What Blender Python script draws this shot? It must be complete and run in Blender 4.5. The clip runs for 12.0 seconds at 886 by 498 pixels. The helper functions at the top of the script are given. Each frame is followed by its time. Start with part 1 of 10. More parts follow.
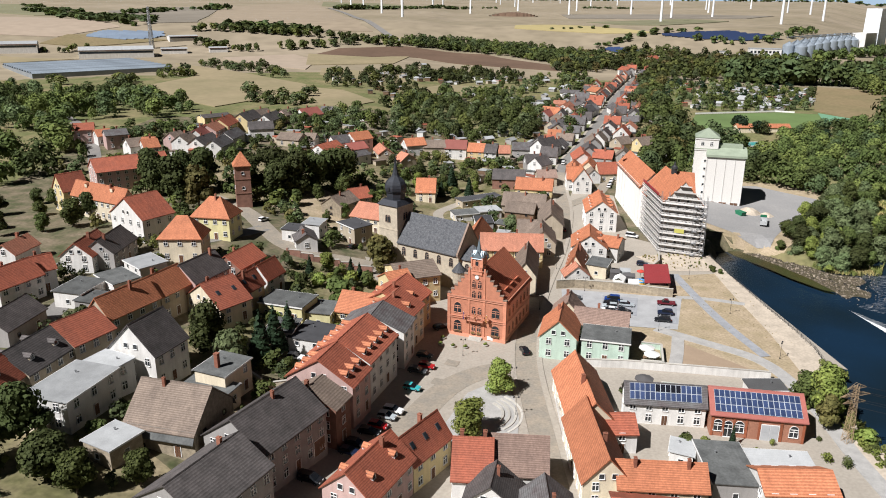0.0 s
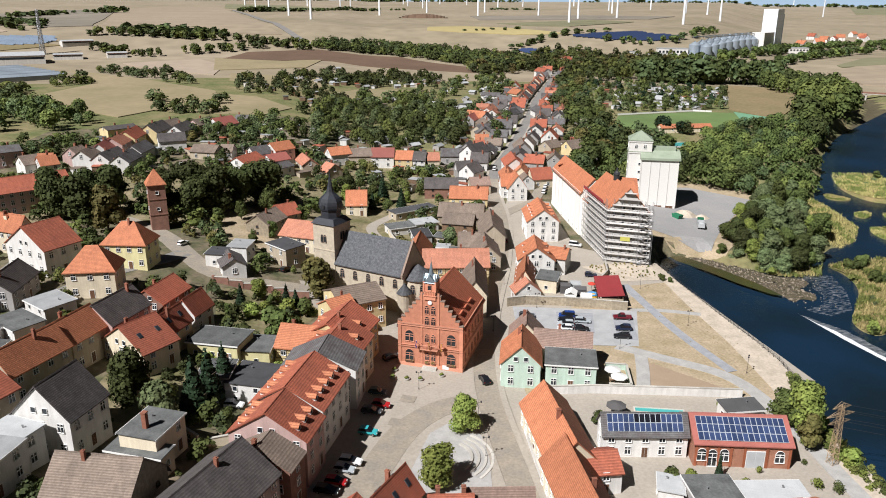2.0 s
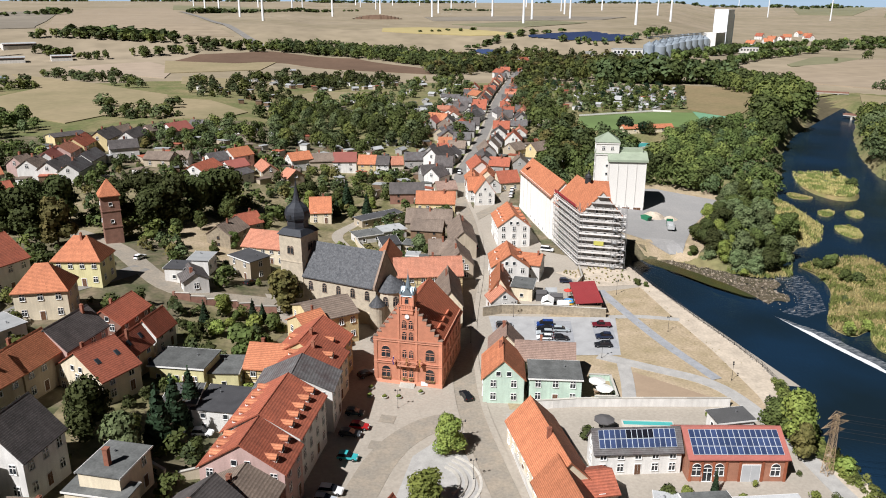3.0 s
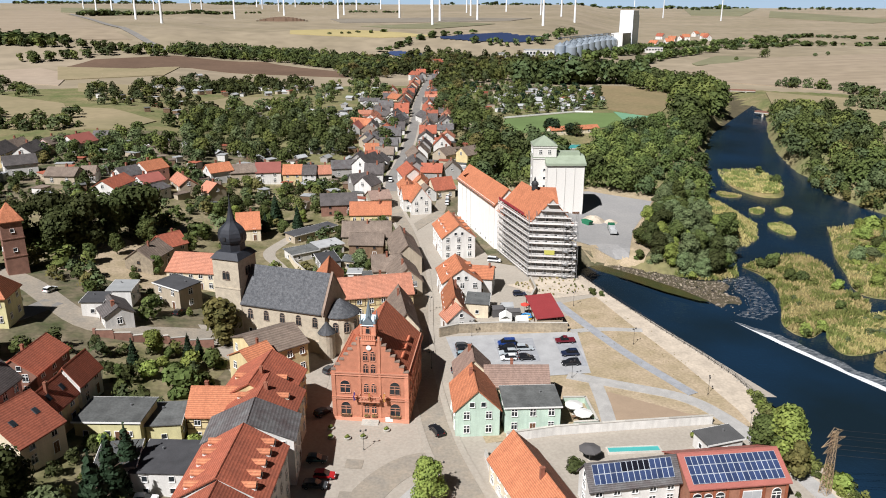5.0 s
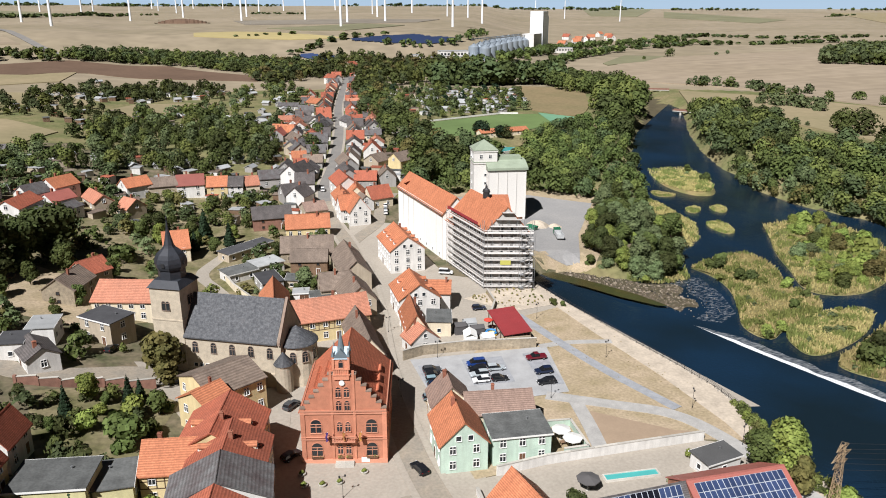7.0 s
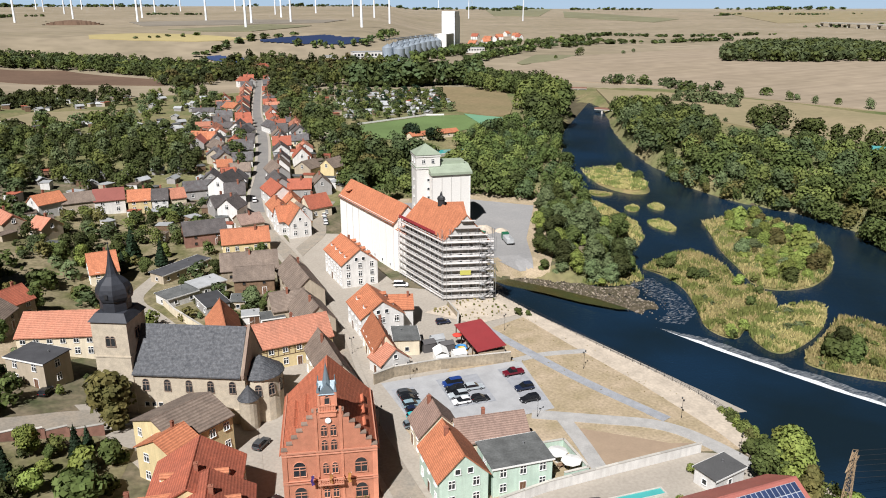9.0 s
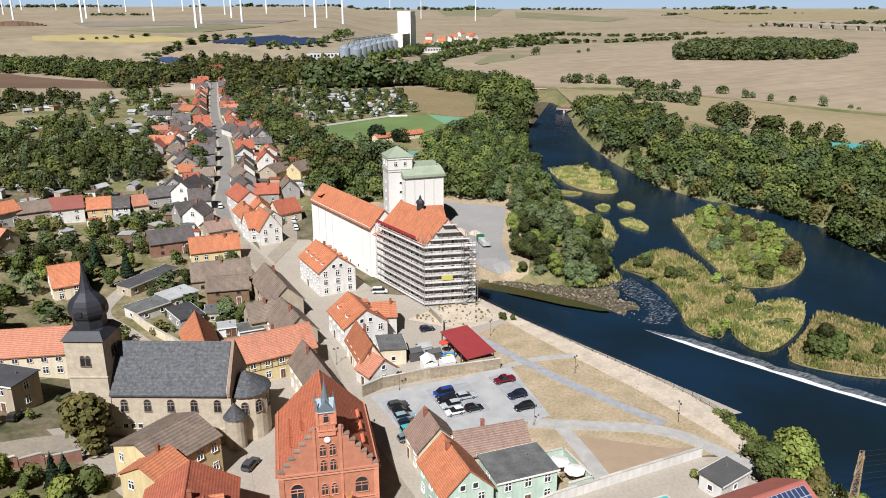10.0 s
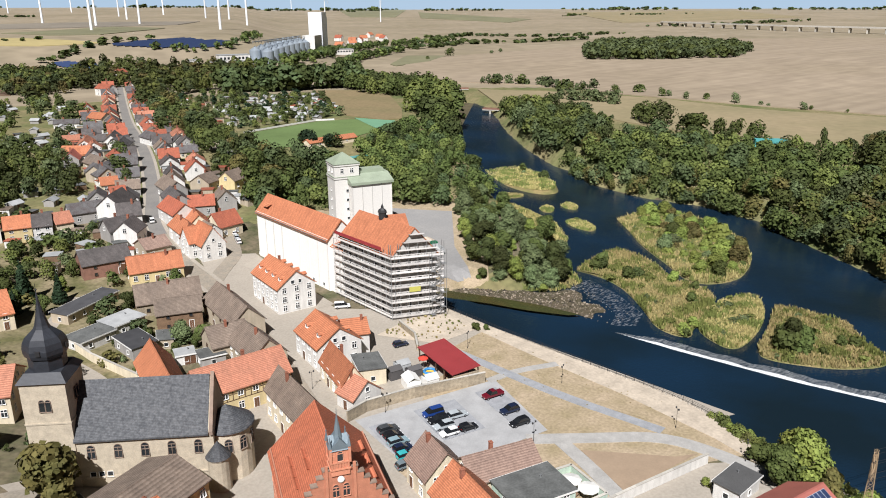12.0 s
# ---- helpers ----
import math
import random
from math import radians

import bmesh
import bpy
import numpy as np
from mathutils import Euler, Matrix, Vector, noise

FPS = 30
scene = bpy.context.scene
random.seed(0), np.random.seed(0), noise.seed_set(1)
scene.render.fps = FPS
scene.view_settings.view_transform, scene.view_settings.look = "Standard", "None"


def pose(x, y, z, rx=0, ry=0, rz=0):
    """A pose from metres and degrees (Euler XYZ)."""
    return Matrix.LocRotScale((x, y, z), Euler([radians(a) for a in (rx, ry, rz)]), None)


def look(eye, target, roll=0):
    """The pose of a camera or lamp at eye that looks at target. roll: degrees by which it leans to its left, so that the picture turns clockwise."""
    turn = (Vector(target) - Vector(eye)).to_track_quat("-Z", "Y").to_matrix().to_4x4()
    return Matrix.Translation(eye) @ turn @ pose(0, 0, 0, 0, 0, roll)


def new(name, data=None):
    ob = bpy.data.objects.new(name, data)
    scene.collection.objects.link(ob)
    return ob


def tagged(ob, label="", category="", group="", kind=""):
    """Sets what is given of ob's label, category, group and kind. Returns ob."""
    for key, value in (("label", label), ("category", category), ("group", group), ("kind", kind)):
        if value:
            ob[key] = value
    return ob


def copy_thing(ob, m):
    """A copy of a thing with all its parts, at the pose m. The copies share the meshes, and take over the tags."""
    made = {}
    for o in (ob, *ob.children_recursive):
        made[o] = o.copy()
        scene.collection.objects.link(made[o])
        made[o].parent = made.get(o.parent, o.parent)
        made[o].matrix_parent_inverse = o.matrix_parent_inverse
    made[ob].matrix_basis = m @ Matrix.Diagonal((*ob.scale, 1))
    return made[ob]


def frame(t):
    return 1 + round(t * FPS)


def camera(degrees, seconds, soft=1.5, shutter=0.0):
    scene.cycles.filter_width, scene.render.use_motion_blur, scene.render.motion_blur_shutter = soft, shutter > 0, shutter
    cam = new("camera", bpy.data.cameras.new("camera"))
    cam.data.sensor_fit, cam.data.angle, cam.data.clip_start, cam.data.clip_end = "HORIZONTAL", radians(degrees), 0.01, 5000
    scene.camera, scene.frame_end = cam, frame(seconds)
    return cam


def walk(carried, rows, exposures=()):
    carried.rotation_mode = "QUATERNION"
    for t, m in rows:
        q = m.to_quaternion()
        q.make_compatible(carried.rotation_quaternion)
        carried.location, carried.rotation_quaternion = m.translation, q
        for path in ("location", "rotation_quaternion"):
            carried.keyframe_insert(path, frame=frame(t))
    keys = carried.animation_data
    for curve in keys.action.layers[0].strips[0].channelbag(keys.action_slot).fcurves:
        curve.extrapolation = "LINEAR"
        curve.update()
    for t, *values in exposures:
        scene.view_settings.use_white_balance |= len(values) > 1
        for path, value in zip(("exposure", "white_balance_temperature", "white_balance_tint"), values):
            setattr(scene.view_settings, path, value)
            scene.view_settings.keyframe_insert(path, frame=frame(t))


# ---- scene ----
cam = camera(60.6, 12.0, soft=1.0)
METRES, EYE, TILT, LEAN, TURN = 105.0, 81.0, 1.906, 4.094, 0.0
ROWS = [
    (0.0, 0.0, 0.0, 0.0, 1.6, -20.28, -4.32),
    (0.5, -0.0193, 0.0363, -0.0028, -0.04, -20.13, -4.35),
    (1.0, -0.0392, 0.0753, -0.0049, -1.8, -19.97, -4.38),
    (1.5, -0.0564, 0.1118, -0.0073, -3.44, -19.81, -4.39),
    (2.0, -0.0742, 0.1513, -0.0102, -5.23, -19.65, -4.41),
    (2.5, -0.0906, 0.1879, -0.013, -6.9, -19.49, -4.42),
    (3.0, -0.1079, 0.2278, -0.017, -8.71, -19.31, -4.44),
    (5.0, -0.1775, 0.3808, -0.0315, -15.77, -18.64, -4.49),
    (5.5, -0.1943, 0.4174, -0.0348, -17.46, -18.48, -4.49),
    (6.0, -0.2127, 0.4563, -0.0378, -19.3, -18.32, -4.49),
    (6.5, -0.2297, 0.4925, -0.0413, -21.01, -18.16, -4.48),
    (7.0, -0.2478, 0.532, -0.0448, -22.86, -17.99, -4.47),
    (9.0, -0.3184, 0.6791, -0.0557, -30.02, -17.43, -4.39),
    (9.5, -0.335, 0.7146, -0.0588, -31.75, -17.29, -4.35),
    (10.0, -0.3527, 0.7535, -0.0621, -33.61, -17.15, -4.31),
    (10.5, -0.3698, 0.7891, -0.065, -35.33, -17.01, -4.28),
    (11.0, -0.3879, 0.8275, -0.0676, -37.2, -16.87, -4.22),
    (11.5, -0.4047, 0.8637, -0.07, -38.92, -16.73, -4.19),
    (12.0, -0.4234, 0.9028, -0.0724, -40.79, -16.56, -4.15),
]
walk(cam, [(t, pose(0, 0, EYE, TILT, LEAN, TURN) @ pose(METRES * x, METRES * y, METRES * z, 90 + pitch, roll, yaw)) for t, x, y, z, yaw, pitch, roll in ROWS],
     exposures=((0.0, 0.50, 6260, 11), (12.0, 0.50, 6260, 11)))

# ---- world and sun ----
SUN_AZ, SUN_EL = 230.0, 48.0            # clockwise from +y; height over the horizon
world = bpy.data.worlds.new("sky")
scene.world = world
world.use_nodes = True
wn = world.node_tree.nodes
sky = wn.new("ShaderNodeTexSky")
sky.sky_type = "NISHITA"
sky.sun_disc = False
sky.sun_elevation, sky.sun_rotation = radians(SUN_EL), radians(SUN_AZ)
sky.air_density, sky.dust_density = 1.0, 0.6
world.node_tree.links.new(sky.outputs["Color"], wn["Background"].inputs["Color"])
wn["Background"].inputs["Strength"].default_value = 0.0062
sun_data = bpy.data.lights.new("sun", "SUN")
sun_data.energy, sun_data.angle, sun_data.color = 5.0, radians(0.6), (1.0, 0.97, 0.94)
sun = new("sun", sun_data)
sd = Vector((math.sin(radians(SUN_AZ)) * math.cos(radians(SUN_EL)), math.cos(radians(SUN_AZ)) * math.cos(radians(SUN_EL)), math.sin(radians(SUN_EL))))
sun.matrix_world = look(sd * 400, (0, 0, 0))


# ---- materials ----
def mat(name, col, rough=0.85, var=0.22, scale=0.5, fine=6.0, bump=0.25, metal=0.0, rnd=0.12, tint=None, rows=None, world_space=False, spec=0.3, island=0.0, grain=None, streak=None):
    """A surface with stains at one scale, grain at a finer one, and some change from piece to piece."""
    m = bpy.data.materials.new(name)
    m.use_nodes = True
    nt = m.node_tree
    n, lk = nt.nodes, nt.links
    bs = n["Principled BSDF"]
    bs.inputs["Roughness"].default_value, bs.inputs["Metallic"].default_value = rough, metal
    bs.inputs["Specular IOR Level"].default_value = spec
    if world_space:
        src = n.new("ShaderNodeNewGeometry").outputs["Position"]
    else:
        src = n.new("ShaderNodeTexCoord").outputs["Object"]
    def noise_node(s, detail=4):
        k = n.new("ShaderNodeTexNoise")
        k.inputs["Scale"].default_value, k.inputs["Detail"].default_value = s, detail
        lk.new(src, k.inputs["Vector"])
        return k.outputs["Fac"]
    def mix(kind, fac, a, b):
        k = n.new("ShaderNodeMix")
        k.data_type, k.blend_type = "RGBA", kind
        for sock, v in ((k.inputs[0], fac), (k.inputs[6], a), (k.inputs[7], b)):
            if isinstance(v, bpy.types.NodeSocket):
                lk.new(v, sock)
            else:
                sock.default_value = v
        return k.outputs[2]
    def ramp(sock, lo, hi):
        k = n.new("ShaderNodeMapRange")
        k.inputs["From Min"].default_value, k.inputs["From Max"].default_value = 0.3, 0.7
        k.inputs["To Min"].default_value, k.inputs["To Max"].default_value = lo, hi
        lk.new(sock, k.inputs["Value"])
        return k.outputs["Result"]
    def calm(v):
        g = 0.3 * v[0] + 0.55 * v[1] + 0.15 * v[2]
        return (*[u * 0.96 + g * 0.04 for u in v], 1)
    c, t = calm(col), calm(tint or [v * 0.55 for v in col])
    big, small = noise_node(scale), noise_node(fine, 2)
    out = mix("MIX", ramp(big, 0.0, min(1.0, var * 2.2)), c, t)
    out = mix("MULTIPLY", ramp(small, 0.0, var if grain is None else grain), out, (0.45, 0.45, 0.45, 1))
    if streak:          # runs of dirt, long in one direction
        mp, k = n.new("ShaderNodeMapping"), n.new("ShaderNodeTexNoise")
        mp.inputs["Scale"].default_value = streak[:3]
        k.inputs["Scale"].default_value, k.inputs["Detail"].default_value = 1.0, 3
        lk.new(src, mp.inputs["Vector"])
        lk.new(mp.outputs["Vector"], k.inputs["Vector"])
        out = mix("MULTIPLY", ramp(k.outputs["Fac"], 0.0, streak[3]), out, (0.42, 0.40, 0.38, 1))
    h = small
    if rows:
        w = n.new("ShaderNodeTexWave")
        w.bands_direction, w.wave_profile = rows[0], "SAW"
        w.inputs["Scale"].default_value, w.inputs["Distortion"].default_value, w.inputs["Detail Scale"].default_value = rows[1], 0.6, 3.0
        lk.new(src, w.inputs["Vector"])
        out = mix("MULTIPLY", ramp(w.outputs["Fac"], 0.0, rows[2]), out, (0.4, 0.38, 0.36, 1))
        h = w.outputs["Fac"]
    if rnd or island:
        if island:
            r = n.new("ShaderNodeNewGeometry").outputs["Random Per Island"]
        else:
            r = n.new("ShaderNodeObjectInfo").outputs["Random"]
        hv = n.new("ShaderNodeHueSaturation")
        mr = n.new("ShaderNodeMapRange")
        k = island or rnd
        mr.inputs["To Min"].default_value, mr.inputs["To Max"].default_value = 1 - 1.6 * k, 1 + 1.6 * k
        lk.new(r, mr.inputs["Value"])
        lk.new(mr.outputs["Result"], hv.inputs["Value"])
        lk.new(out, hv.inputs["Color"])
        out = hv.outputs["Color"]
    lk.new(out, bs.inputs["Base Color"])
    if bump:
        b = n.new("ShaderNodeBump")
        b.inputs["Strength"].default_value, b.inputs["Distance"].default_value = bump, 0.06
        lk.new(h, b.inputs["Height"])
        lk.new(b.outputs["Normal"], bs.inputs["Normal"])
    return m


def roof_mat(name, col, tint=None, var=0.3, rnd=0.1):
    return mat(name, col, 0.8, var, 0.45, 2.6, 0.8, rnd=rnd, tint=tint, rows=("Z", 1.25, 0.5), grain=0.5, streak=(1.1, 0.22, 0.22, 0.3))


ROOF_RED = roof_mat("red_roof_tiles", (0.54, 0.155, 0.085), (0.37, 0.12, 0.075))
ROOF_ORANGE = roof_mat("orange_roof_tiles", (0.68, 0.25, 0.12), (0.50, 0.18, 0.09), 0.22)
ROOF_SALMON = roof_mat("salmon_roof_tiles", (0.66, 0.27, 0.165), (0.48, 0.22, 0.145), 0.25)
ROOF_FADED = roof_mat("faded_roof_tiles", (0.42, 0.285, 0.225), (0.28, 0.19, 0.155), 0.3)
ROOF_BROWN = roof_mat("brown_roof_tiles", (0.33, 0.255, 0.20), (0.20, 0.155, 0.125), 0.35)
ROOF_DARK = roof_mat("dark_roof_tiles", (0.17, 0.15, 0.145), (0.085, 0.078, 0.075), 0.35)
ROOF_GREY = roof_mat("grey_roof_tiles", (0.20, 0.20, 0.20), (0.11, 0.08, 0.08), 0.35)
ROOF_METAL = mat("red_sheet_metal", (0.36, 0.12, 0.095), 0.5, 0.15, 0.3, 3, 0.3, rows=("X", 1.6, 0.25))
SLATE = mat("slate", (0.07, 0.075, 0.085), 0.65, 0.45, 1.6, 3, 0.5, tint=(0.15, 0.155, 0.165), rows=("Z", 1.5, 0.4), grain=0.75)
SLATE_DOME = mat("dome_slate", (0.05, 0.055, 0.068), 0.5, 0.3, 1.0, 6, 0.3, rows=("Z", 2.0, 0.3))
GREEN_SHEET = mat("pale_green_sheet", (0.36, 0.42, 0.31), 0.6, 0.2, 0.3, 4, 0.2, rows=("X", 1.2, 0.2))
FELT = mat("grey_roofing_felt", (0.15, 0.155, 0.15), 0.9, 0.45, 0.35, 2.5, 0.2, grain=0.5)
FELTDARK = mat("dark_roofing_felt", (0.075, 0.075, 0.08), 0.9, 0.3, 0.4, 5, 0.2)
FELTLIGHT = mat("pale_roofing_sheet", (0.42, 0.43, 0.43), 0.7, 0.25, 0.4, 5, 0.2)
CORRUGATED = mat("white_corrugated_sheet", (0.44, 0.45, 0.45), 0.6, 0.15, 0.3, 4, 0.6, rows=("X", 1.8, 0.2))
CORRDARK = mat("dark_corrugated_sheet", (0.12, 0.12, 0.12), 0.6, 0.2, 0.3, 4, 0.6, rows=("X", 1.8, 0.35))


def wall_mat(name, col, var=0.14, tint=None):
    return mat(name, col, 0.9, var, 0.4, 5, 0.2, tint=tint, rnd=0.05, grain=0.2, streak=(1.3, 1.3, 0.16, 0.28))


W_WHITE = wall_mat("white_plaster", (0.77, 0.75, 0.71))
W_CREAM = wall_mat("cream_plaster", (0.78, 0.68, 0.50))
W_YELLOW = wall_mat("yellow_plaster", (0.74, 0.60, 0.32))
W_LEMON = wall_mat("pale_yellow_plaster", (0.74, 0.68, 0.36))
W_BEIGE = wall_mat("beige_plaster", (0.50, 0.42, 0.31))
W_PINK = wall_mat("pink_plaster", (0.58, 0.40, 0.36))
W_GREY = wall_mat("grey_plaster", (0.40, 0.38, 0.36))
W_MINT = wall_mat("mint_plaster", (0.54, 0.68, 0.57))
W_STONE = mat("rubble_stone", (0.46, 0.38, 0.27), 0.95, 0.4, 1.2, 5, 0.6)
W_CHURCH = mat("sandstone_blocks", (0.56, 0.48, 0.36), 0.95, 0.3, 0.9, 4, 0.5, tint=(0.36, 0.31, 0.24))
W_BRICK = mat("red_brick", (0.42, 0.13, 0.06), 0.9, 0.25, 0.7, 8, 0.3, rows=("Z", 6.0, 0.2))
W_WORKSHOP = mat("orange_workshop_brick", (0.52, 0.24, 0.15), 0.9, 0.25, 0.7, 8, 0.3, rows=("Z", 6.0, 0.2))
W_BRICKDULL = mat("dull_brick", (0.27, 0.14, 0.10), 0.9, 0.3, 0.7, 8, 0.3)
W_HALL = mat("orange_brick", (0.72, 0.295, 0.175), 0.85, 0.2, 0.8, 9, 0.25, rows=("Z", 6.0, 0.18))
W_HALLTRIM = mat("pale_brick_trim", (0.60, 0.27, 0.17), 0.85, 0.15)
W_WOOD = mat("weathered_wood", (0.24, 0.15, 0.09), 0.9, 0.3, 1.0, 6, 0.4, rows=("X", 3.0, 0.4))
TIMBER = mat("dark_timber", (0.10, 0.06, 0.035), 0.85, 0.2)
SILO_WHITE = mat("pale_silo_plaster", (0.61, 0.59, 0.555), 0.9, 0.16, 0.12, 2.0, 0.1, tint=(0.62, 0.59, 0.54))
MILL_WHITE = mat("whitewashed_mill_plaster", (0.76, 0.74, 0.69), 0.9, 0.14, 0.12, 2.0, 0.1, tint=(0.80, 0.77, 0.72))
STEP_STONE = mat("gable_coping_stone", (0.30, 0.22, 0.17), 0.9, 0.3)
FRAME = mat("white_window_frame", (0.78, 0.77, 0.74), 0.5, 0.05, bump=0, rnd=0)
FRAME_BROWN = mat("brown_door_wood", (0.16, 0.08, 0.045), 0.6, 0.2, bump=0.1)
GATE_STEEL = mat("grey_door_panel", (0.42, 0.43, 0.44), 0.5, 0.1, bump=0.1)
GLASS = mat("window_glass", (0.025, 0.03, 0.035), 0.08, 0.2, 0.4, 2, 0.0, spec=0.6)
LEAD = mat("lead_sheet", (0.24, 0.30, 0.34), 0.45, 0.2, metal=0.4)
IRON = mat("dark_iron", (0.035, 0.035, 0.037), 0.5, 0.2, bump=0)
STEEL = mat("galvanised_steel", (0.45, 0.46, 0.47), 0.45, 0.15, metal=0.7, bump=0)
RUST = mat("rusty_lattice_steel", (0.44, 0.31, 0.18), 0.8, 0.3, bump=0.1)
PLANK = mat("scaffold_planks", (0.42, 0.37, 0.33), 0.9, 0.35, 1.5, 6)
# Toe boards whitened and heightened to stand in for the sunlit wall bands.
LIT_WALL_BOARDS = mat("lit_wall_toe_boards", (0.72, 0.69, 0.66), 0.9, 0.2)
PV_CELL = mat("solar_cells", (0.04, 0.062, 0.14), 0.3, 0.2, 0.8, 3, 0.0, spec=0.5, rnd=0.15)
PV_FRAME = mat("pale_panel_frame", (0.46, 0.49, 0.53), 0.5, 0.08, bump=0)
PV_DARK = mat("black_solar_cells", (0.012, 0.013, 0.02), 0.22, 0.2, bump=0, spec=0.6)
CONCRETE = mat("pale_concrete", (0.55, 0.52, 0.46), 0.9, 0.25, 0.3, 4, 0.2)
CHIMNEY_BRICK = mat("chimney_brick", (0.33, 0.13, 0.08), 0.9, 0.3, 1.5, 8)
# grounds, in world space
GRASS_DRY = mat("dry_grass", (0.27, 0.22, 0.11), 0.95, 0.5, 0.05, 0.5, 0.3, grain=0.6, rnd=0, tint=(0.12, 0.15, 0.045), world_space=True)
GARDEN = mat("garden_ground", (0.13, 0.13, 0.045), 0.95, 0.5, 0.13, 0.9, 0.4, grain=0.7, rnd=0, tint=(0.33, 0.265, 0.16), world_space=True)
STRAW = mat("stubble_field", (0.35, 0.285, 0.20), 0.95, 0.45, 0.005, 0.04, 0.1, rnd=0, tint=(0.265, 0.22, 0.14), world_space=True)
STRAW_PINK = mat("harvested_field", (0.375, 0.30, 0.225), 0.95, 0.25, 0.006, 0.08, 0.1, rnd=0, tint=(0.38, 0.29, 0.21), world_space=True)
STRAW_GOLD = mat("golden_meadow", (0.32, 0.255, 0.15), 0.95, 0.25, 0.02, 0.2, 0.1, rnd=0, tint=(0.19, 0.175, 0.085), world_space=True)
STRAW_YELLOW = mat("yellow_stubble", (0.42, 0.34, 0.15), 0.95, 0.2, 0.01, 0.1, 0.1, rnd=0, tint=(0.33, 0.28, 0.13), world_space=True)
STRIPED = mat("combed_stubble", (0.375, 0.30, 0.215), 0.95, 0.3, 0.006, 0.06, 0.1, rnd=0, tint=(0.33, 0.265, 0.18), world_space=True, streak=(0.004, 0.11, 1.0, 0.35))
DRY_MEADOW = mat("brown_dry_meadow", (0.27, 0.20, 0.105), 0.95, 0.4, 0.03, 0.4, 0.2, rnd=0, tint=(0.20, 0.17, 0.08), world_space=True)
FIELD_GREY = mat("bare_grey_field", (0.27, 0.235, 0.185), 0.95, 0.3, 0.006, 0.06, 0.1, rnd=0, world_space=True)
FIELD_GREEN = mat("green_field", (0.23, 0.22, 0.125), 0.95, 0.25, 0.01, 0.1, 0.1, rnd=0, world_space=True)
PLOUGHED = mat("ploughed_earth", (0.16, 0.10, 0.065), 0.95, 0.25, 0.02, 0.2, 0.2, rnd=0, world_space=True)
TURF = mat("sports_turf", (0.145, 0.215, 0.07), 0.95, 0.25, 0.05, 0.8, 0.2, rnd=0, world_space=True)
COURT = mat("green_court", (0.16, 0.33, 0.20), 0.8, 0.1, 0.2, 2, 0.05, rnd=0, world_space=True)
ASPHALT = mat("worn_asphalt", (0.20, 0.19, 0.18), 0.9, 0.3, 0.15, 2.5, 0.2, rnd=0, tint=(0.28, 0.26, 0.23), world_space=True)
SETTS = mat("granite_setts", (0.36, 0.305, 0.235), 0.9, 0.4, 0.3, 1.8, 0.5, grain=0.4, rnd=0, tint=(0.27, 0.245, 0.205), world_space=True)
PAVING = mat("pale_paving", (0.40, 0.355, 0.295), 0.9, 0.3, 0.22, 1.6, 0.3, grain=0.3, rnd=0, tint=(0.35, 0.31, 0.255), world_space=True)
PARKING = mat("grey_block_paving", (0.42, 0.42, 0.42), 0.9, 0.2, 0.3, 4.0, 0.3, rnd=0, world_space=True)
PATH_GREY = mat("grey_path_slabs", (0.36, 0.37, 0.39), 0.9, 0.25, 0.5, 4.0, 0.3, rnd=0, world_space=True)
PATH_PALE = mat("pale_path_slabs", (0.44, 0.425, 0.40), 0.9, 0.22, 0.5, 4.0, 0.3, rnd=0, world_space=True)
SAND = mat("sandy_ground", (0.48, 0.375, 0.255), 0.95, 0.4, 0.2, 1.6, 0.3, grain=0.5, rnd=0, tint=(0.33, 0.265, 0.15), world_space=True)
GRAVEL = mat("quay_gravel", (0.60, 0.51, 0.40), 0.95, 0.25, 0.3, 1.6, 0.3, grain=0.35, rnd=0, world_space=True)
YARD = mat("gravel_yard", (0.27, 0.265, 0.26), 0.95, 0.25, 0.08, 1.5, 0.2, rnd=0, tint=(0.36, 0.345, 0.325), world_space=True)
TOWN = mat("town_yards", (0.25, 0.195, 0.13), 0.95, 0.5, 0.16, 0.9, 0.3, grain=0.7, rnd=0, tint=(0.07, 0.085, 0.03), world_space=True)
MUD = mat("river_bed", (0.12, 0.10, 0.055), 0.9, 0.35, 0.3, 2.0, 0.3, rnd=0, world_space=True)
QUAY_STONE = mat("quay_stone", (0.33, 0.28, 0.21), 0.9, 0.35, 0.6, 3.0, 0.5, rnd=0, world_space=True)


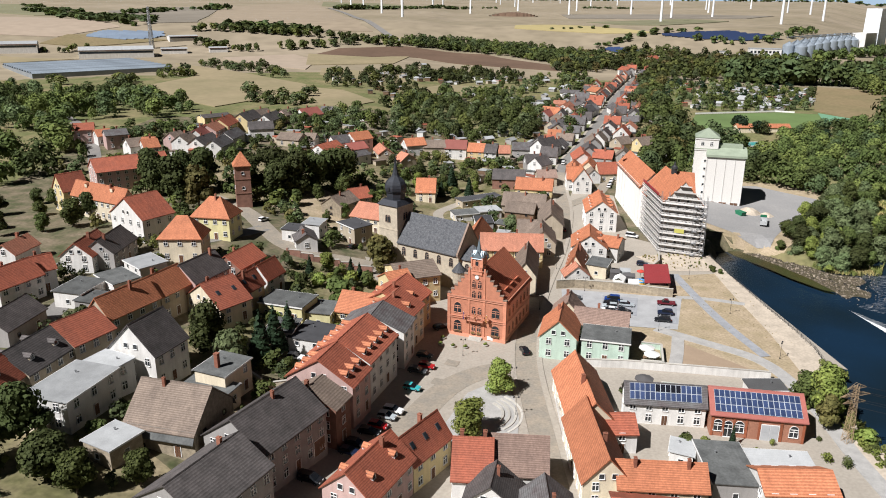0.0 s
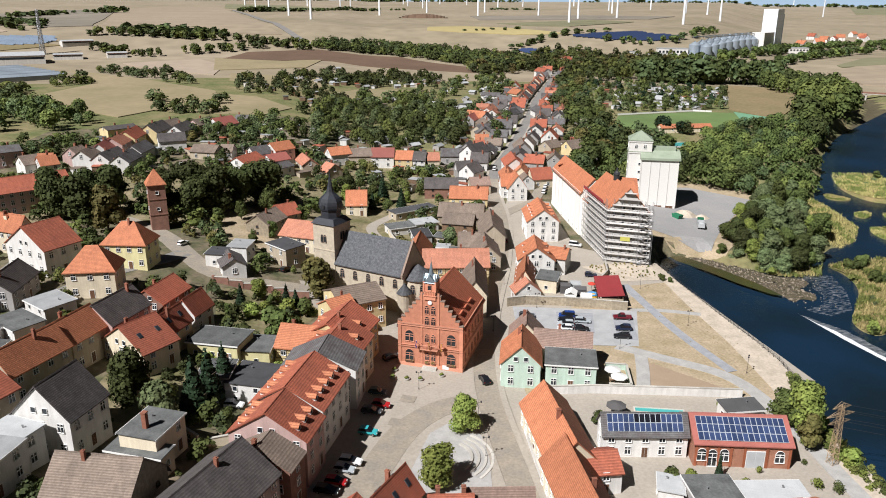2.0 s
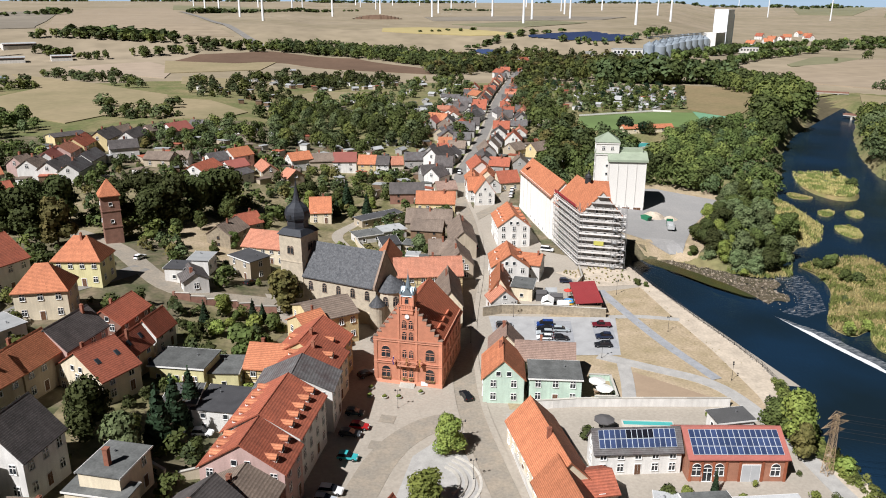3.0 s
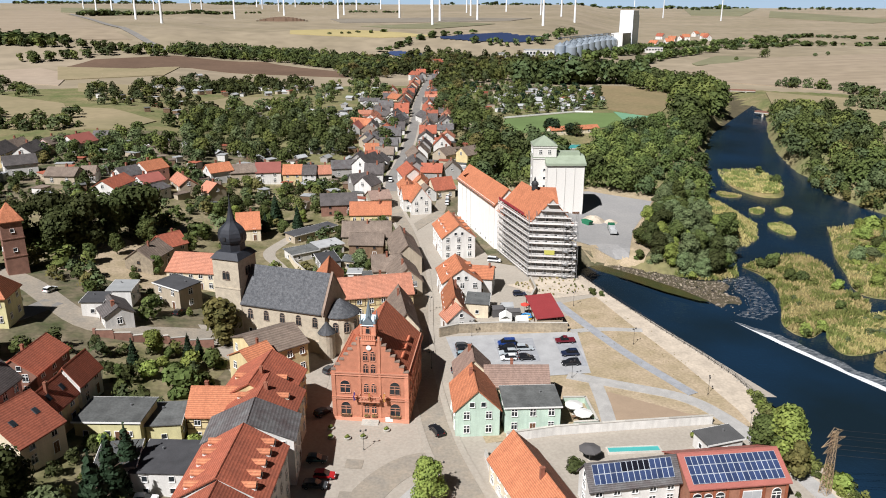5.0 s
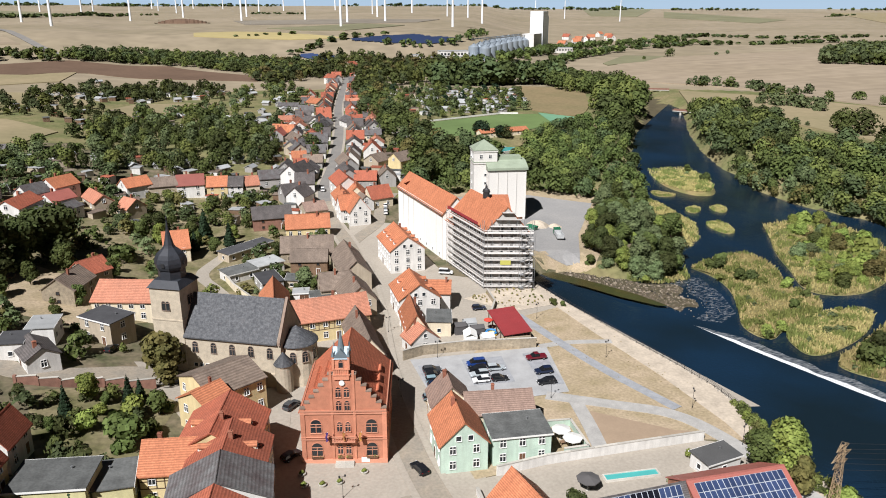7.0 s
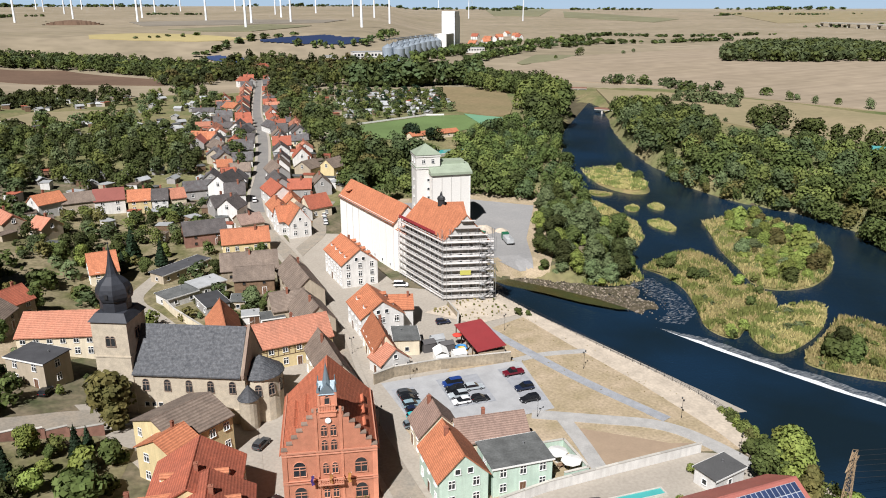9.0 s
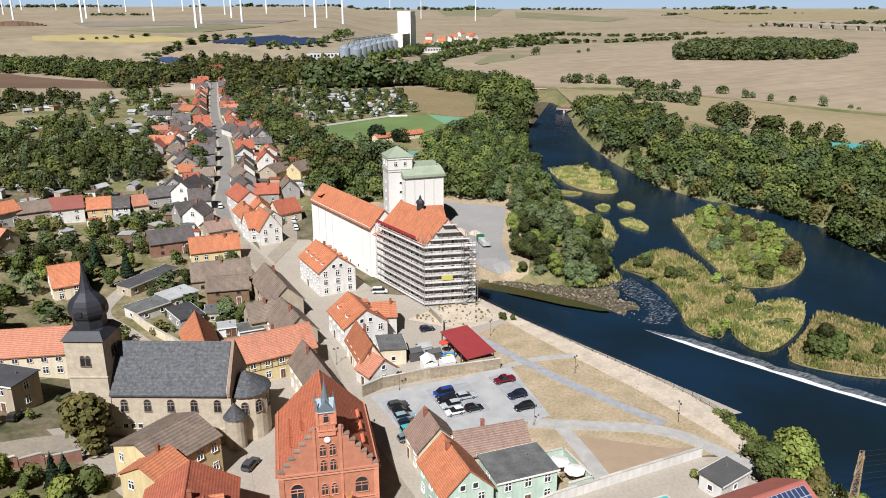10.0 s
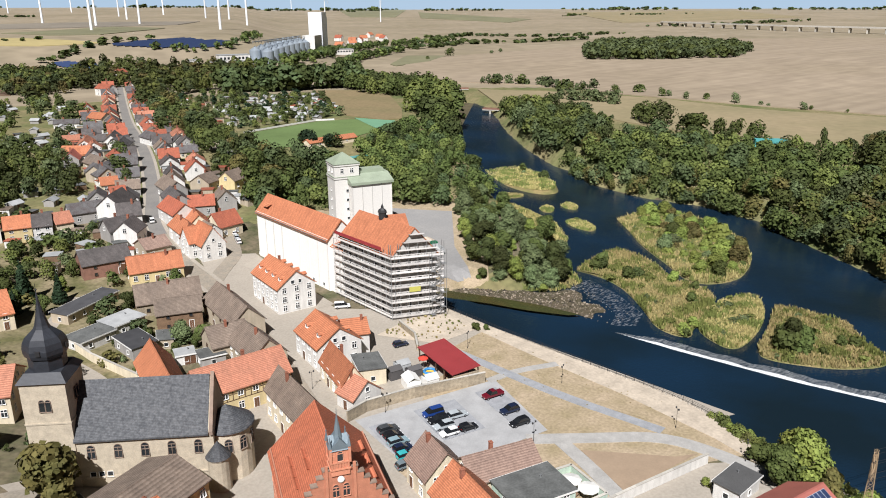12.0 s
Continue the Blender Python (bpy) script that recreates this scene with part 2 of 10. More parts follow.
def water_mat():
    m = bpy.data.materials.new("river_water")
    m.use_nodes = True
    n, lk = m.node_tree.nodes, m.node_tree.links
    bs = n["Principled BSDF"]
    bs.inputs["IOR"].default_value = 1.33
    pos = n.new("ShaderNodeNewGeometry").outputs["Position"]
    wide, bed, wind = n.new("ShaderNodeTexNoise"), n.new("ShaderNodeMapRange"), n.new("ShaderNodeMapRange")
    wide.inputs["Scale"].default_value, wide.inputs["Detail"].default_value = 0.03, 4
    tone = n.new("ShaderNodeMix")
    tone.data_type = "RGBA"
    tone.inputs["A"].default_value, tone.inputs["B"].default_value = (0.008, 0.023, 0.046, 1), (0.007, 0.015, 0.022, 1)
    for k, lo, hi in ((bed, 0.0, 1.0), (wind, 0.08, 0.2)):
        k.inputs["From Min"].default_value, k.inputs["From Max"].default_value = 0.35, 0.65
        k.inputs["To Min"].default_value, k.inputs["To Max"].default_value = lo, hi
        lk.new(wide.outputs["Fac"], k.inputs["Value"])
    lk.new(pos, wide.inputs["Vector"])
    lk.new(bed.outputs["Result"], tone.inputs["Factor"])
    lk.new(tone.outputs["Result"], bs.inputs["Base Color"])
    lk.new(wind.outputs["Result"], bs.inputs["Roughness"])
    a, b = n.new("ShaderNodeTexNoise"), n.new("ShaderNodeTexNoise")
    a.inputs["Scale"].default_value, b.inputs["Scale"].default_value = 1.3, 0.12
    ad = n.new("ShaderNodeMath")
    bp = n.new("ShaderNodeBump")
    bp.inputs["Strength"].default_value, bp.inputs["Distance"].default_value = 0.35, 0.25
    for k in (a, b):
        lk.new(pos, k.inputs["Vector"])
    lk.new(a.outputs["Fac"], ad.inputs[0])
    lk.new(b.outputs["Fac"], ad.inputs[1])
    lk.new(ad.outputs[0], bp.inputs["Height"])
    lk.new(bp.outputs["Normal"], bs.inputs["Normal"])
    return m


WATER = water_mat()
def foam_mat(name, lo, hi, turn, along, across, most=0.9):
    """White water in streaks, with the dark river showing between them."""
    m = bpy.data.materials.new(name)
    m.use_nodes = True
    n, lk = m.node_tree.nodes, m.node_tree.links
    bs, out = n["Principled BSDF"], n["Material Output"]
    bs.inputs["Base Color"].default_value = (0.92, 0.94, 0.95, 1)
    bs.inputs["Roughness"].default_value = 0.6
    mp, a, r = n.new("ShaderNodeMapping"), n.new("ShaderNodeTexNoise"), n.new("ShaderNodeMapRange")
    mp.inputs["Rotation"].default_value = (0, 0, radians(-turn))
    mp.inputs["Scale"].default_value = (along, across, 1)
    a.inputs["Scale"].default_value, a.inputs["Detail"].default_value, a.inputs["Roughness"].default_value = 1.0, 6, 0.65
    r.inputs["From Min"].default_value, r.inputs["From Max"].default_value = lo, hi
    r.inputs["To Max"].default_value = most
    tp, mx = n.new("ShaderNodeBsdfTransparent"), n.new("ShaderNodeMixShader")
    lk.new(n.new("ShaderNodeNewGeometry").outputs["Position"], mp.inputs["Vector"])
    lk.new(mp.outputs["Vector"], a.inputs["Vector"])
    lk.new(a.outputs["Fac"], r.inputs["Value"])
    lk.new(r.outputs["Result"], mx.inputs["Fac"])
    lk.new(tp.outputs[0], mx.inputs[1])
    lk.new(bs.outputs[0], mx.inputs[2])
    lk.new(mx.outputs[0], out.inputs["Surface"])
    return m


FOAM_DENSE = foam_mat("falling_white_water", 0.10, 0.36, 15, 0.5, 3.0, 0.97)
FOAM_THIN = foam_mat("foam_streaks", 0.18, 0.55, 15, 0.6, 3.0, 0.9)
FOAM_VEIL = foam_mat("fading_foam_streaks", 0.38, 0.8, 15, 0.4, 2.4, 0.4)
FOAM_RIFFLE = foam_mat("riffle_streaks", 0.50, 0.85, -60, 0.5, 1.8, 0.5)
POOL_WATER = mat("pool_water", (0.08, 0.42, 0.40), 0.1, 0.1, bump=0, rnd=0)


def leaf_mat(name, col, tint):
    m = mat(name, col, 0.75, 0.35, 0.25, 1.5, 0.0, rnd=0, tint=tint, spec=0.15, island=0.15)
    n, lk = m.node_tree.nodes, m.node_tree.links
    bs, out = n["Principled BSDF"], n["Material Output"]
    hs, mr = n.new("ShaderNodeHueSaturation"), n.new("ShaderNodeMapRange")      # from tree to tree
    mr.inputs["To Min"].default_value, mr.inputs["To Max"].default_value = 0.72, 1.32
    mh = n.new("ShaderNodeMapRange")
    mh.inputs["To Min"].default_value, mh.inputs["To Max"].default_value = 0.485, 0.515
    rn = n.new("ShaderNodeObjectInfo").outputs["Random"]
    lk.new(rn, mr.inputs["Value"])
    lk.new(rn, mh.inputs["Value"])
    lk.new(mr.outputs["Result"], hs.inputs["Value"])
    lk.new(mh.outputs["Result"], hs.inputs["Hue"])
    lk.new(bs.inputs["Base Color"].links[0].from_socket, hs.inputs["Color"])
    lk.new(hs.outputs["Color"], bs.inputs["Base Color"])
    tr, mx = n.new("ShaderNodeBsdfTranslucent"), n.new("ShaderNodeMixShader")
    lk.new(bs.inputs["Base Color"].links[0].from_socket, tr.inputs["Color"])
    mx.inputs["Fac"].default_value = 0.15
    lk.new(bs.outputs[0], mx.inputs[1])
    lk.new(tr.outputs[0], mx.inputs[2])
    lk.new(mx.outputs[0], out.inputs["Surface"])
    return m


LEAF_DARK = leaf_mat("dark_foliage", (0.072, 0.086, 0.026), (0.044, 0.058, 0.018))
LEAF_MID = leaf_mat("green_foliage", (0.108, 0.132, 0.036), (0.066, 0.092, 0.025))
LEAF_LIGHT = leaf_mat("light_foliage", (0.26, 0.30, 0.065), (0.15, 0.21, 0.045))
LEAF_FRESH = leaf_mat("fresh_green_foliage", (0.175, 0.195, 0.050), (0.105, 0.135, 0.034))
LEAF_WILLOW = leaf_mat("greyish_foliage", (0.16, 0.195, 0.085), (0.10, 0.14, 0.055))
LEAF_AUTUMN = leaf_mat("browning_foliage", (0.17, 0.14, 0.045), (0.09, 0.10, 0.03))
LEAF_FIR = leaf_mat("conifer_needles", (0.03, 0.055, 0.025), (0.02, 0.04, 0.02))
REED = leaf_mat("river_grass", (0.47, 0.385, 0.16), (0.31, 0.29, 0.10))
REED_GREEN = leaf_mat("green_river_grass", (0.22, 0.24, 0.065), (0.13, 0.165, 0.04))
ISLE = mat("island_grass", (0.33, 0.25, 0.11), 0.95, 0.45, 0.12, 2.2, 0.6, grain=0.85, rnd=0, tint=(0.12, 0.16, 0.04), world_space=True)
LEAF_BLUE = leaf_mat("bluish_foliage", (0.095, 0.122, 0.048), (0.058, 0.085, 0.034))
BARK = mat("bark", (0.10, 0.075, 0.05), 0.95, 0.3, 2.0, 8, 0.5)


# ---- ground shape ----
RIVER = [(410, 800), (376, 700), (366, 640), (366, 582), (352, 545), (312, 492), (263, 437), (236, 402), (217, 370), (197, 340), (187, 324), (189, 311), (186, 291), (174, 274), (160, 266),
         (146, 252), (136, 243), (122, 245), (113, 253), (107, 262), (92, 258), (83, 242), (83.5, 224), (85, 198), (86.5, 182), (87, 172),
         (85.8, 165), (83.3, 158), (81, 150), (80, 140), (80, 118), (82, 95), (80, 40), (70, -100), (40, -900), (420, -900), (300, -100), (228, 60), (212, 140), (215, 176), (225, 196),
         (238, 218), (252, 239), (256, 266), (246, 300), (248, 325), (260, 345), (262, 362), (278, 396), (303, 437), (336, 481), (356, 512), (364, 540), (388, 590), (392, 650), (402, 710), (434, 795)]


def inside(poly, x, y):
    """Which of the points lie within the outline."""
    x, y = np.asarray(x, float), np.asarray(y, float)
    res = np.zeros(x.shape, bool)
    for (ax, ay), (bx, by) in zip(poly, poly[1:] + poly[:1]):
        if ay != by:
            res ^= ((ay > y) != (by > y)) & (x < (bx - ax) * (y - ay) / (by - ay) + ax)
    return res


def edge_distance(poly, x, y):
    x, y = np.asarray(x, float), np.asarray(y, float)
    best = np.full(x.shape, 1e9)
    for (ax, ay), (bx, by) in zip(poly, poly[1:] + poly[:1]):
        dx, dy = bx - ax, by - ay
        t = np.clip(((x - ax) * dx + (y - ay) * dy) / (dx * dx + dy * dy), 0, 1)
        best = np.minimum(best, np.hypot(x - ax - t * dx, y - ay - t * dy))
    return best


def smooth(u):
    u = np.clip(u, 0, 1)
    return u * u * (3 - 2 * u)


LOW = -6.0      # lower river
HIGH = -5.0     # mill race above the weir


def level(y):
    """The river's surface, which falls towards the rapids."""
    return LOW + 14.5 * smooth((np.asarray(y, float) - 250) / 330)


def dry(x, y):
    """The land without its river: a hill in the west, meadows that climb from the town, a plateau in the north."""
    x, y = np.asarray(x, float), np.asarray(y, float)
    r = np.hypot(x, y)
    z = 11 * smooth((2 - x) / 85) * (1 - 0.5 * smooth((y - 330) / 150)) + 11 * smooth((r - 300) / 200)
    z = z - 3 * smooth((x - 88) / 45) * smooth((y - 235) / 25) * (1 - smooth((y - 330) / 120))
    plateau = smooth((60 - (x - 0.5 * y)) / 200)
    return z + 28 * smooth((r - 900) / 260) * plateau + 6 * smooth((r - 700) / 400) + (0.004 + 0.006 * plateau) * np.maximum(0, r - 1400) + 0.014 * (1 - plateau) * np.maximum(0, r - 2500)


def land(x, y):
    x, y = np.asarray(x, float), np.asarray(y, float)
    z, low = dry(x, y), level(y)
    d, wet = edge_distance(RIVER, x, y), inside(RIVER, x, y)
    width = np.where((x < 92) & (y < 262), 1.5, 9.0)
    bank = low - 0.4 + (z - low + 0.4) * smooth(d / width)
    bed = low - 0.4 - 2.2 * smooth(d / 6)
    return np.where(wet, bed, bank)


def ground(x, y):
    return float(land(np.array([x]), np.array([y]))[0])


# ---- making things ----
def obj(name, bm, material, parent=None, label="", at=None):
    me = bpy.data.meshes.new(name)
    bm.to_mesh(me)
    bm.free()
    for m in (material if isinstance(material, (list, tuple)) else [material]):
        me.materials.append(m)
    ob = new(name, me)
    if parent is not None:
        ob.parent = parent
    if label:
        ob["label"] = label
    if at is not None:
        ob.matrix_basis = at
    return ob


def part(name, bm, material, parent, label="", at=None):
    return obj(name, bm, material, parent, label, at)


def share(name, me, parent, at, label=""):
    """One more object on a mesh that exists."""
    ob = new(name, me)
    ob.parent = parent
    ob.matrix_basis = at
    if label:
        ob["label"] = label
    return ob


def thing(name, label, category, x, y, z=None, rz=0.0, group="", kind=""):
    e = new(name)
    e.empty_display_size = 0.5
    e.matrix_basis = pose(x, y, ground(x, y) if z is None else z, 0, 0, rz)
    return tagged(e, label, category, group, kind)


def box(bm, x0, x1, y0, y1, z0, z1, mi=0, m=None):
    vs = [bm.verts.new(m @ Vector(p) if m else p) for p in ((x0, y0, z0), (x1, y0, z0), (x1, y1, z0), (x0, y1, z0), (x0, y0, z1), (x1, y0, z1), (x1, y1, z1), (x0, y1, z1))]
    for f in ((3, 2, 1, 0), (4, 5, 6, 7), (0, 1, 5, 4), (1, 2, 6, 5), (2, 3, 7, 6), (3, 0, 4, 7)):
        bm.faces.new([vs[i] for i in f]).material_index = mi
    return vs


def prism(bm, pts, x0, x1, mi=0, axis="x"):
    """A profile of (a, z) pairs drawn out along an axis."""
    def v(a, z, s):
        return (s, a, z) if axis == "x" else (a, s, z)
    lo, hi = [bm.verts.new(v(a, z, x0)) for a, z in pts], [bm.verts.new(v(a, z, x1)) for a, z in pts]
    n = len(pts)
    fs = [bm.faces.new(lo[::-1]), bm.faces.new(hi)]
    for i in range(n):
        fs.append(bm.faces.new((lo[i], lo[(i + 1) % n], hi[(i + 1) % n], hi[i])))
    for f in fs:
        f.material_index = mi
    bmesh.ops.recalc_face_normals(bm, faces=fs)
    return fs


def lathe(bm, prof, n=16, cx=0.0, cy=0.0, start=0.0, sweep=360.0, mi=0):
    """A profile of (radius, z) pairs turned round a vertical axis."""
    closed = sweep >= 359.9
    m = n if closed else n + 1
    rings = [[bm.verts.new((cx + r * math.cos(radians(start + sweep * i / n)), cy + r * math.sin(radians(start + sweep * i / n)), z)) for i in range(m)] for r, z in prof]
    fs = []
    for a, b in zip(rings, rings[1:]):
        for i in range(n):
            j = (i + 1) % m
            fs.append(bm.faces.new((a[i], a[j], b[j], b[i])))
    fs.append(bm.faces.new(rings[0][::-1]))
    fs.append(bm.faces.new(rings[-1]))
    for f in fs:
        f.material_index = mi
    return fs


def bar(bm, a, b, r=0.05, n=4, mi=0):
    """A rod from a to b."""
    a, b = Vector(a), Vector(b)
    q = (b - a).to_track_quat("Z", "Y").to_matrix()
    rings = [[bm.verts.new(p + q @ Vector((r * math.cos(math.tau * i / n + 0.785), r * math.sin(math.tau * i / n + 0.785), 0))) for i in range(n)] for p in (a, b)]
    for i in range(n):
        bm.faces.new((rings[0][i], rings[0][(i + 1) % n], rings[1][(i + 1) % n], rings[1][i])).material_index = mi
    bm.faces.new(rings[0][::-1]).material_index = mi
    bm.faces.new(rings[1]).material_index = mi


def drape(name, poly, off, material, step=8.0, kind="structure", label="", category="ground", shape=dry, skirt=0.0):
    """A flat-lying area that follows the land, with its edge turned down by skirt."""
    bm = bmesh.new()
    bm.faces.new([bm.verts.new((x, y, 0)) for x, y in poly])
    xs, ys = [p[0] for p in poly], [p[1] for p in poly]
    for lo, hi, no in ((min(xs), max(xs), (1, 0, 0)), (min(ys), max(ys), (0, 1, 0))):
        k = math.ceil(lo / step)
        while k * step < hi:
            bmesh.ops.bisect_plane(bm, geom=bm.verts[:] + bm.edges[:] + bm.faces[:], plane_co=[c * k * step for c in no], plane_no=no)
            k += 1
    bmesh.ops.recalc_face_normals(bm, faces=bm.faces[:])
    if bm.faces[:] and sum(f.normal.z for f in bm.faces) < 0:
        bmesh.ops.reverse_faces(bm, faces=bm.faces[:])
    if skirt:
        edges = [e for e in bm.edges if e.is_boundary]
        res = bmesh.ops.extrude_edge_only(bm, edges=edges)
        low = {v for v in res["geom"] if isinstance(v, bmesh.types.BMVert)}
    else:
        low = set()
    co = np.array([v.co[:] for v in bm.verts])
    zs = shape(co[:, 0], co[:, 1])
    for v, z in zip(bm.verts, zs):
        v.co.z = z + off - (skirt if v in low else 0)
    ob = obj(name, bm, material)
    return tagged(ob, label or name.replace("_", " "), category, kind=kind)


def resample(pts, step):
    out = []
    for (ax, ay), (bx, by) in zip(pts, pts[1:]):
        n = max(1, int(math.hypot(bx - ax, by - ay) / step))
        out += [(ax + (bx - ax) * i / n, ay + (by - ay) * i / n) for i in range(n)]
    return out + [pts[-1]]


def round_off(pts, times=2):
    for _ in range(times):
        q = [pts[0]]
        for (ax, ay), (bx, by) in zip(pts, pts[1:]):
            q += [(ax * 0.75 + bx * 0.25, ay * 0.75 + by * 0.25), (ax * 0.25 + bx * 0.75, ay * 0.25 + by * 0.75)]
        pts = q + [pts[-1]]
    return pts


def ribbon(name, pts, width, off, material, label="", category="road", shift=0.0, thick=0.25, step=5.0):
    """A strip of road, path or kerb along a line, with real edges."""
    pts = resample(round_off(pts), step)
    bm = bmesh.new()
    rows = []
    for i, (x, y) in enumerate(pts):
        ax, ay = pts[max(0, i - 1)]
        bx, by = pts[min(len(pts) - 1, i + 1)]
        l = math.hypot(bx - ax, by - ay) or 1
        nx, ny = -(by - ay) / l, (bx - ax) / l
        row = []
        for s in (-0.5, 0.5):
            px, py = x + nx * (shift + s * width), y + ny * (shift + s * width)
            row.append((px, py))
        rows.append(row)
    zs = dry([p[0] for r in rows for p in r], [p[1] for r in rows for p in r]).reshape(-1, 2) + off
    vs = [[bm.verts.new((rows[i][j][0], rows[i][j][1], zs[i][j] - d)) for j, d in ((0, thick), (0, 0), (1, 0), (1, thick))] for i in range(len(rows))]
    for a, b in zip(vs, vs[1:]):
        for j in range(3):
            bm.faces.new((a[j + 1], a[j], b[j], b[j + 1]))
    bmesh.ops.recalc_face_normals(bm, faces=bm.faces[:])
    if sum(f.normal.z for f in bm.faces) < 0:
        bmesh.ops.reverse_faces(bm, faces=bm.faces[:])
    return tagged(obj(name, bm, material), label or name.replace("_", " "), category, kind="structure")


# ---- the land: one sheet to the horizon ----
def axis(lo, hi, step, far_lo, far_hi):
    a = list(np.arange(lo, hi + 0.1, step))
    s, v = step, lo
    left = []
    while v > far_lo:
        s = min(70.0, s * 1.025) if v > far_lo / 3 else s * 1.2
        v -= s
        left.append(max(v, far_lo))
    s, v = step, hi
    right = []
    while v < far_hi:
        s = min(70.0, s * 1.025) if v < far_hi / 3 else min(200.0, s * 1.2)
        v += s
        right.append(min(v, far_hi))
    return np.array(left[::-1] + a + right)


def make_ground():
    xs, ys = axis(-180, 300, 4.0, -5200, 5200), axis(60, 420, 4.0, -1500, 5200)
    gx, gy = np.meshgrid(xs, ys)
    gz = land(gx, gy)
    nx, ny = len(xs), len(ys)
    verts = np.stack([gx, gy, gz], -1).reshape(-1, 3)
    i = np.arange(nx * ny).reshape(ny, nx)
    faces = np.stack([i[:-1, :-1], i[:-1, 1:], i[1:, 1:], i[1:, :-1]], -1).reshape(-1, 4)
    me = bpy.data.meshes.new("ground")
    me.from_pydata(verts.tolist(), [], faces.tolist())
    for m in (TOWN, GRASS_DRY, STRAW, MUD):
        me.materials.append(m)
    c = verts[faces].mean(1)
    town = inside([(-190, 30), (-170, 420), (-60, 480), (100, 330), (160, 345), (180, 280), (98, 255), (90, 30)], c[:, 0], c[:, 1])
    mid = np.hypot(c[:, 0], c[:, 1]) < 720
    wet = inside(RIVER, c[:, 0], c[:, 1])
    me.polygons.foreach_set("material_index", np.where(wet, 3, np.where(town, 0, np.where(mid, 1, 2))).astype(np.int32))
    me.polygons.foreach_set("use_smooth", np.ones(len(faces), bool))
    return tagged(new("ground", me), "dry late-summer ground of town, meadows and stubble fields", "ground", kind="structure")


make_ground()


def flat_poly(name, pts, z, material, label, category="water"):
    bm = bmesh.new()
    bm.faces.new([bm.verts.new((x, y, z)) for x, y in pts])
    if bm.faces[:][0].normal.z < 0:
        bmesh.ops.reverse_faces(bm, faces=bm.faces[:])
    return tagged(obj(name, bm, material), label, category, kind="structure")




def make_river():
    bm = bmesh.new()
    rows = [[bm.verts.new((x, y, float(level(y)))) for x in (x0, x1)] for x0, x1, y in [(20, 900, -900), (60, 640, 255)] + [(60 + 1.1 * (y - 255), 700, y) for y in range(265, 880, 12)]]
    for a, b in zip(rows, rows[1:]):
        bm.faces.new((a[0], a[1], b[1], b[0])).smooth = True
    tagged(obj("river", bm, WATER), "dark blue river with low ripples", "water", kind="structure")


make_river()
WEIR = [(114, 209), (117, 190), (120, 176), (123, 162), (128.5, 144), (135, 122), (143, 98), (165, 40), (220, -100), (420, -900)]
flat_poly("mill_race", [(92, 262), (98, 261), (102, 240), (108, 223.5)] + WEIR + [(30, -900), (70, -100), (80, 40), (81, 95), (79, 118), (79, 136), (79, 158), (84, 172), (85.5, 182), (84, 198), (82.5, 224), (82, 242)],
          HIGH, WATER, "smooth dark water held back above the weir")


def make_weir():
    e = thing("weir", "long slanting weir with a white line of falling water", "weir", 114, 209, LOW - 1)
    pts = resample(WEIR[:8], 1.2)
    o = e.matrix_basis.inverted()
    for nm, prof, m in (("sill", [(-0.8, HIGH - 1.2), (-0.5, HIGH - 0.06), (0.2, HIGH - 0.06), (0.6, HIGH - 1.0)], MUD), ("falling_water", [(-0.1, HIGH + 0.03), (0.8, HIGH - 0.12), (1.5, LOW + 0.45), (2.1, LOW + 0.16)], FOAM_DENSE), ("foam_sheet", [(2.0, LOW + 0.14), (2.6, LOW + 0.11), (3.4, LOW + 0.07)], FOAM_THIN), ("foam_veil", [(3.3, LOW + 0.06), (4.5, LOW + 0.05), (6.5, LOW + 0.04)], FOAM_VEIL)):
        bm = bmesh.new()
        prev = None
        for i, (x, y) in enumerate(pts):
            a, b = pts[max(0, i - 1)], pts[min(len(pts) - 1, i + 1)]
            l = math.hypot(b[0] - a[0], b[1] - a[1])
            nx, ny = -(b[1] - a[1]) / l, (b[0] - a[0]) / l
            row = []
            for d, z in prof:
                jit = min(1.0, 0.25 + i / 14) + (0.2 * (noise.noise((x * 0.25, y * 0.25, 0)) if nm != "sill" and d > 1 else 0))
                row.append(bm.verts.new(o @ Vector((x + nx * d * jit, y + ny * d * jit, z + (0.03 * noise.noise((x * 1.7, y * 1.7, d)) if nm != "sill" else 0)))))
            if prev:
                for j in range(len(prof) - 1):
                    bm.faces.new((prev[j], prev[j + 1], row[j + 1], row[j]))
            prev = row
        bmesh.ops.recalc_face_normals(bm, faces=bm.faces[:])
        part(nm, bm, m, e)


make_weir()

# ---- paved and bare areas ----
MAIN = [(17.5, 60), (17.4, 100), (16.6, 128), (15.6, 150), (15.8, 165), (18, 182), (20.8, 200), (26, 221), (32, 243), (39.6, 281), (42.6, 305), (43.6, 330), (47.5, 357), (53, 378), (62, 399), (73, 430), (85.5, 469), (103, 533), (112, 569), (140, 660), (185, 800)]
drape("town_floor", [(-34, 60), (26, 60), (26, 182), (90, 160), (82, 241), (60, 262), (66, 320), (50, 330), (30, 250), (0, 225), (-30, 226), (-20, 190), (-30, 130)], 0.03, PAVING, 4, label="pale worn paving of the old town")
drape("market_square", [(-33, 84), (-12, 84), (-8, 98), (2, 121), (16, 122), (19, 150), (13, 170), (-3, 178), (-7, 186), (-18, 160), (-24, 122)], 0.07, PAVING, 4, label="pale paved market square with parking bays")
ribbon("main_street", MAIN, 5.2, 0.1, SETTS, "worn sett-paved main street")
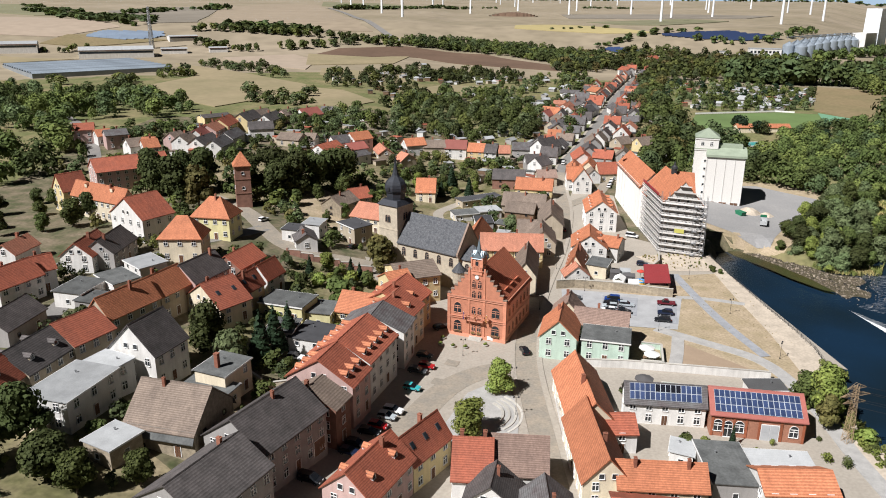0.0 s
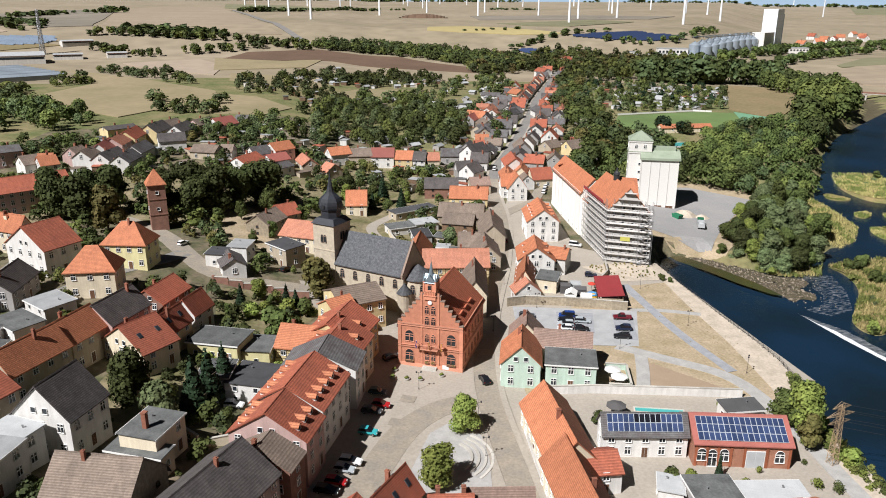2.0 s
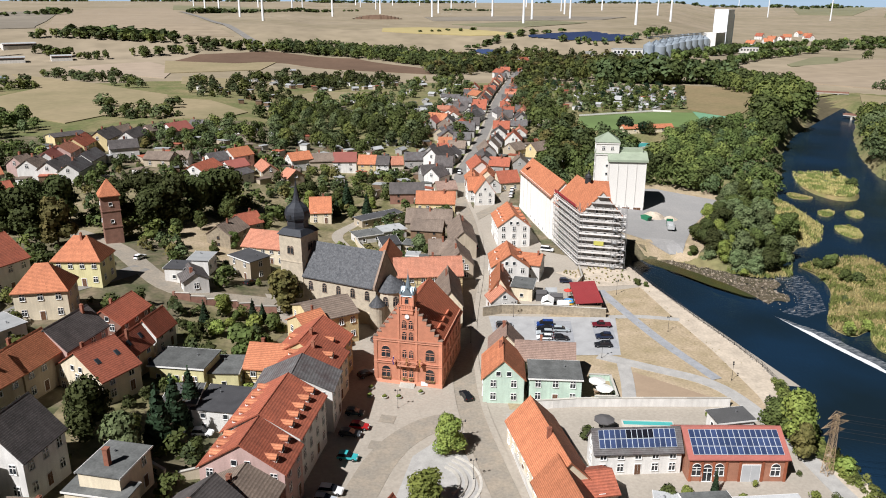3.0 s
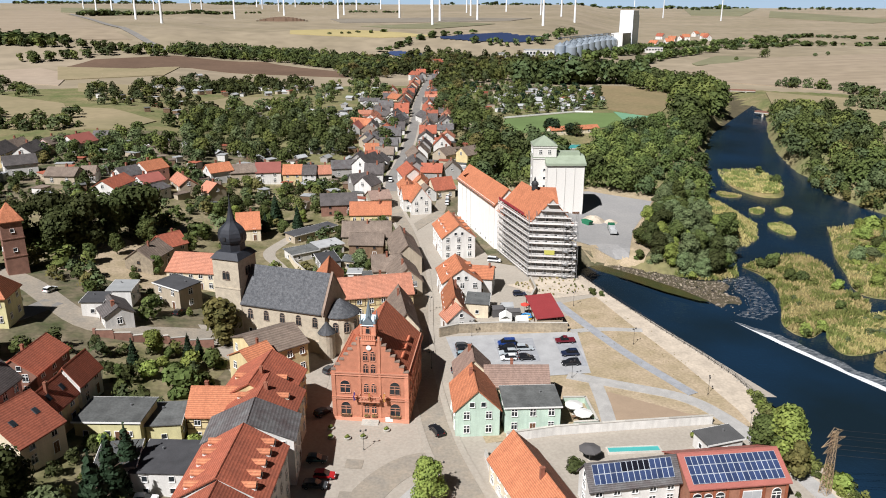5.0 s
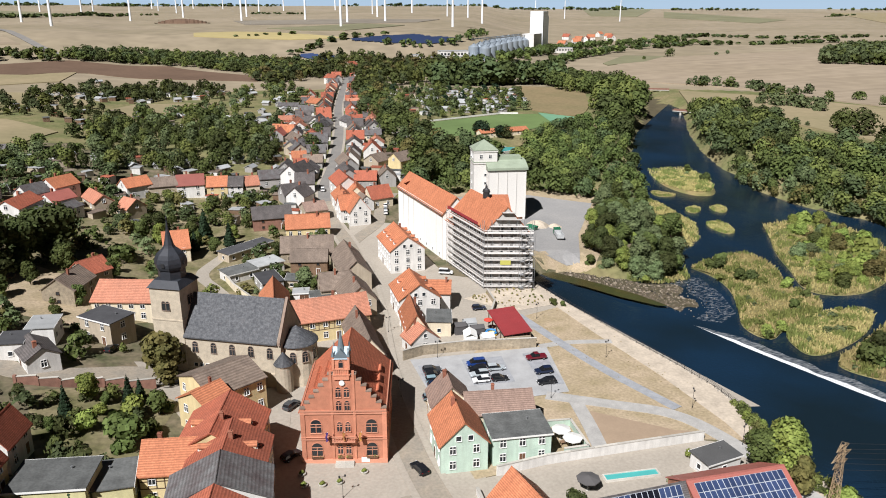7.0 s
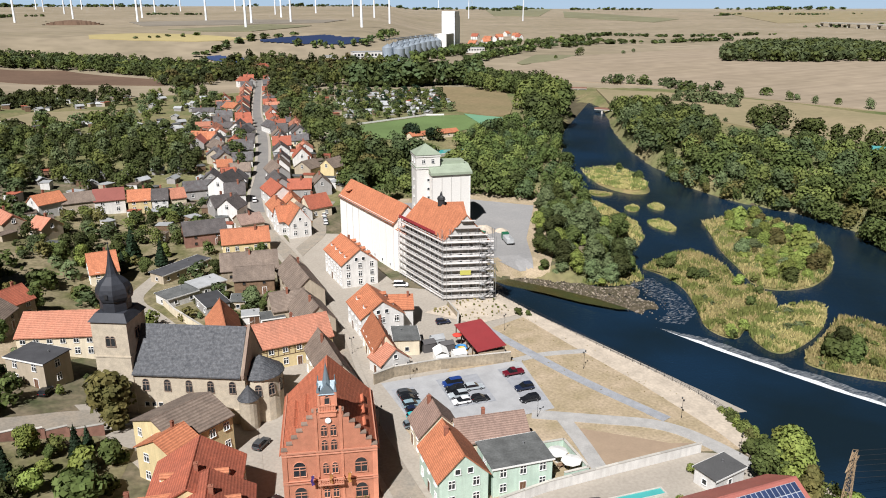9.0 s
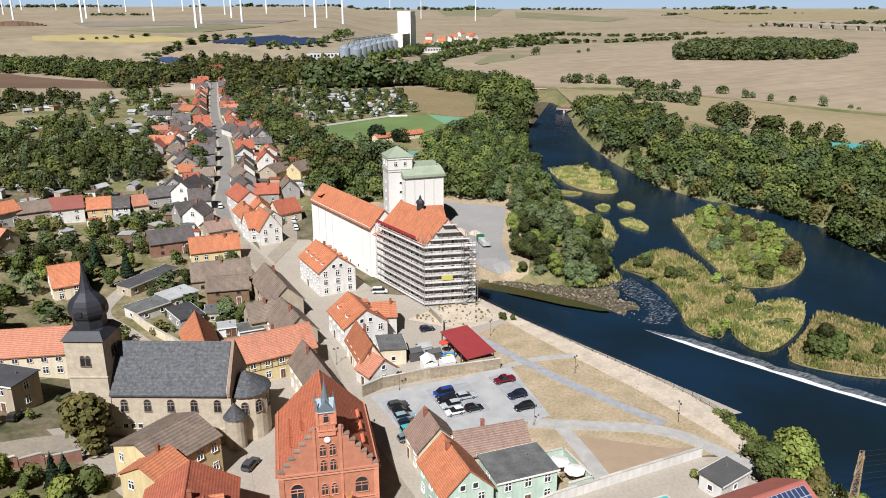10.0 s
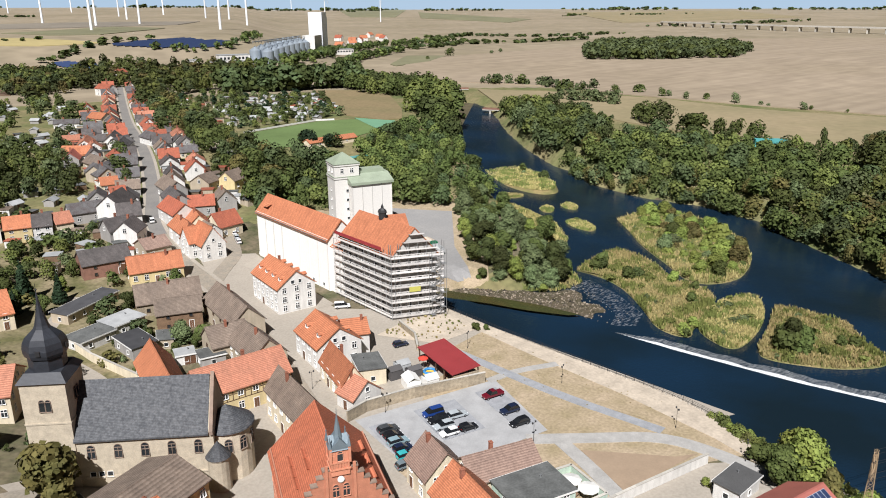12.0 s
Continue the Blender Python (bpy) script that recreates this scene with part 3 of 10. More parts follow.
ribbon("pavement", MAIN, 1.3, 0.22, PAVING, "narrow pale pavement beside the street", "pavement", 3.2)
ribbon("pavement", MAIN, 1.3, 0.22, PAVING, "narrow pale pavement beside the street", "pavement", -3.2)
ribbon("far_street", MAIN[12:], 6.0, 0.13, ASPHALT, "grey asphalt street out of the old town")
ribbon("market_street", [(15.5, 156), (8, 158), (-2, 150), (-9, 134), (-15, 116), (-24, 92), (-30, 76)], 6.0, 0.12, SETTS, "sett-paved lane across the market square")
ribbon("hall_lane", [(-8, 166), (-7.5, 184), (-4, 196), (-2.5, 205), (2, 212), (14, 219)], 6.0, 0.11, PAVING, "paved lane between town hall and houses")
ribbon("church_road", [(-4, 214), (-16.5, 217), (-30, 220.5), (-42, 219), (-54, 221), (-64, 236), (-73, 251), (-92, 270)], 6.5, 0.1, SETTS, "worn sett-paved road past the church")
ribbon("back_street", [(-100, 60), (-93, 110), (-90, 140), (-96, 160), (-93, 186), (-86, 204), (-80, 215), (-70, 226), (-64, 236)], 5.5, 0.1, ASPHALT, "grey back street")
ribbon("hill_street", [(-130, 90), (-118, 130), (-112, 165), (-108, 200), (-106, 230), (-118, 262), (-150, 300), (-170, 345), (-205, 400), (-240, 440)], 5.5, 0.1, ASPHALT, "grey street along the hill")
ribbon("garden_lane", [(-8, 226), (-4, 240), (-3, 258), (-6, 274), (-10, 288), (-4, 300), (8, 318)], 4.0, 0.09, PAVING, "pale lane between garden walls")
ribbon("mill_lane", [(43, 303), (51, 313), (59, 321), (63.5, 332), (69, 346), (78, 358)], 5.0, 0.14, SETTS, "sett-paved lane round the mill")
ribbon("mill_lane", [(59, 320), (60, 305), (60.5, 290), (59, 265)], 5.0, 0.1, PAVING, "paved lane beside the mill")
drape("town_floor", [(24, 160), (26, 190), (52, 212), (78, 214), (86, 172), (85, 158), (80, 150), (70, 154.6), (52, 157.4), (38, 159.4)], 0.045, SAND, 4, label="sandy trodden ground by the river quay")
drape("car_park", [(30, 209), (63.5, 203), (56.5, 181), (27.5, 185)], 0.13, PARKING, 4, label="grey block-paved car park", category="car park")
drape("parking_bay", [(41.2, 204.2), (50.8, 202.2), (47.8, 189.6), (38.6, 191.6)], 0.17, PATH_GREY, 4, label="darker paved parking bays", category="car park")
drape("parking_bay", [(30.6, 205.2), (35.4, 204), (32, 188.5), (27.8, 189.5)], 0.17, PATH_GREY, 4, label="darker paved parking bays", category="car park")
drape("parking_bay", [(56, 201.5), (61.2, 200.4), (57.4, 184.4), (52.6, 185.8)], 0.17, PATH_GREY, 4, label="darker paved parking bays", category="car park")
drape("sandy_green", [(62, 200.8), (72, 172), (70.5, 167.5), (57, 176), (55.5, 183)], 0.12, SAND, 4, label="dry sandy ground with sparse grass", category="ground")
drape("sandy_green", [(66, 205), (70, 186), (76, 166), (84.5, 172), (83, 198), (80.5, 224), (68, 222)], 0.1, SAND, 4, label="dry sandy ground with sparse grass", category="ground")
drape("raked_sand", [(55.9, 172.3), (67.5, 159.2), (71.2, 157.2), (51.6, 159.0)], 0.12, mat("raked_sand", (0.36, 0.265, 0.18), 0.95, 0.15, 0.3, 2.5, 0.1, rnd=0, world_space=True), 4, label="bare raked sand", category="ground")
drape("sandy_green", [(42, 180), (50, 178), (47, 166), (41, 170)], 0.12, SAND, 4, label="bare sand beside the houses", category="ground")
drape("rubble_ground", [(58, 240), (66, 226), (80, 226), (82, 242), (72, 243)], 0.1, GRAVEL, 4, label="pale rubble and gravel by the mill", category="ground")
drape("quay_strip", [(79.5, 241), (83.2, 241.5), (83.6, 224), (85.2, 198), (86.7, 182), (87.2, 172), (86.0, 165), (83.5, 158), (81.2, 150), (80.3, 140), (80.3, 118), (78, 95), (74, 95), (75, 120), (74.5, 136), (78.5, 158), (79.5, 180), (79, 205)], 0.14, GRAVEL, 4,
      label="gravel strip along the quay", category="quay", skirt=8.0)
ribbon("path", [(66.5, 223), (68, 200), (69.8, 184), (73.4, 166)], 2.6, 0.16, PATH_GREY, "grey slab path across the green", "path")
ribbon("path", [(51, 181.5), (61.4, 173), (71.1, 165.4), (74.2, 156), (75, 140), (74, 118), (76, 90)], 3.4, 0.18, PATH_PALE, "pale slab path towards the river", "path")
ribbon("path", [(55.6, 177.5), (53, 168), (49.5, 158)], 3.0, 0.17, PATH_PALE, "pale slab path", "path")
ribbon("path", [(62, 203.5), (70, 203), (80, 199)], 2.2, 0.15, PATH_PALE, "pale slab path to the quay", "path")
drape("paved_court", [(20, 160), (38, 159), (52, 157), (70, 154.2), (76, 150), (77, 140), (76, 100), (20, 100)], 0.06, PAVING, 4, label="pale concrete yards", category="ground")
drape("mill_yard", [(102, 268), (112, 263), (128, 289), (155, 321), (135, 342), (100, 345), (92, 320), (92, 285)], 0.2, YARD, 4, label="grey gravel yard behind the mill", category="ground", shape=land)
drape("yard_edge", [(98, 263), (115, 258), (126, 270), (140, 292), (166, 324), (150, 346), (96, 352), (88, 320), (90, 280)], 0.1, SAND, 4, label="dusty pale ground round the mill yard", category="ground", shape=land)
# gardens
for pts in ([(-50, 212), (-46, 182), (-30, 184), (-22, 205), (-30, 214)], [(-110, 88), (-60, 88), (-44, 104), (-55, 112), (-66, 128), (-88, 132)], [(-64, 140), (-50, 138), (-44, 155), (-52, 172), (-62, 160)],
            [(-160, 330), (-100, 330), (-60, 380), (-20, 392), (30, 378), (40, 330), (15, 262), (-40, 246), (-60, 262), (-105, 268), (-150, 250)], [(20, 150), (27, 147), (33, 140), (38, 146), (36, 152), (24, 155)]):
    drape("garden", pts, 0.05, GARDEN, 6, label="green garden ground with bare patches", category="garden")
drape("church_green", [(-70, 262), (-40, 246), (-36, 276), (-60, 300)], 0.09, SAND, 6, label="trodden bare ground under the trees", category="ground")
# fields, pitch
lift = iter(range(100))
drape("sports_pitch", [(150, 492), (206, 506), (238, 497), (214, 452), (178, 438), (131, 445)], 0.25, TURF, 12, label="green sports pitch", category="pitch")
drape("ball_court", [(232, 503), (244, 476), (238, 464), (217, 459)], 0.4, COURT, 12, label="green ball court", category="court")
ribbon("garden_lane", [(100, 378), (112, 402), (121, 441), (122, 452), (112, 480)], 5.0, 0.2, ASPHALT, "grey lane behind the street gardens")
ribbon("field_road", [(-340, 2012), (-219, 1516), (-146, 1150), (-106, 1041), (-83, 993), (-77, 979)], 9.0, 0.9, ASPHALT, "grey country road across the fields")
for pts, m, lb in (([(-170, 889), (-149, 940), (-69, 962), (28, 944), (109, 830), (96, 791), (37, 827), (-50, 881), (-136, 860)], PLOUGHED, "dark ploughed field"),
                   ([(-727, 1228), (-626, 1189), (-435, 995), (-460, 947), (-477, 913), (-536, 899)], STRAW_PINK, "pale stubble field"),
                   ([(-482, 802), (-445, 798), (-399, 802), (-443, 754), (-453, 752)], STRAW_GOLD, "dry golden meadow"),
                   ([(-245, 563), (-229, 659), (-288, 774), (-205, 702), (-123, 603), (-92, 480), (-140, 498), (-153, 470), (-200, 519)], STRAW_GOLD, "dry golden meadow"),
                   ([(-146, 603), (-87, 563), (-58, 509), (-72, 475), (-124, 494)], STRAW_GOLD, "dry golden meadow"),
                   ([(-33, 616), (-13, 654), (44, 642), (22, 585), (-15, 570)], STRAW_GOLD, "dry golden meadow"),
                   ([(-135, 741), (-54, 699), (-44, 638), (-73, 629), (-126, 682)], STRAW_GOLD, "dry golden meadow"),
                   ([(-259, 838), (-192, 886), (-154, 820), (-148, 729), (-224, 788)], STRAW_PINK, "pale stubble field"),
                   ([(-177, 894), (-99, 861), (-60, 882), (-71, 796), (-156, 772)], STRAW_GOLD, "dry meadow"),
                   ([(300, 661), (324, 643), (340, 613), (281, 516), (253, 480), (240, 485), (235, 516)], DRY_MEADOW, "brown dry meadow by the river"),
                   ([(-606, 1971), (-615, 2466), (-451, 2437), (-139, 1084), (-119, 1040), (-194, 1039), (-265, 1056), (-321, 1063), (-349, 1067)], STRIPED, "striped stubble field"),
                   ([(-721, 1592), (-717, 1925), (-638, 2101), (-360, 1064), (-417, 1033), (-559, 1283)], FIELD_GREY, "grey-brown bare field"),
                   ([(-1246, 2112), (-1178, 2157), (-611, 1327), (-709, 1294), (-821, 1387)], FIELD_GREEN, "dull green field"),
                   ([(-472, 928), (-416, 950), (-354, 940), (-428, 877), (-479, 876)], DRY_MEADOW, "brown waste ground"),
                   ([(76, 1144), (132, 1165), (226, 1084), (257, 1053), (189, 1057), (120, 1082), (72, 1104)], STRAW_YELLOW, "yellow field strip"),
                   ([(204, 1314), (304, 1409), (415, 1499), (462, 1386), (288, 1163), (233, 1183)], FIELD_GREEN, "dull green field"),
                   ([(-525, 2979), (-301, 2748), (-75, 2155), (-247, 1898), (-403, 2257)], FIELD_GREEN, "dull green field"),
                   ([(214, 1747), (479, 1802), (658, 1692), (541, 1526), (325, 1494), (200, 1500)], FIELD_GREY, "grey-brown bare field"),
                   ([(446, 750), (570, 849), (693, 860), (890, 889), (1298, 891), (1563, 674), (518, 289), (509, 338), (491, 384), (474, 431), (469, 470), (479, 538), (447, 612), (422, 655)], STRIPED, "wide harvested field with faint rows"),
                   ([(407, 573), (445, 508), (465, 425), (473, 374), (504, 284), (366, 234), (362, 280), (354, 308), (355, 364), (354, 431), (351, 493)], STRAW_GOLD, "golden meadow behind the dyke"),
                   ([(495, 813), (586, 898), (624, 863), (552, 811), (488, 793)], FIELD_GREEN, "yellow-green field corner"),
                   ([(2452, 3176), (2129, 2110), (1850, 1953), (1916, 2498)], FIELD_GREEN, "dull green field"),
                   ([(2388, 3792), (2748, 3644), (1911, 2655), (1787, 2796)], FIELD_GREEN, "dull green field"),
                   ([(2896, 2601), (3604, 2118), (2877, 1443), (2089, 1672)], STRAW_GOLD, "golden field")):
    drape("field", pts, 0.45 + 0.025 * next(lift), m, 20, label=lb, category="field", skirt=2.5)


def sky_backdrop():
    """Added glowing ring that stands for pale summer haze low over the horizon."""
    m = bpy.data.materials.new("horizon_sky_glow")
    m.use_nodes = True
    bs = m.node_tree.nodes["Principled BSDF"]
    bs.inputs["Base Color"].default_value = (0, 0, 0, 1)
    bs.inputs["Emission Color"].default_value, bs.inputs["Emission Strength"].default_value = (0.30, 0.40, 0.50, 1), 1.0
    bm = bmesh.new()
    n = 72
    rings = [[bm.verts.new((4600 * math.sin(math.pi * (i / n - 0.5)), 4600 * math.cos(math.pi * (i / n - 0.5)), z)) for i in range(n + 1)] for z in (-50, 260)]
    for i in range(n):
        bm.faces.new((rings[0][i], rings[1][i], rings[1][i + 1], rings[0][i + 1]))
    tagged(obj("backdrop", bm, m), "glowing pale blue backdrop for the sky low over the horizon", "sky", kind="structure")


sky_backdrop()


# ---- houses ----
def window_mesh(w, h, bars=1, arch=False, frame=FRAME):
    """One moulded frame with its panes set back; the sill is its lowest, proudest piece."""
    bm = bmesh.new()
    t, d = 0.09, 0.10
    n = 8 if arch else 0
    cols = (-w / 2 - t, 0.0, w / 2 + t) if bars else (-w / 2 - t, w / 2 + t)
    rows = (-t, h * 0.68, h + (0 if arch else t)) if bars else (-t, h + (0 if arch else t))
    grid = [[bm.verts.new((x, d, z)) for x in cols] for z in rows]
    faces = [bm.faces.new((r0[i + 1], r0[i], r1[i], r1[i + 1])) for r0, r1 in zip(grid, grid[1:]) for i in range(len(cols) - 1)]
    if arch:
        r = w / 2 + t
        top = grid[-1]
        ring = [top[-1]] + [bm.verts.new((r * math.cos(math.pi * i / n), d, h + r * math.sin(math.pi * i / n))) for i in range(1, n)] + [top[0]]
        faces.append(bm.faces.new((ring + top[1:-1])))
    bm.normal_update()
    for f in faces:
        if f.normal.y < 0:
            f.normal_flip()
    bmesh.ops.inset_individual(bm, faces=faces, thickness=0.08, depth=0.0)
    bmesh.ops.inset_individual(bm, faces=faces, thickness=0.01, depth=-0.06)
    for f in faces:
        f.material_index = 1
    rim = [e for e in bm.edges if e.is_boundary]
    ex = bmesh.ops.extrude_edge_only(bm, edges=rim)
    for v in ex["geom"]:
        if isinstance(v, bmesh.types.BMVert):
            v.co.y = -0.02
            if v.co.z < -t + 0.01:
                v.co.x *= 1.1
    for v in bm.verts:
        if v.co.z < -t + 0.01 and v.co.y > 0.05:
            v.co.x *= 1.1
            v.co.y = 0.2
    bmesh.ops.recalc_face_normals(bm, faces=bm.faces[:])
    me = bpy.data.meshes.new("window")
    bm.to_mesh(me)
    bm.free()
    me.materials.append(frame)
    me.materials.append(GLASS)
    return me


WIN = window_mesh(1.0, 1.45)
WIN_SMALL = window_mesh(0.8, 0.9, 0)
WIN_DORMER = window_mesh(0.7, 0.7, 0)
WIN_BARN = window_mesh(0.7, 0.8, 0, False, TIMBER)
WIN_TALL = window_mesh(1.05, 1.8)
WIN_ARCH = window_mesh(1.5, 1.6, arch=True)


def door_mesh(w, h, m):
    bm = bmesh.new()
    box(bm, -w / 2 - 0.12, w / 2 + 0.12, -0.03, 0.08, 0, h + 0.12, 0)
    for i in range(2):
        x0 = -w / 2 + i * w / 2
        box(bm, x0 + 0.03, x0 + w / 2 - 0.03, 0.08, 0.12, 0.05, h, 1)
        box(bm, x0 + 0.12, x0 + w / 2 - 0.12, 0.12, 0.14, h * 0.55, h - 0.15, 1)
    me = bpy.data.meshes.new("door")
    bm.to_mesh(me)
    bm.free()
    me.materials.append(FRAME)
    me.materials.append(m)
    return me


DOOR = door_mesh(1.1, 2.1, FRAME_BROWN)
GATE = door_mesh(3.0, 3.0, FRAME_BROWN)
GARAGE = door_mesh(2.6, 2.2, FRAME_BROWN)


def chimney_mesh():
    bm = bmesh.new()
    box(bm, -0.35, 0.35, -0.35, 0.35, -1.6, 0.95)
    box(bm, -0.42, 0.42, -0.42, 0.42, 0.95, 1.08)
    box(bm, -0.16, 0.16, -0.16, 0.16, 1.08, 1.25)
    me = bpy.data.meshes.new("chimney")
    bm.to_mesh(me)
    bm.free()
    me.materials.append(CHIMNEY_BRICK)
    return me


CHIMNEY = chimney_mesh()


def skylight_mesh():
    bm = bmesh.new()
    box(bm, -0.45, 0.45, -0.65, 0.65, 0.0, 0.10, 0)
    box(bm, -0.36, 0.36, -0.56, 0.56, 0.10, 0.13, 1)
    me = bpy.data.meshes.new("skylight")
    bm.to_mesh(me)
    bm.free()
    me.materials.append(FELTDARK)
    me.materials.append(GLASS)
    return me


SKYLIGHT = skylight_mesh()


def panel_mesh(m):
    bm = bmesh.new()
    box(bm, -0.495, 0.495, -0.82, 0.82, 0.0, 0.05, 0)
    box(bm, -0.44, 0.44, -0.77, 0.77, 0.045, 0.058, 1)
    me = bpy.data.meshes.new("solar_panel")
    bm.to_mesh(me)
    bm.free()
    me.materials.append(PV_FRAME)
    me.materials.append(m)
    return me


PANEL, PANEL_DARK = panel_mesh(PV_CELL), panel_mesh(PV_DARK)


def gable_roof(l, w, ze, zr, t=0.22, eave=0.45, verge=0.3, sag=0.0):
    """Two slopes of one thickness that meet at the ridge along x."""
    bm = bmesh.new()
    k = (zr - ze) / (w / 2)
    h = w / 2 + eave
    prof = [(-h, ze - eave * k), (0, zr), (h, ze - eave * k), (h, ze - eave * k - t), (0, zr - t * 1.3), (-h, ze - eave * k - t)]
    n = max(1, int(l / 4))
    rows = []
    for i in range(n + 1):
        u = i / n
        x = -l / 2 - verge + u * (l + 2 * verge)
        s = sag * math.sin(math.pi * u)
        rows.append([bm.verts.new((x, a, z - (s if j in (1, 4) else s * 0.4))) for j, (a, z) in enumerate(prof)])
    for a, b in zip(rows, rows[1:]):
        for j in range(6):
            bm.faces.new((a[j], a[(j + 1) % 6], b[(j + 1) % 6], b[j]))
    for r in (rows[0], rows[-1]):
        bm.faces.new((r[0], r[1], r[4], r[5]))
        bm.faces.new((r[1], r[2], r[3], r[4]))
    bmesh.ops.recalc_face_normals(bm, faces=bm.faces[:])
    return bm


def hip_roof(l, w, ze, zr, run=None, t=0.22, eave=0.5):
    bm = bmesh.new()
    run = w / 2 if run is None else run
    k = (zr - ze) / (w / 2)
    x, y, r = l / 2 + eave, w / 2 + eave, max(0.05, l / 2 - run)
    zlo = ze - eave * k
    a = [bm.verts.new(p) for p in ((-x, -y, zlo), (x, -y, zlo), (x, y, zlo), (-x, y, zlo))]
    b = [bm.verts.new(p) for p in ((-r, 0, zr), (r, 0, zr))]
    c = [bm.verts.new((v.co.x, v.co.y, zlo - t)) for v in a]
    for f in ((a[0], a[1], b[1], b[0]), (a[2], a[3], b[0], b[1]), (a[1], a[2], b[1]), (a[3], a[0], b[0]), c[::-1]):
        bm.faces.new(f)
    for i in range(4):
        bm.faces.new((a[i], c[i], c[(i + 1) % 4], a[(i + 1) % 4]))
    bmesh.ops.recalc_face_normals(bm, faces=bm.faces[:])
    return bm


def ridge_cap(l, zr, m, parent, verge=0.3):
    bm = bmesh.new()
    n = max(2, int(l / 0.8))
    for i in range(n):
        x0 = -l / 2 - verge + i * (l + 2 * verge) / n
        prism(bm, [(-0.17, zr - 0.09), (0, zr + 0.09 + 0.02 * (i % 2)), (0.17, zr - 0.09)], x0, x0 + (l + 2 * verge) / n - 0.02)
    part("ridge_tiles", bm, m, parent)


def dormer_mesh(m, wall, w=1.2, h=1.05, depth=2.2):
    bm = bmesh.new()
    box(bm, -w / 2, w / 2, -depth, 0, 0, h, 1)
    k = 0.75
    prof = [(-w / 2 - 0.2, h - 0.12), (0, h + w / 2 * k), (w / 2 + 0.2, h - 0.12), (w / 2 + 0.2, h - 0.24), (0, h + w / 2 * k - 0.16), (-w / 2 - 0.2, h - 0.24)]
    prism(bm, prof, -depth, 0.2, 0, "y")
    prism(bm, [(-w / 2, h), (w / 2, h), (0, h + w / 2 * k - 0.1)], -0.3, 0.0, 1, "y")
    me = bpy.data.meshes.new("dormer")
    bm.to_mesh(me)
    bm.free()
    me.materials.append(m)
    me.materials.append(wall)
    return me


DORMERS = {}


def on_slope(x, s, u, w, ze, zr, lift=0.02):
    """A place on a gable roof: s is the side, u runs from eave (0) to ridge (1)."""
    a = math.degrees(math.atan2(zr - ze, w / 2))
    y, z = s * (w / 2) * (1 - u), ze + (zr - ze) * u
    return pose(x, y, z + lift, -s * a, 0, 0)


HOUSE_RND = random.Random(11)
BUILT = []      # plan of all buildings, to keep the gardens out of them


def wall_body(l, w, ze, zr, gable=True, below=2.5):
    bm = bmesh.new()
    if gable:
        prism(bm, [(-w / 2, -below), (w / 2, -below), (w / 2, ze - 0.12), (0, zr - 0.4), (-w / 2, ze - 0.12)], -l / 2, l / 2)
    else:
        box(bm, -l / 2, l / 2, -w / 2, w / 2, -below, ze)
    return bm


def openings(e, l, w, ze, zr, mesh=None, gable=True, near=True, density=2.7):
    """Windows storey by storey on all four sides, and a door."""
    mesh = mesh or WIN
    floors = max(1, round(ze / 3.0))
    fh = ze / floors
    n = max(1, int((l - 1.2) / density))
    for s in (1, -1):
        for f in range(floors):
            for i in range(n):
                x = -l / 2 + (i + 0.5) * l / n
                if f == 0 and i == n // 2 and near:
                    share("door", DOOR, e, pose(x, s * (w / 2 + 0.005), 0.05, 0, 0, 0 if s > 0 else 180))
                    continue
                share("window", mesh, e, pose(x, s * (w / 2 + 0.005), f * fh + fh * 0.32, 0, 0, 0 if s > 0 else 180))
    m = max(1, int((w - 1.5) / (density + 0.3)))
    for s in (1, -1):
        for f in range(floors):
            for i in range(m):
                y = -w / 2 + (i + 0.5) * w / m
                share("window", mesh, e, pose(s * (l / 2 + 0.005), y, f * fh + fh * 0.32, 0, 0, -90 if s > 0 else 90))
        if gable and zr - ze > 2.6:
            for y in ((-1.1, 1.1) if w > 8 else (0,)):
                share("window", WIN_SMALL, e, pose(s * (l / 2 + 0.005), y, ze + 0.5, 0, 0, -90 if s > 0 else 90))


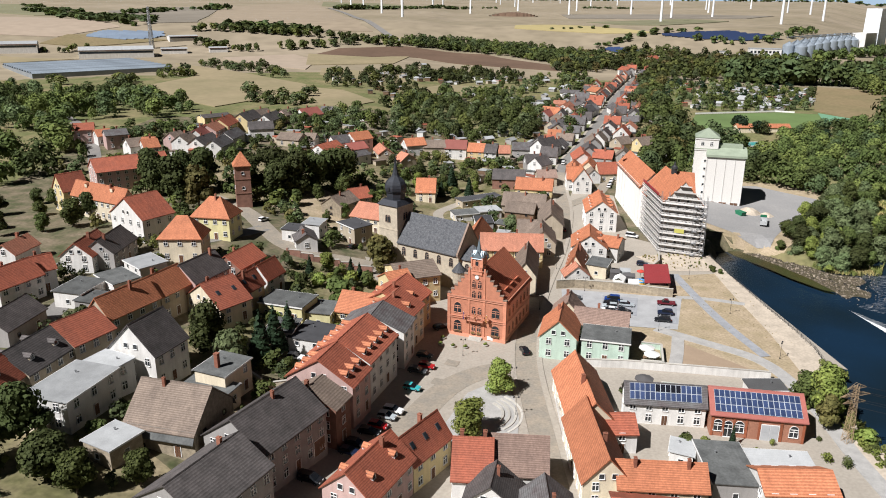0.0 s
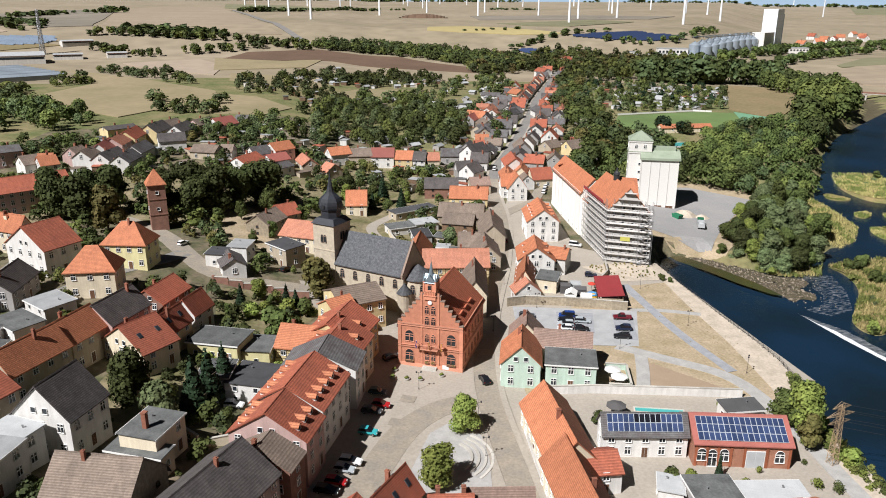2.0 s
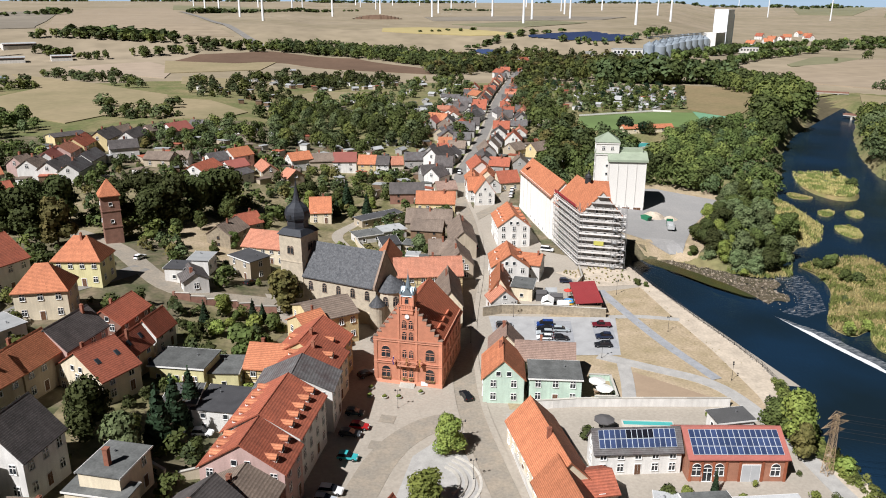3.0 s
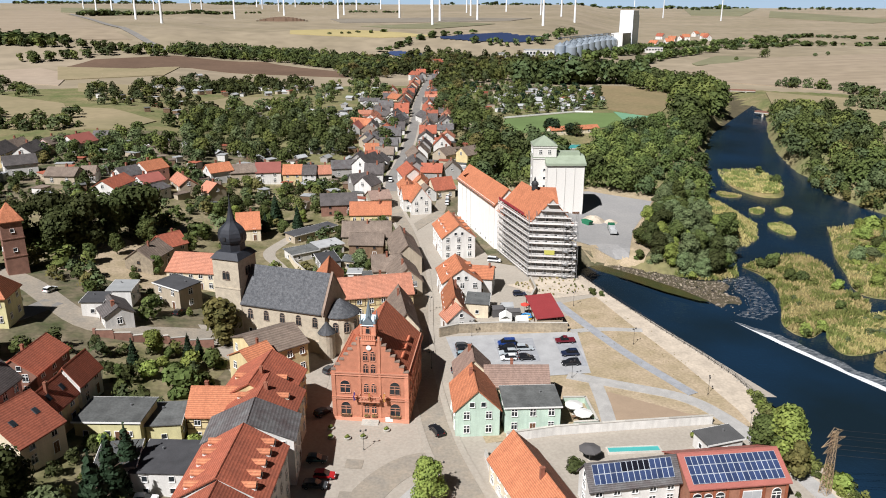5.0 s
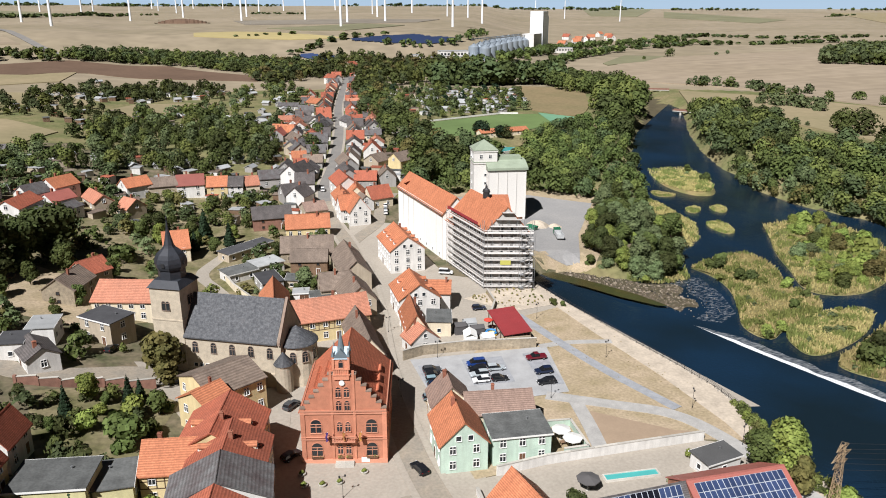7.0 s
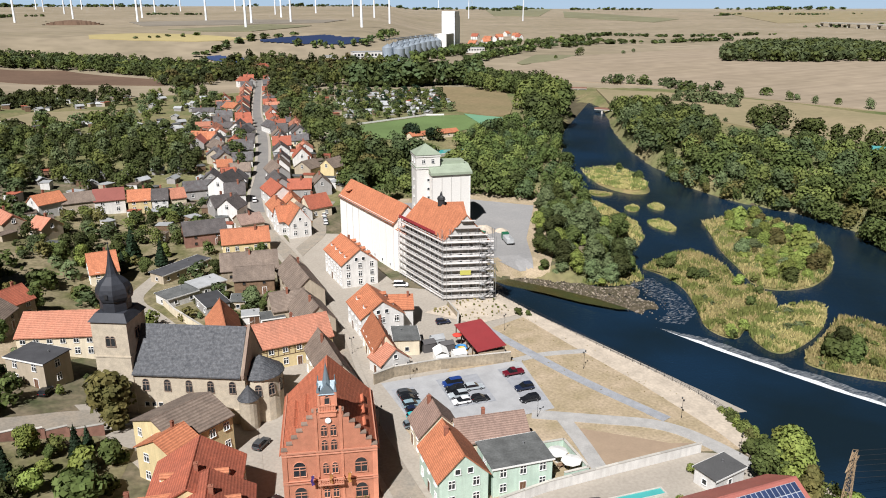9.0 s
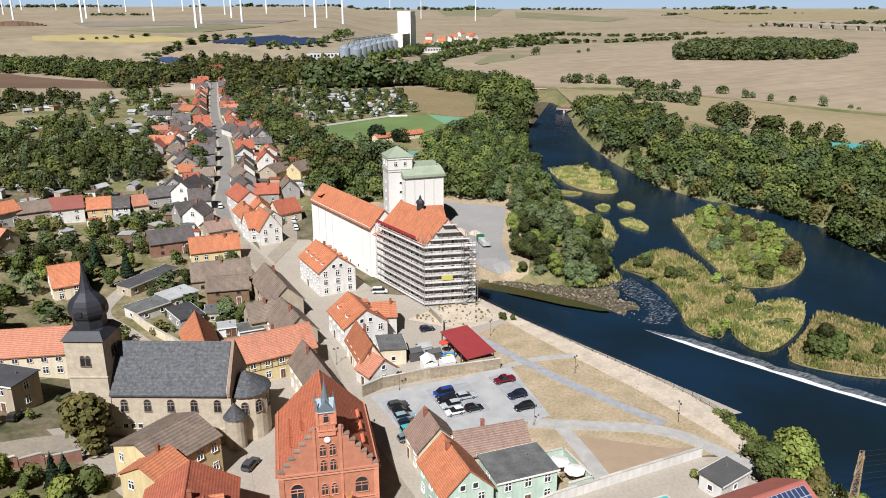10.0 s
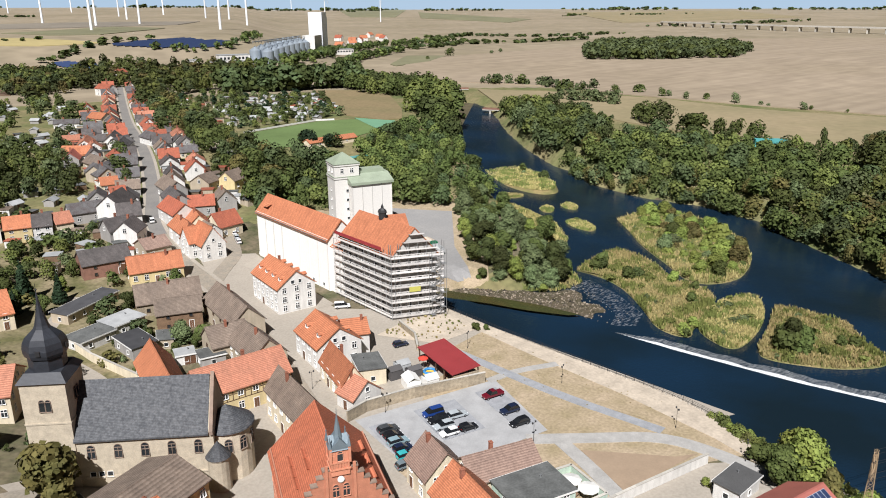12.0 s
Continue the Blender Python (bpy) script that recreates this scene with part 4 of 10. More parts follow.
def house(x, y, a, l, w, ze, zr, roof, wall, label, dormers=0, sky=0, chim=1, hip=0, timber=0, pv=0, gate=0, kink=0, front=0, near=True, category="house", group="houses of the old town"):
    if hip:
        l = l + w
    BUILT.append((x, y, a, l, w))
    e = thing("house", label, category, x, y, None, a, group)
    part("wall", wall_body(l, w, ze, zr, not hip), wall, e)
    if hip:
        rf = part("roof", hip_roof(l, w, ze, zr), roof, e)
    else:
        rf = part("roof", gable_roof(l, w, ze, zr, sag=HOUSE_RND.uniform(0, 0.05)), roof, e)
        if near:
            ridge_cap(l, zr, roof, e)
    if kink:            # a lower slope of sheets that starts under the edge of the upper one
        for s in (1, -1):
            bm = bmesh.new()
            prism(bm, [(s * (w / 2 - 0.1), ze + 0.1), (s * (w / 2 + 0.9), ze - 1.7), (s * (w / 2 + 0.9), ze - 1.85), (s * (w / 2 - 0.1), ze - 0.1)], -l / 2 - 0.2, l / 2 + 0.2)
            bmesh.ops.recalc_face_normals(bm, faces=bm.faces[:])
            part("lower_roof", bm, FELT, e, "grey sheet lower slope")
    if front:           # arched windows, a pair of doors and a wide steel gate on the yard side
        for u in (-0.42, -0.19):
            share("arched_window", WIN_ARCH, e, pose(u * l, -w / 2 - 0.005, 1.3, 0, 0, 180))
        share("glazed_door", window_mesh(1.5, 2.6, arch=True), e, pose(-0.31 * l, -w / 2 - 0.005, 0.15, 0, 0, 180))
        share("steel_gate", door_mesh(3.2, 3.4, GATE_STEEL), e, pose(0.13 * l, -w / 2 - 0.01, 0, 0, 0, 180))
        share("arched_window", WIN_ARCH, e, pose(0.38 * l, -w / 2 - 0.005, 1.3, 0, 0, 180))
        for u in (-0.48, -0.365, -0.25, -0.12, 0.02, 0.25, 0.48):
            bm = bmesh.new()
            box(bm, u * l - 0.22, u * l + 0.22, -w / 2 - 0.14, -w / 2, -0.5, ze - 0.3)
            part("pilaster", bm, W_BRICK, e)
        for i in range(3):
            share("window", WIN, e, pose(-l / 3 + i * l / 3, w / 2 + 0.005, 1.4))
    else:
        bare = "barn" in label or "shed" in label or "blank" in label
        openings(e, l, w, ze, zr, WIN_BARN if bare else None, not hip and not bare, near, 4.6 if bare else 2.7)
    if pv or chim == 1 and HOUSE_RND.random() < 0.3:
        chim = 0
    for i in range(chim):
        u = HOUSE_RND.uniform(-0.32, 0.32) * l if chim == 1 else (-0.3 + 0.6 * i / max(1, chim - 1)) * l
        share("chimney", CHIMNEY, e, pose(u, HOUSE_RND.choice((-0.7, 0.6)), zr - 0.1) @ Matrix.Diagonal((HOUSE_RND.uniform(0.65, 0.95), HOUSE_RND.uniform(0.7, 1.1), HOUSE_RND.uniform(0.75, 1.1), 1)))
    if dormers:
        key = (roof.name, wall.name)
        if key not in DORMERS:
            DORMERS[key] = dormer_mesh(ROOF_ORANGE if roof in (ROOF_RED, ROOF_ORANGE) else roof, wall)
        for s in (1, -1):
            for i in range(dormers):
                dx = -l / 2 + (i + 0.5) * l / dormers
                k = (zr - ze) / (w / 2)
                d = share("dormer", DORMERS[key], e, pose(dx, s * (w / 2 - 1.7), ze + 1.7 * k - 0.25, 0, 0, 0 if s > 0 else 180))
                share("window", WIN_DORMER, d, pose(0, 0.01, 0.32))
    for i in range(sky):
        for s in (1, -1):
            share("skylight", SKYLIGHT, e, on_slope(-l / 2 + (i + 0.5) * l / sky, s, 0.5, w, ze, zr))
    if timber:
        for s in (1, -1):
            bm = bmesh.new()
            f0, f1 = ze * 0.52, ze - 0.15
            n = max(2, int(l / 1.3))
            for z in (f0, (f0 + f1) / 2, f1):
                box(bm, -l / 2, l / 2, s * w / 2 - 0.03, s * w / 2 + 0.03, z - 0.09, z + 0.09)
            for i in range(n + 1):
                bx = -l / 2 + i * l / n
                box(bm, bx - 0.08, bx + 0.08, s * w / 2 - 0.035, s * w / 2 + 0.035, f0, f1)
            part("timber_frame", bm, TIMBER, e, "dark timber framing")
    if gate:
        for s in (1, -1):
            share("gate", GATE, e, pose(l * 0.36, s * (w / 2 + 0.01), 0, 0, 0, 0 if s > 0 else 180))
    if pv:
        n = int((l - 1.2) / 1.0)
        rows = 3 if w > 6 else 2
        slope = math.hypot(zr - ze, w / 2)
        for i in range(n):
            for j in range(rows):
                u = (0.3 + 0.85 + j * 1.66) / slope
                if u < 0.92:
                    dark = 4 < i < 10 and j > 0 and w < 8
                    share("solar_panel", PANEL_DARK if dark else PANEL, e, on_slope(-n * 0.5 + 0.5 + i * 1.0, -1, u, w, ze, zr, 0.12))
    return e


def flat_house(x, y, a, l, w, h, roof, wall, label, door=0, chim=0):
    BUILT.append((x, y, a, l, w))
    e = thing("flat_roofed_house", label, "building", x, y, None, a, "flat-roofed buildings")
    bm = bmesh.new()
    box(bm, -l / 2, l / 2, -w / 2, w / 2, -2.5, h - 0.1)
    part("wall", bm, wall, e)
    bm = bmesh.new()
    prism(bm, [(-w / 2 - 0.3, h - 0.12), (w / 2 + 0.3, h + 0.12), (w / 2 + 0.3, h + 0.3), (-w / 2 - 0.3, h + 0.06)], -l / 2 - 0.3, l / 2 + 0.3)
    part("roof", bm, roof, e)
    for s in (-1, 1):
        bm = bmesh.new()
        box(bm, -l / 2 - 0.34, l / 2 + 0.34, s * (w / 2 + 0.32) - 0.04, s * (w / 2 + 0.32) + 0.04, h - 0.15 + 0.12 * s, h + 0.18 + 0.12 * s)
        part("fascia", bm, FRAME, e)
    openings(e, l, w, h, h, WIN if h > 5 else WIN_SMALL, False, h > 5, 3.2)
    if door:
        for s in (1, -1):
            share("garage_door", GARAGE, e, pose(l * 0.22, s * (w / 2 + 0.02), 0, 0, 0, 0 if s > 0 else 180))
    bm = bmesh.new()
    lathe(bm, [(0.12, h - 0.1), (0.12, h + 0.55), (0.2, h + 0.56), (0.2, h + 0.66)], 8, l * 0.2, w * 0.15)
    part("vent_pipe", bm, STEEL, e)
    if chim:
        bm = bmesh.new()
        box(bm, -l * 0.2 - 0.4, -l * 0.2 + 0.4, -0.4, 0.4, h - 0.3, h + 3.0)
        box(bm, -l * 0.2 - 0.48, -l * 0.2 + 0.48, -0.48, 0.48, h + 3.0, h + 3.15)
        part("chimney", bm, CHIMNEY_BRICK, e)
    return e


# west side of the market square
house(-37.7, 96.1, 65, 15.3, 12.6, 7.5, 11.5, ROOF_DARK, W_GREY, 'long grey plastered house under a dark brown tile roof')
house(-33.0, 113.9, 63, 16.3, 13.1, 7.8, 12.5, ROOF_DARK, W_GREY, 'grey plastered house with an arched gateway under dark tiles', gate=1)
house(-26.6, 124.5, 71, 5.6, 11.6, 8.0, 11.0, ROOF_BROWN, W_BRICKDULL, 'narrow dull brick house under a brown tile roof')
house(-25.6, 133.8, 73, 8.2, 14.1, 8.5, 13.0, ROOF_RED, W_PINK, 'pinkish plastered house with dormers under red tiles', dormers=3)
house(-22.4, 146.8, 73, 14.5, 13.8, 9.0, 13.0, ROOF_RED, W_WHITE, 'white plastered house with a row of dormers under red tiles', dormers=5)
house(-18.9, 160.8, 78, 8.3, 15.2, 8.5, 12.0, ROOF_GREY, W_WHITE, 'white plastered house under a grey tile roof')
house(-16.4, 169.7, 72, 10.5, 12.6, 8.5, 12.0, ROOF_RED, W_CREAM, 'cream plastered house under a red tile roof', dormers=1)
house(-16.3, 178.3, 69, 14.1, 13.4, 8.0, 12.0, ROOF_RED, W_YELLOW, 'ochre plastered house under a red tile roof', dormers=1)
house(-13.5, 201.5, 23, 12.1, 13.0, 7.4, 9.8, ROOF_BROWN, W_YELLOW, 'yellow plastered house under a low brown roof')
house(-17.3, 193.3, 32, 6.4, 9.3, 7.0, 9.5, ROOF_ORANGE, W_YELLOW, 'yellow plastered house under an orange tile roof')
house(-23.4, 174.3, -17, 11.9, 9.3, 6.0, 9.5, ROOF_ORANGE, W_YELLOW, 'yellow half-timbered house under an orange tile roof', timber=1)
# yards behind the west side
house(-49.0, 116.7, -13, 13.4, 12.8, 5.0, 10.5, ROOF_BROWN, W_STONE, 'old rubble stone barn under a weathered grey roof', kink=1)
house(-61.2, 134.8, 71, 9.5, 10.9, 7.5, 13.0, ROOF_DARK, W_WHITE, 'white plastered house with a steep gable under dark tiles')
house(-77.1, 137.7, 65, 9.6, 11.2, 6.5, 10.0, ROOF_RED, W_BEIGE, 'beige plastered row house under orange-red tiles')
house(-73.6, 152.3, 66, 14.1, 6.9, 6.5, 10.5, ROOF_ORANGE, W_BEIGE, 'beige plastered row house under orange tiles')
house(-69.4, 164.5, 69, 10.1, 7.5, 6.5, 10.5, ROOF_ORANGE, W_BEIGE, 'beige plastered row house under orange tiles')
house(-64.6, 174.5, 69, 12.6, 8.6, 7.0, 11.0, ROOF_DARK, W_PINK, 'pink plastered house under dark grey tiles')  # hw 2.6
house(-80.8, 127.1, 79, 12.7, 10.5, 6.0, 9.5, ROOF_DARK, W_BEIGE, 'beige plastered house with dormers under dark tiles', dormers=2)
house(-82.0, 116.0, 86, 8.8, 7.8, 6.0, 9.5, ROOF_RED, W_BEIGE, 'beige plastered house under a red tile roof', dormers=1)
house(-59.5, 191.9, 71, 11.7, 8.6, 5.0, 8.0, ROOF_RED, W_BRICKDULL, 'brick outbuilding under dark red tiles')  # hw 1.8
house(-50.7, 185.9, 70, 7.8, 5.5, 5.0, 8.5, ROOF_RED, W_WHITE, 'white gabled cottage under red tiles')
house(-57.4, 166.3, 54, 8.9, 13.3, 5.0, 9.5, ROOF_RED, W_CREAM, 'cream plastered house with skylights under red tiles', sky=2)
house(-53.1, 174.2, 69, 8.0, 5.5, 5.5, 9.0, ROOF_RED, W_YELLOW, 'yellow plastered house with skylights under red tiles', sky=2)
flat_house(-42.5, 173.8, -17, 11.8, 8.0, 4.2, FELT, W_LEMON, 'yellow garage building with a grey felt roof', door=1)
flat_house(-33.9, 173.3, 84, 8.2, 5.9, 4.0, FELT, W_LEMON, 'low yellow shed with a grey felt roof', door=1)
flat_house(-32.9, 158.0, 74, 9.4, 8.8, 4.5, FELTDARK, W_WHITE, 'white workshop with a dark felt roof')
flat_house(-40.5, 159.3, 86, 7.7, 6.2, 4.0, FELT, W_GREY, 'grey shed with a felt roof')
flat_house(-46.3, 133.3, 71, 8.6, 6.9, 6.0, FELT, W_CREAM, 'cream house with a flat grey roof and a brick chimney', chim=1)
flat_house(-47.7, 129.7, -20, 10.4, 3.6, 3.2, FELT, W_CREAM, 'low annex with a flat grey roof')
flat_house(-68.7, 118.9, 76, 13.2, 8.9, 6.0, FELTLIGHT, W_WHITE, 'white house with a flat grey roof and terrace')
flat_house(-66.2, 127.8, -27, 7.6, 5.3, 6.0, FELTLIGHT, W_WHITE, 'white house wing with a flat grey roof')
flat_house(-73.0, 112.7, -12, 6.1, 4.9, 4.0, FELT, W_CREAM, 'cream bungalow with a flat grey roof')
flat_house(-82.3, 185.3, -43, 9.5, 7.3, 4.5, FELTLIGHT, W_WHITE, 'white bungalow with a pale flat roof')
flat_house(-91.4, 168.5, 80, 9.9, 7.3, 4.0, FELT, W_WHITE, 'white shed with a grey felt roof')
flat_house(-86.2, 163.5, 80, 6.6, 4.8, 3.2, FELT, W_GREY, 'grey shed with a felt roof')
flat_house(-85.3, 175.2, -42, 10.4, 6.6, 4.0, FELT, W_WHITE, 'white garage row with a grey roof')
flat_house(-57.1, 108.0, 65, 6.6, 6.1, 3.5, FELTLIGHT, W_STONE, 'stone shed with a pale sheet roof')
house(-107.9, 167.5, 68, 12.0, 8.6, 6.0, 9.5, ROOF_RED, W_WHITE, 'white row house under red tiles')  # hw 2.7
house(-104.8, 176.3, 47, 5.0, 5.4, 6.0, 9.0, ROOF_RED, W_WHITE, 'white row house under red tiles')
house(-97.6, 148.9, 84, 12.8, 8.6, 4.0, 7.0, ROOF_DARK, W_GREY, 'grey shed row under dark roofing')  # hw 1.0
# hill side west of the church
house(-134.3, 251.1, 49, 8.5, 8.6, 8.0, 13.0, ROOF_RED, W_YELLOW, 'yellow plastered house with a red roof')  # hw 1.2
house(-118.4, 240.8, -29, 25.9, 5.2, 7.5, 11.5, ROOF_ORANGE, W_CREAM, 'cream and blue schoolhouse under orange tiles', dormers=2)
house(-97.9, 222.7, 57, 11.2, 15.9, 7.5, 13.0, ROOF_RED, W_WHITE, 'white gabled house under a red tile roof')
house(-128.8, 286.7, 38, 27.3, 12.6, 8.0, 12.0, ROOF_RED, W_PINK, 'long pale pink house under red tiles')  # hw 15.2
house(-77.6, 201.8, 2, 3.0, 8.6, 7.5, 12.5, ROOF_ORANGE, W_CREAM, 'yellow villa with a hipped orange roof', hip=1)
house(-75.3, 223.8, -9, 3.5, 8.6, 7.5, 12.5, ROOF_ORANGE, W_LEMON, 'pale yellow villa with green shutters under a hipped roof', hip=1)  # hw 1.0
house(-101.8, 194.1, 90, 12.9, 8.6, 5.0, 8.5, ROOF_RED, W_WHITE, 'white house under red tiles')  # hw 1.1
house(-97.0, 197.5, 89, 14.4, 8.6, 5.0, 8.5, ROOF_DARK, W_GREY, 'grey house under dark tiles')  # hw 0.3
house(-28.1, 258.1, -25, 17.6, 12.7, 5.5, 9.0, ROOF_SALMON, W_CREAM, 'cream rectory under a salmon tile roof')
flat_house(-34.9, 239.7, -50, 10.4, 6.9, 6.0, FELTDARK, W_BEIGE, 'beige house under a dark slate lean roof')
flat_house(-53.2, 229.9, 81, 6.6, 5.1, 4.0, FELTDARK, W_WHITE, 'white garage with a dark roof')
house(-48.6, 225.0, -71, 9.6, 6.5, 3.6, 5.5, ROOF_DARK, W_WHITE, 'white gabled garage under a dark roof')
flat_house(-48.0, 238.9, 80, 7.7, 5.7, 4.2, FELTLIGHT, W_WHITE, 'shed with a pale sheet roof')
house(-39.1, 278.3, 35, 7.8, 8.3, 5.0, 8.0, ROOF_RED, W_BEIGE, 'beige house under dark red tiles')
house(-44.0, 267.2, 64, 11.3, 8.6, 4.5, 7.5, ROOF_BROWN, W_STONE, 'stone shed under brown tiles')  # hw 0.9
house(-14.4, 308.8, -1, 7.9, 11.5, 4.5, 9.0, ROOF_ORANGE, W_CREAM, 'cream house with a steep orange roof')
# north of the church along the street
house(25.6, 293.4, -15, 16.9, 8.6, 4.0, 8.0, ROOF_BROWN, W_STONE, 'long stone barn under a brown tile roof')  # hw 1.8
house(23.1, 279.6, -20, 11.3, 6.1, 5.0, 8.0, ROOF_BROWN, W_WOOD, 'barn with wooden galleries under a brown roof')
house(24.7, 255.3, -7, 9.2, 8.6, 4.5, 8.0, ROOF_BROWN, W_BEIGE, 'beige barn under a brown tile roof')  # hw 1.7
house(27.6, 245.1, 86, 13.6, 8.6, 5.0, 9.0, ROOF_BROWN, W_BEIGE, 'beige gabled house under a brown roof')  # hw 2.4
house(33.1, 268.7, 84, 21.7, 8.6, 5.5, 9.5, ROOF_BROWN, W_BEIGE, 'beige plastered house with a blank gable')  # hw 2.0
house(21.6, 334.3, -6, 14.2, 11.0, 4.6, 7.8, ROOF_DARK, W_BRICKDULL, 'brick barn with an arched gateway under a dark roof', gate=1)
house(31.6, 318.4, -12, 15.5, 7.4, 4.3, 8.2, ROOF_ORANGE, W_YELLOW, 'yellow house under an orange tile roof')
flat_house(1.6, 282.6, 19, 9.5, 6.5, 2.9, FELT, W_WHITE, 'white bungalow with a grey roof')
flat_house(10.6, 286.2, 19, 9.0, 6.5, 3.3, FELTLIGHT, W_WHITE, 'white garden house with a pale grey roof', door=1)
flat_house(7.5, 305.8, 31, 19.0, 5.5, 2.9, FELTDARK, W_BEIGE, 'long low beige shed with a dark felt roof')
flat_house(15.2, 257.6, -15, 4.2, 3.4, 2.6, FELTLIGHT, W_WHITE, 'small white shed with a pale roof', door=1)
flat_house(19.6, 252.8, -10, 5.6, 4.4, 2.8, FELT, W_GREY, 'small grey shed with a felt roof')
flat_house(15.5, 270.0, 70, 6.0, 3.6, 2.6, FELT, W_BEIGE, 'small beige garden shed with a felt roof')
flat_house(8.6, 271.2, -85, 10.3, 6.1, 3.2, FELTDARK, W_GREY, 'low shed with a dark felt roof')
house(5.7, 246.8, 80, 20.5, 7.5, 4.0, 8.5, ROOF_ORANGE, W_CREAM, 'cream house with a two-tone orange roof')
house(16.5, 232.1, -3, 19.7, 9.4, 6.0, 10.0, ROOF_SALMON, W_YELLOW, 'yellow half-timbered house under a salmon tile roof', timber=1)
house(19.7, 212.5, 83, 19.5, 6.3, 6.5, 10.5, ROOF_BROWN, W_CREAM, 'cream house at the street under weathered brown tiles')
# east side of the street
house(52.2, 276.4, 85, 17.5, 11.0, 7.6, 11.8, ROOF_ORANGE, W_WHITE, 'white three-storey house with small dormers under orange tiles', dormers=4)
house(42.2, 237.7, 82, 13.0, 11.0, 6.0, 10.0, ROOF_ORANGE, W_WHITE, 'white gabled house under orange tiles', dormers=2)
house(50.0, 238.4, -25, 6.0, 9.6, 5.5, 7.5, ROOF_ORANGE, W_WHITE, 'white annex under orange tiles')
house(36.0, 222.4, 77, 13.9, 5.3, 4.5, 8.5, ROOF_ORANGE, W_CREAM, 'cream gabled house under orange tiles')
house(34.7, 214.2, -86, 5.6, 7.3, 3.5, 6.5, ROOF_SALMON, W_WHITE, 'small white gabled house under pale red tiles')
flat_house(43.1, 222.5, 68, 8.1, 6.0, 4.0, FELT, W_CREAM, 'cream garage with a grey flat roof')
house(24.4, 168.5, 78, 11.5, 8.6, 6.0, 10.2, ROOF_ORANGE, W_MINT, 'mint green gabled house under an orange roof')
flat_house(34.9, 165.1, -13, 10.9, 8.0, 5.8, FELT, W_MINT, 'mint green annex with a flat grey roof')
house(35.3, 173.9, -16, 13.1, 7.6, 5.8, 8.5, ROOF_FADED, W_CREAM, 'low house under a faded brown-pink tile roof')
house(28.2, 181.5, 77, 7.6, 7.8, 5.0, 9.0, ROOF_FADED, W_CREAM, 'gabled house under faded brown tiles')
# south-east block by the river
house(25.4, 137.4, -88, 22.1, 9.0, 5.0, 9.5, ROOF_ORANGE, W_CREAM, 'cream house under a steep orange roof')
house(24.7, 118.5, -88, 20.7, 8.1, 5.0, 9.5, ROOF_ORANGE, W_CREAM, 'cream house under a long orange roof')
house(30.5, 127.8, 2, 5.7, 7.6, 4.5, 6.5, ROOF_RED, W_WHITE, 'white annex under red tiles')
house(41.5, 137.1, -6, 15.7, 5.4, 5.0, 8.0, ROOF_GREY, W_WHITE, 'white house with solar panels on a grey roof', pv=1)
house(58.7, 135.0, -9, 17.4, 10.7, 5.0, 8.0, ROOF_METAL, W_WORKSHOP, 'brick workshop with arched windows and solar panels on a red roof', pv=1, front=1)
flat_house(57.0, 118.0, -4, 11.6, 5.3, 3.2, CORRUGATED, W_WHITE, 'low shed under a white corrugated roof')
flat_house(47.1, 115.8, 88, 12.9, 7.8, 4.0, FELT, W_GREY, 'workshop with a grey felt roof')
flat_house(41.3, 122.0, 71, 4.9, 4.1, 3.0, CORRUGATED, W_WHITE, 'low white shed with sheet roof')
house(34.0, 109.9, -3, 14.6, 6.9, 5.0, 8.0, ROOF_ORANGE, W_CREAM, 'long cream house under an orange tile roof', chim=2)
house(56.5, 110.4, 0, 12.0, 7.9, 4.5, 6.5, ROOF_ORANGE, W_WHITE, 'white house under a low orange-red roof')
house(33.1, 100.1, -7, 17.4, 8.6, 5.0, 7.0, ROOF_RED, W_WHITE, 'white house with solar panels on the roof', pv=1)  # hw 1.4
flat_house(65.5, 146.3, 2, 7.6, 4.5, 3.0, CORRDARK, W_WHITE, 'white garage with a dark corrugated roof')
# south end of the market
house(-7.0, 116.5, 57, 11.3, 6.4, 6.0, 10.0, ROOF_RED, W_YELLOW, 'yellow plastered house with skylights under red tiles', sky=3)
house(-14.4, 106.2, 65, 13.6, 9.3, 6.5, 10.5, ROOF_RED, W_PINK, 'house with dormers and skylights under red tiles', dormers=2, sky=2)
house(2.7, 113.0, -3, 6.6, 11.3, 5.5, 10.0, ROOF_RED, W_WHITE, 'white house with chimneys under red tiles', chim=2)
house(10.5, 114.0, -4, 10.1, 9.6, 5.5, 10.0, ROOF_FADED, W_WHITE, 'white house under faded pinkish tiles')
house(5.9, 104.9, 79, 7.1, 8.6, 5.0, 8.5, ROOF_DARK, W_WHITE, 'small white gabled house under dark tiles')  # hw 2.7
house(14.1, 100.6, 90, 8.8, 8.6, 5.0, 8.5, ROOF_GREY, W_WHITE, 'small white gabled house under grey tiles')  # hw 1.5


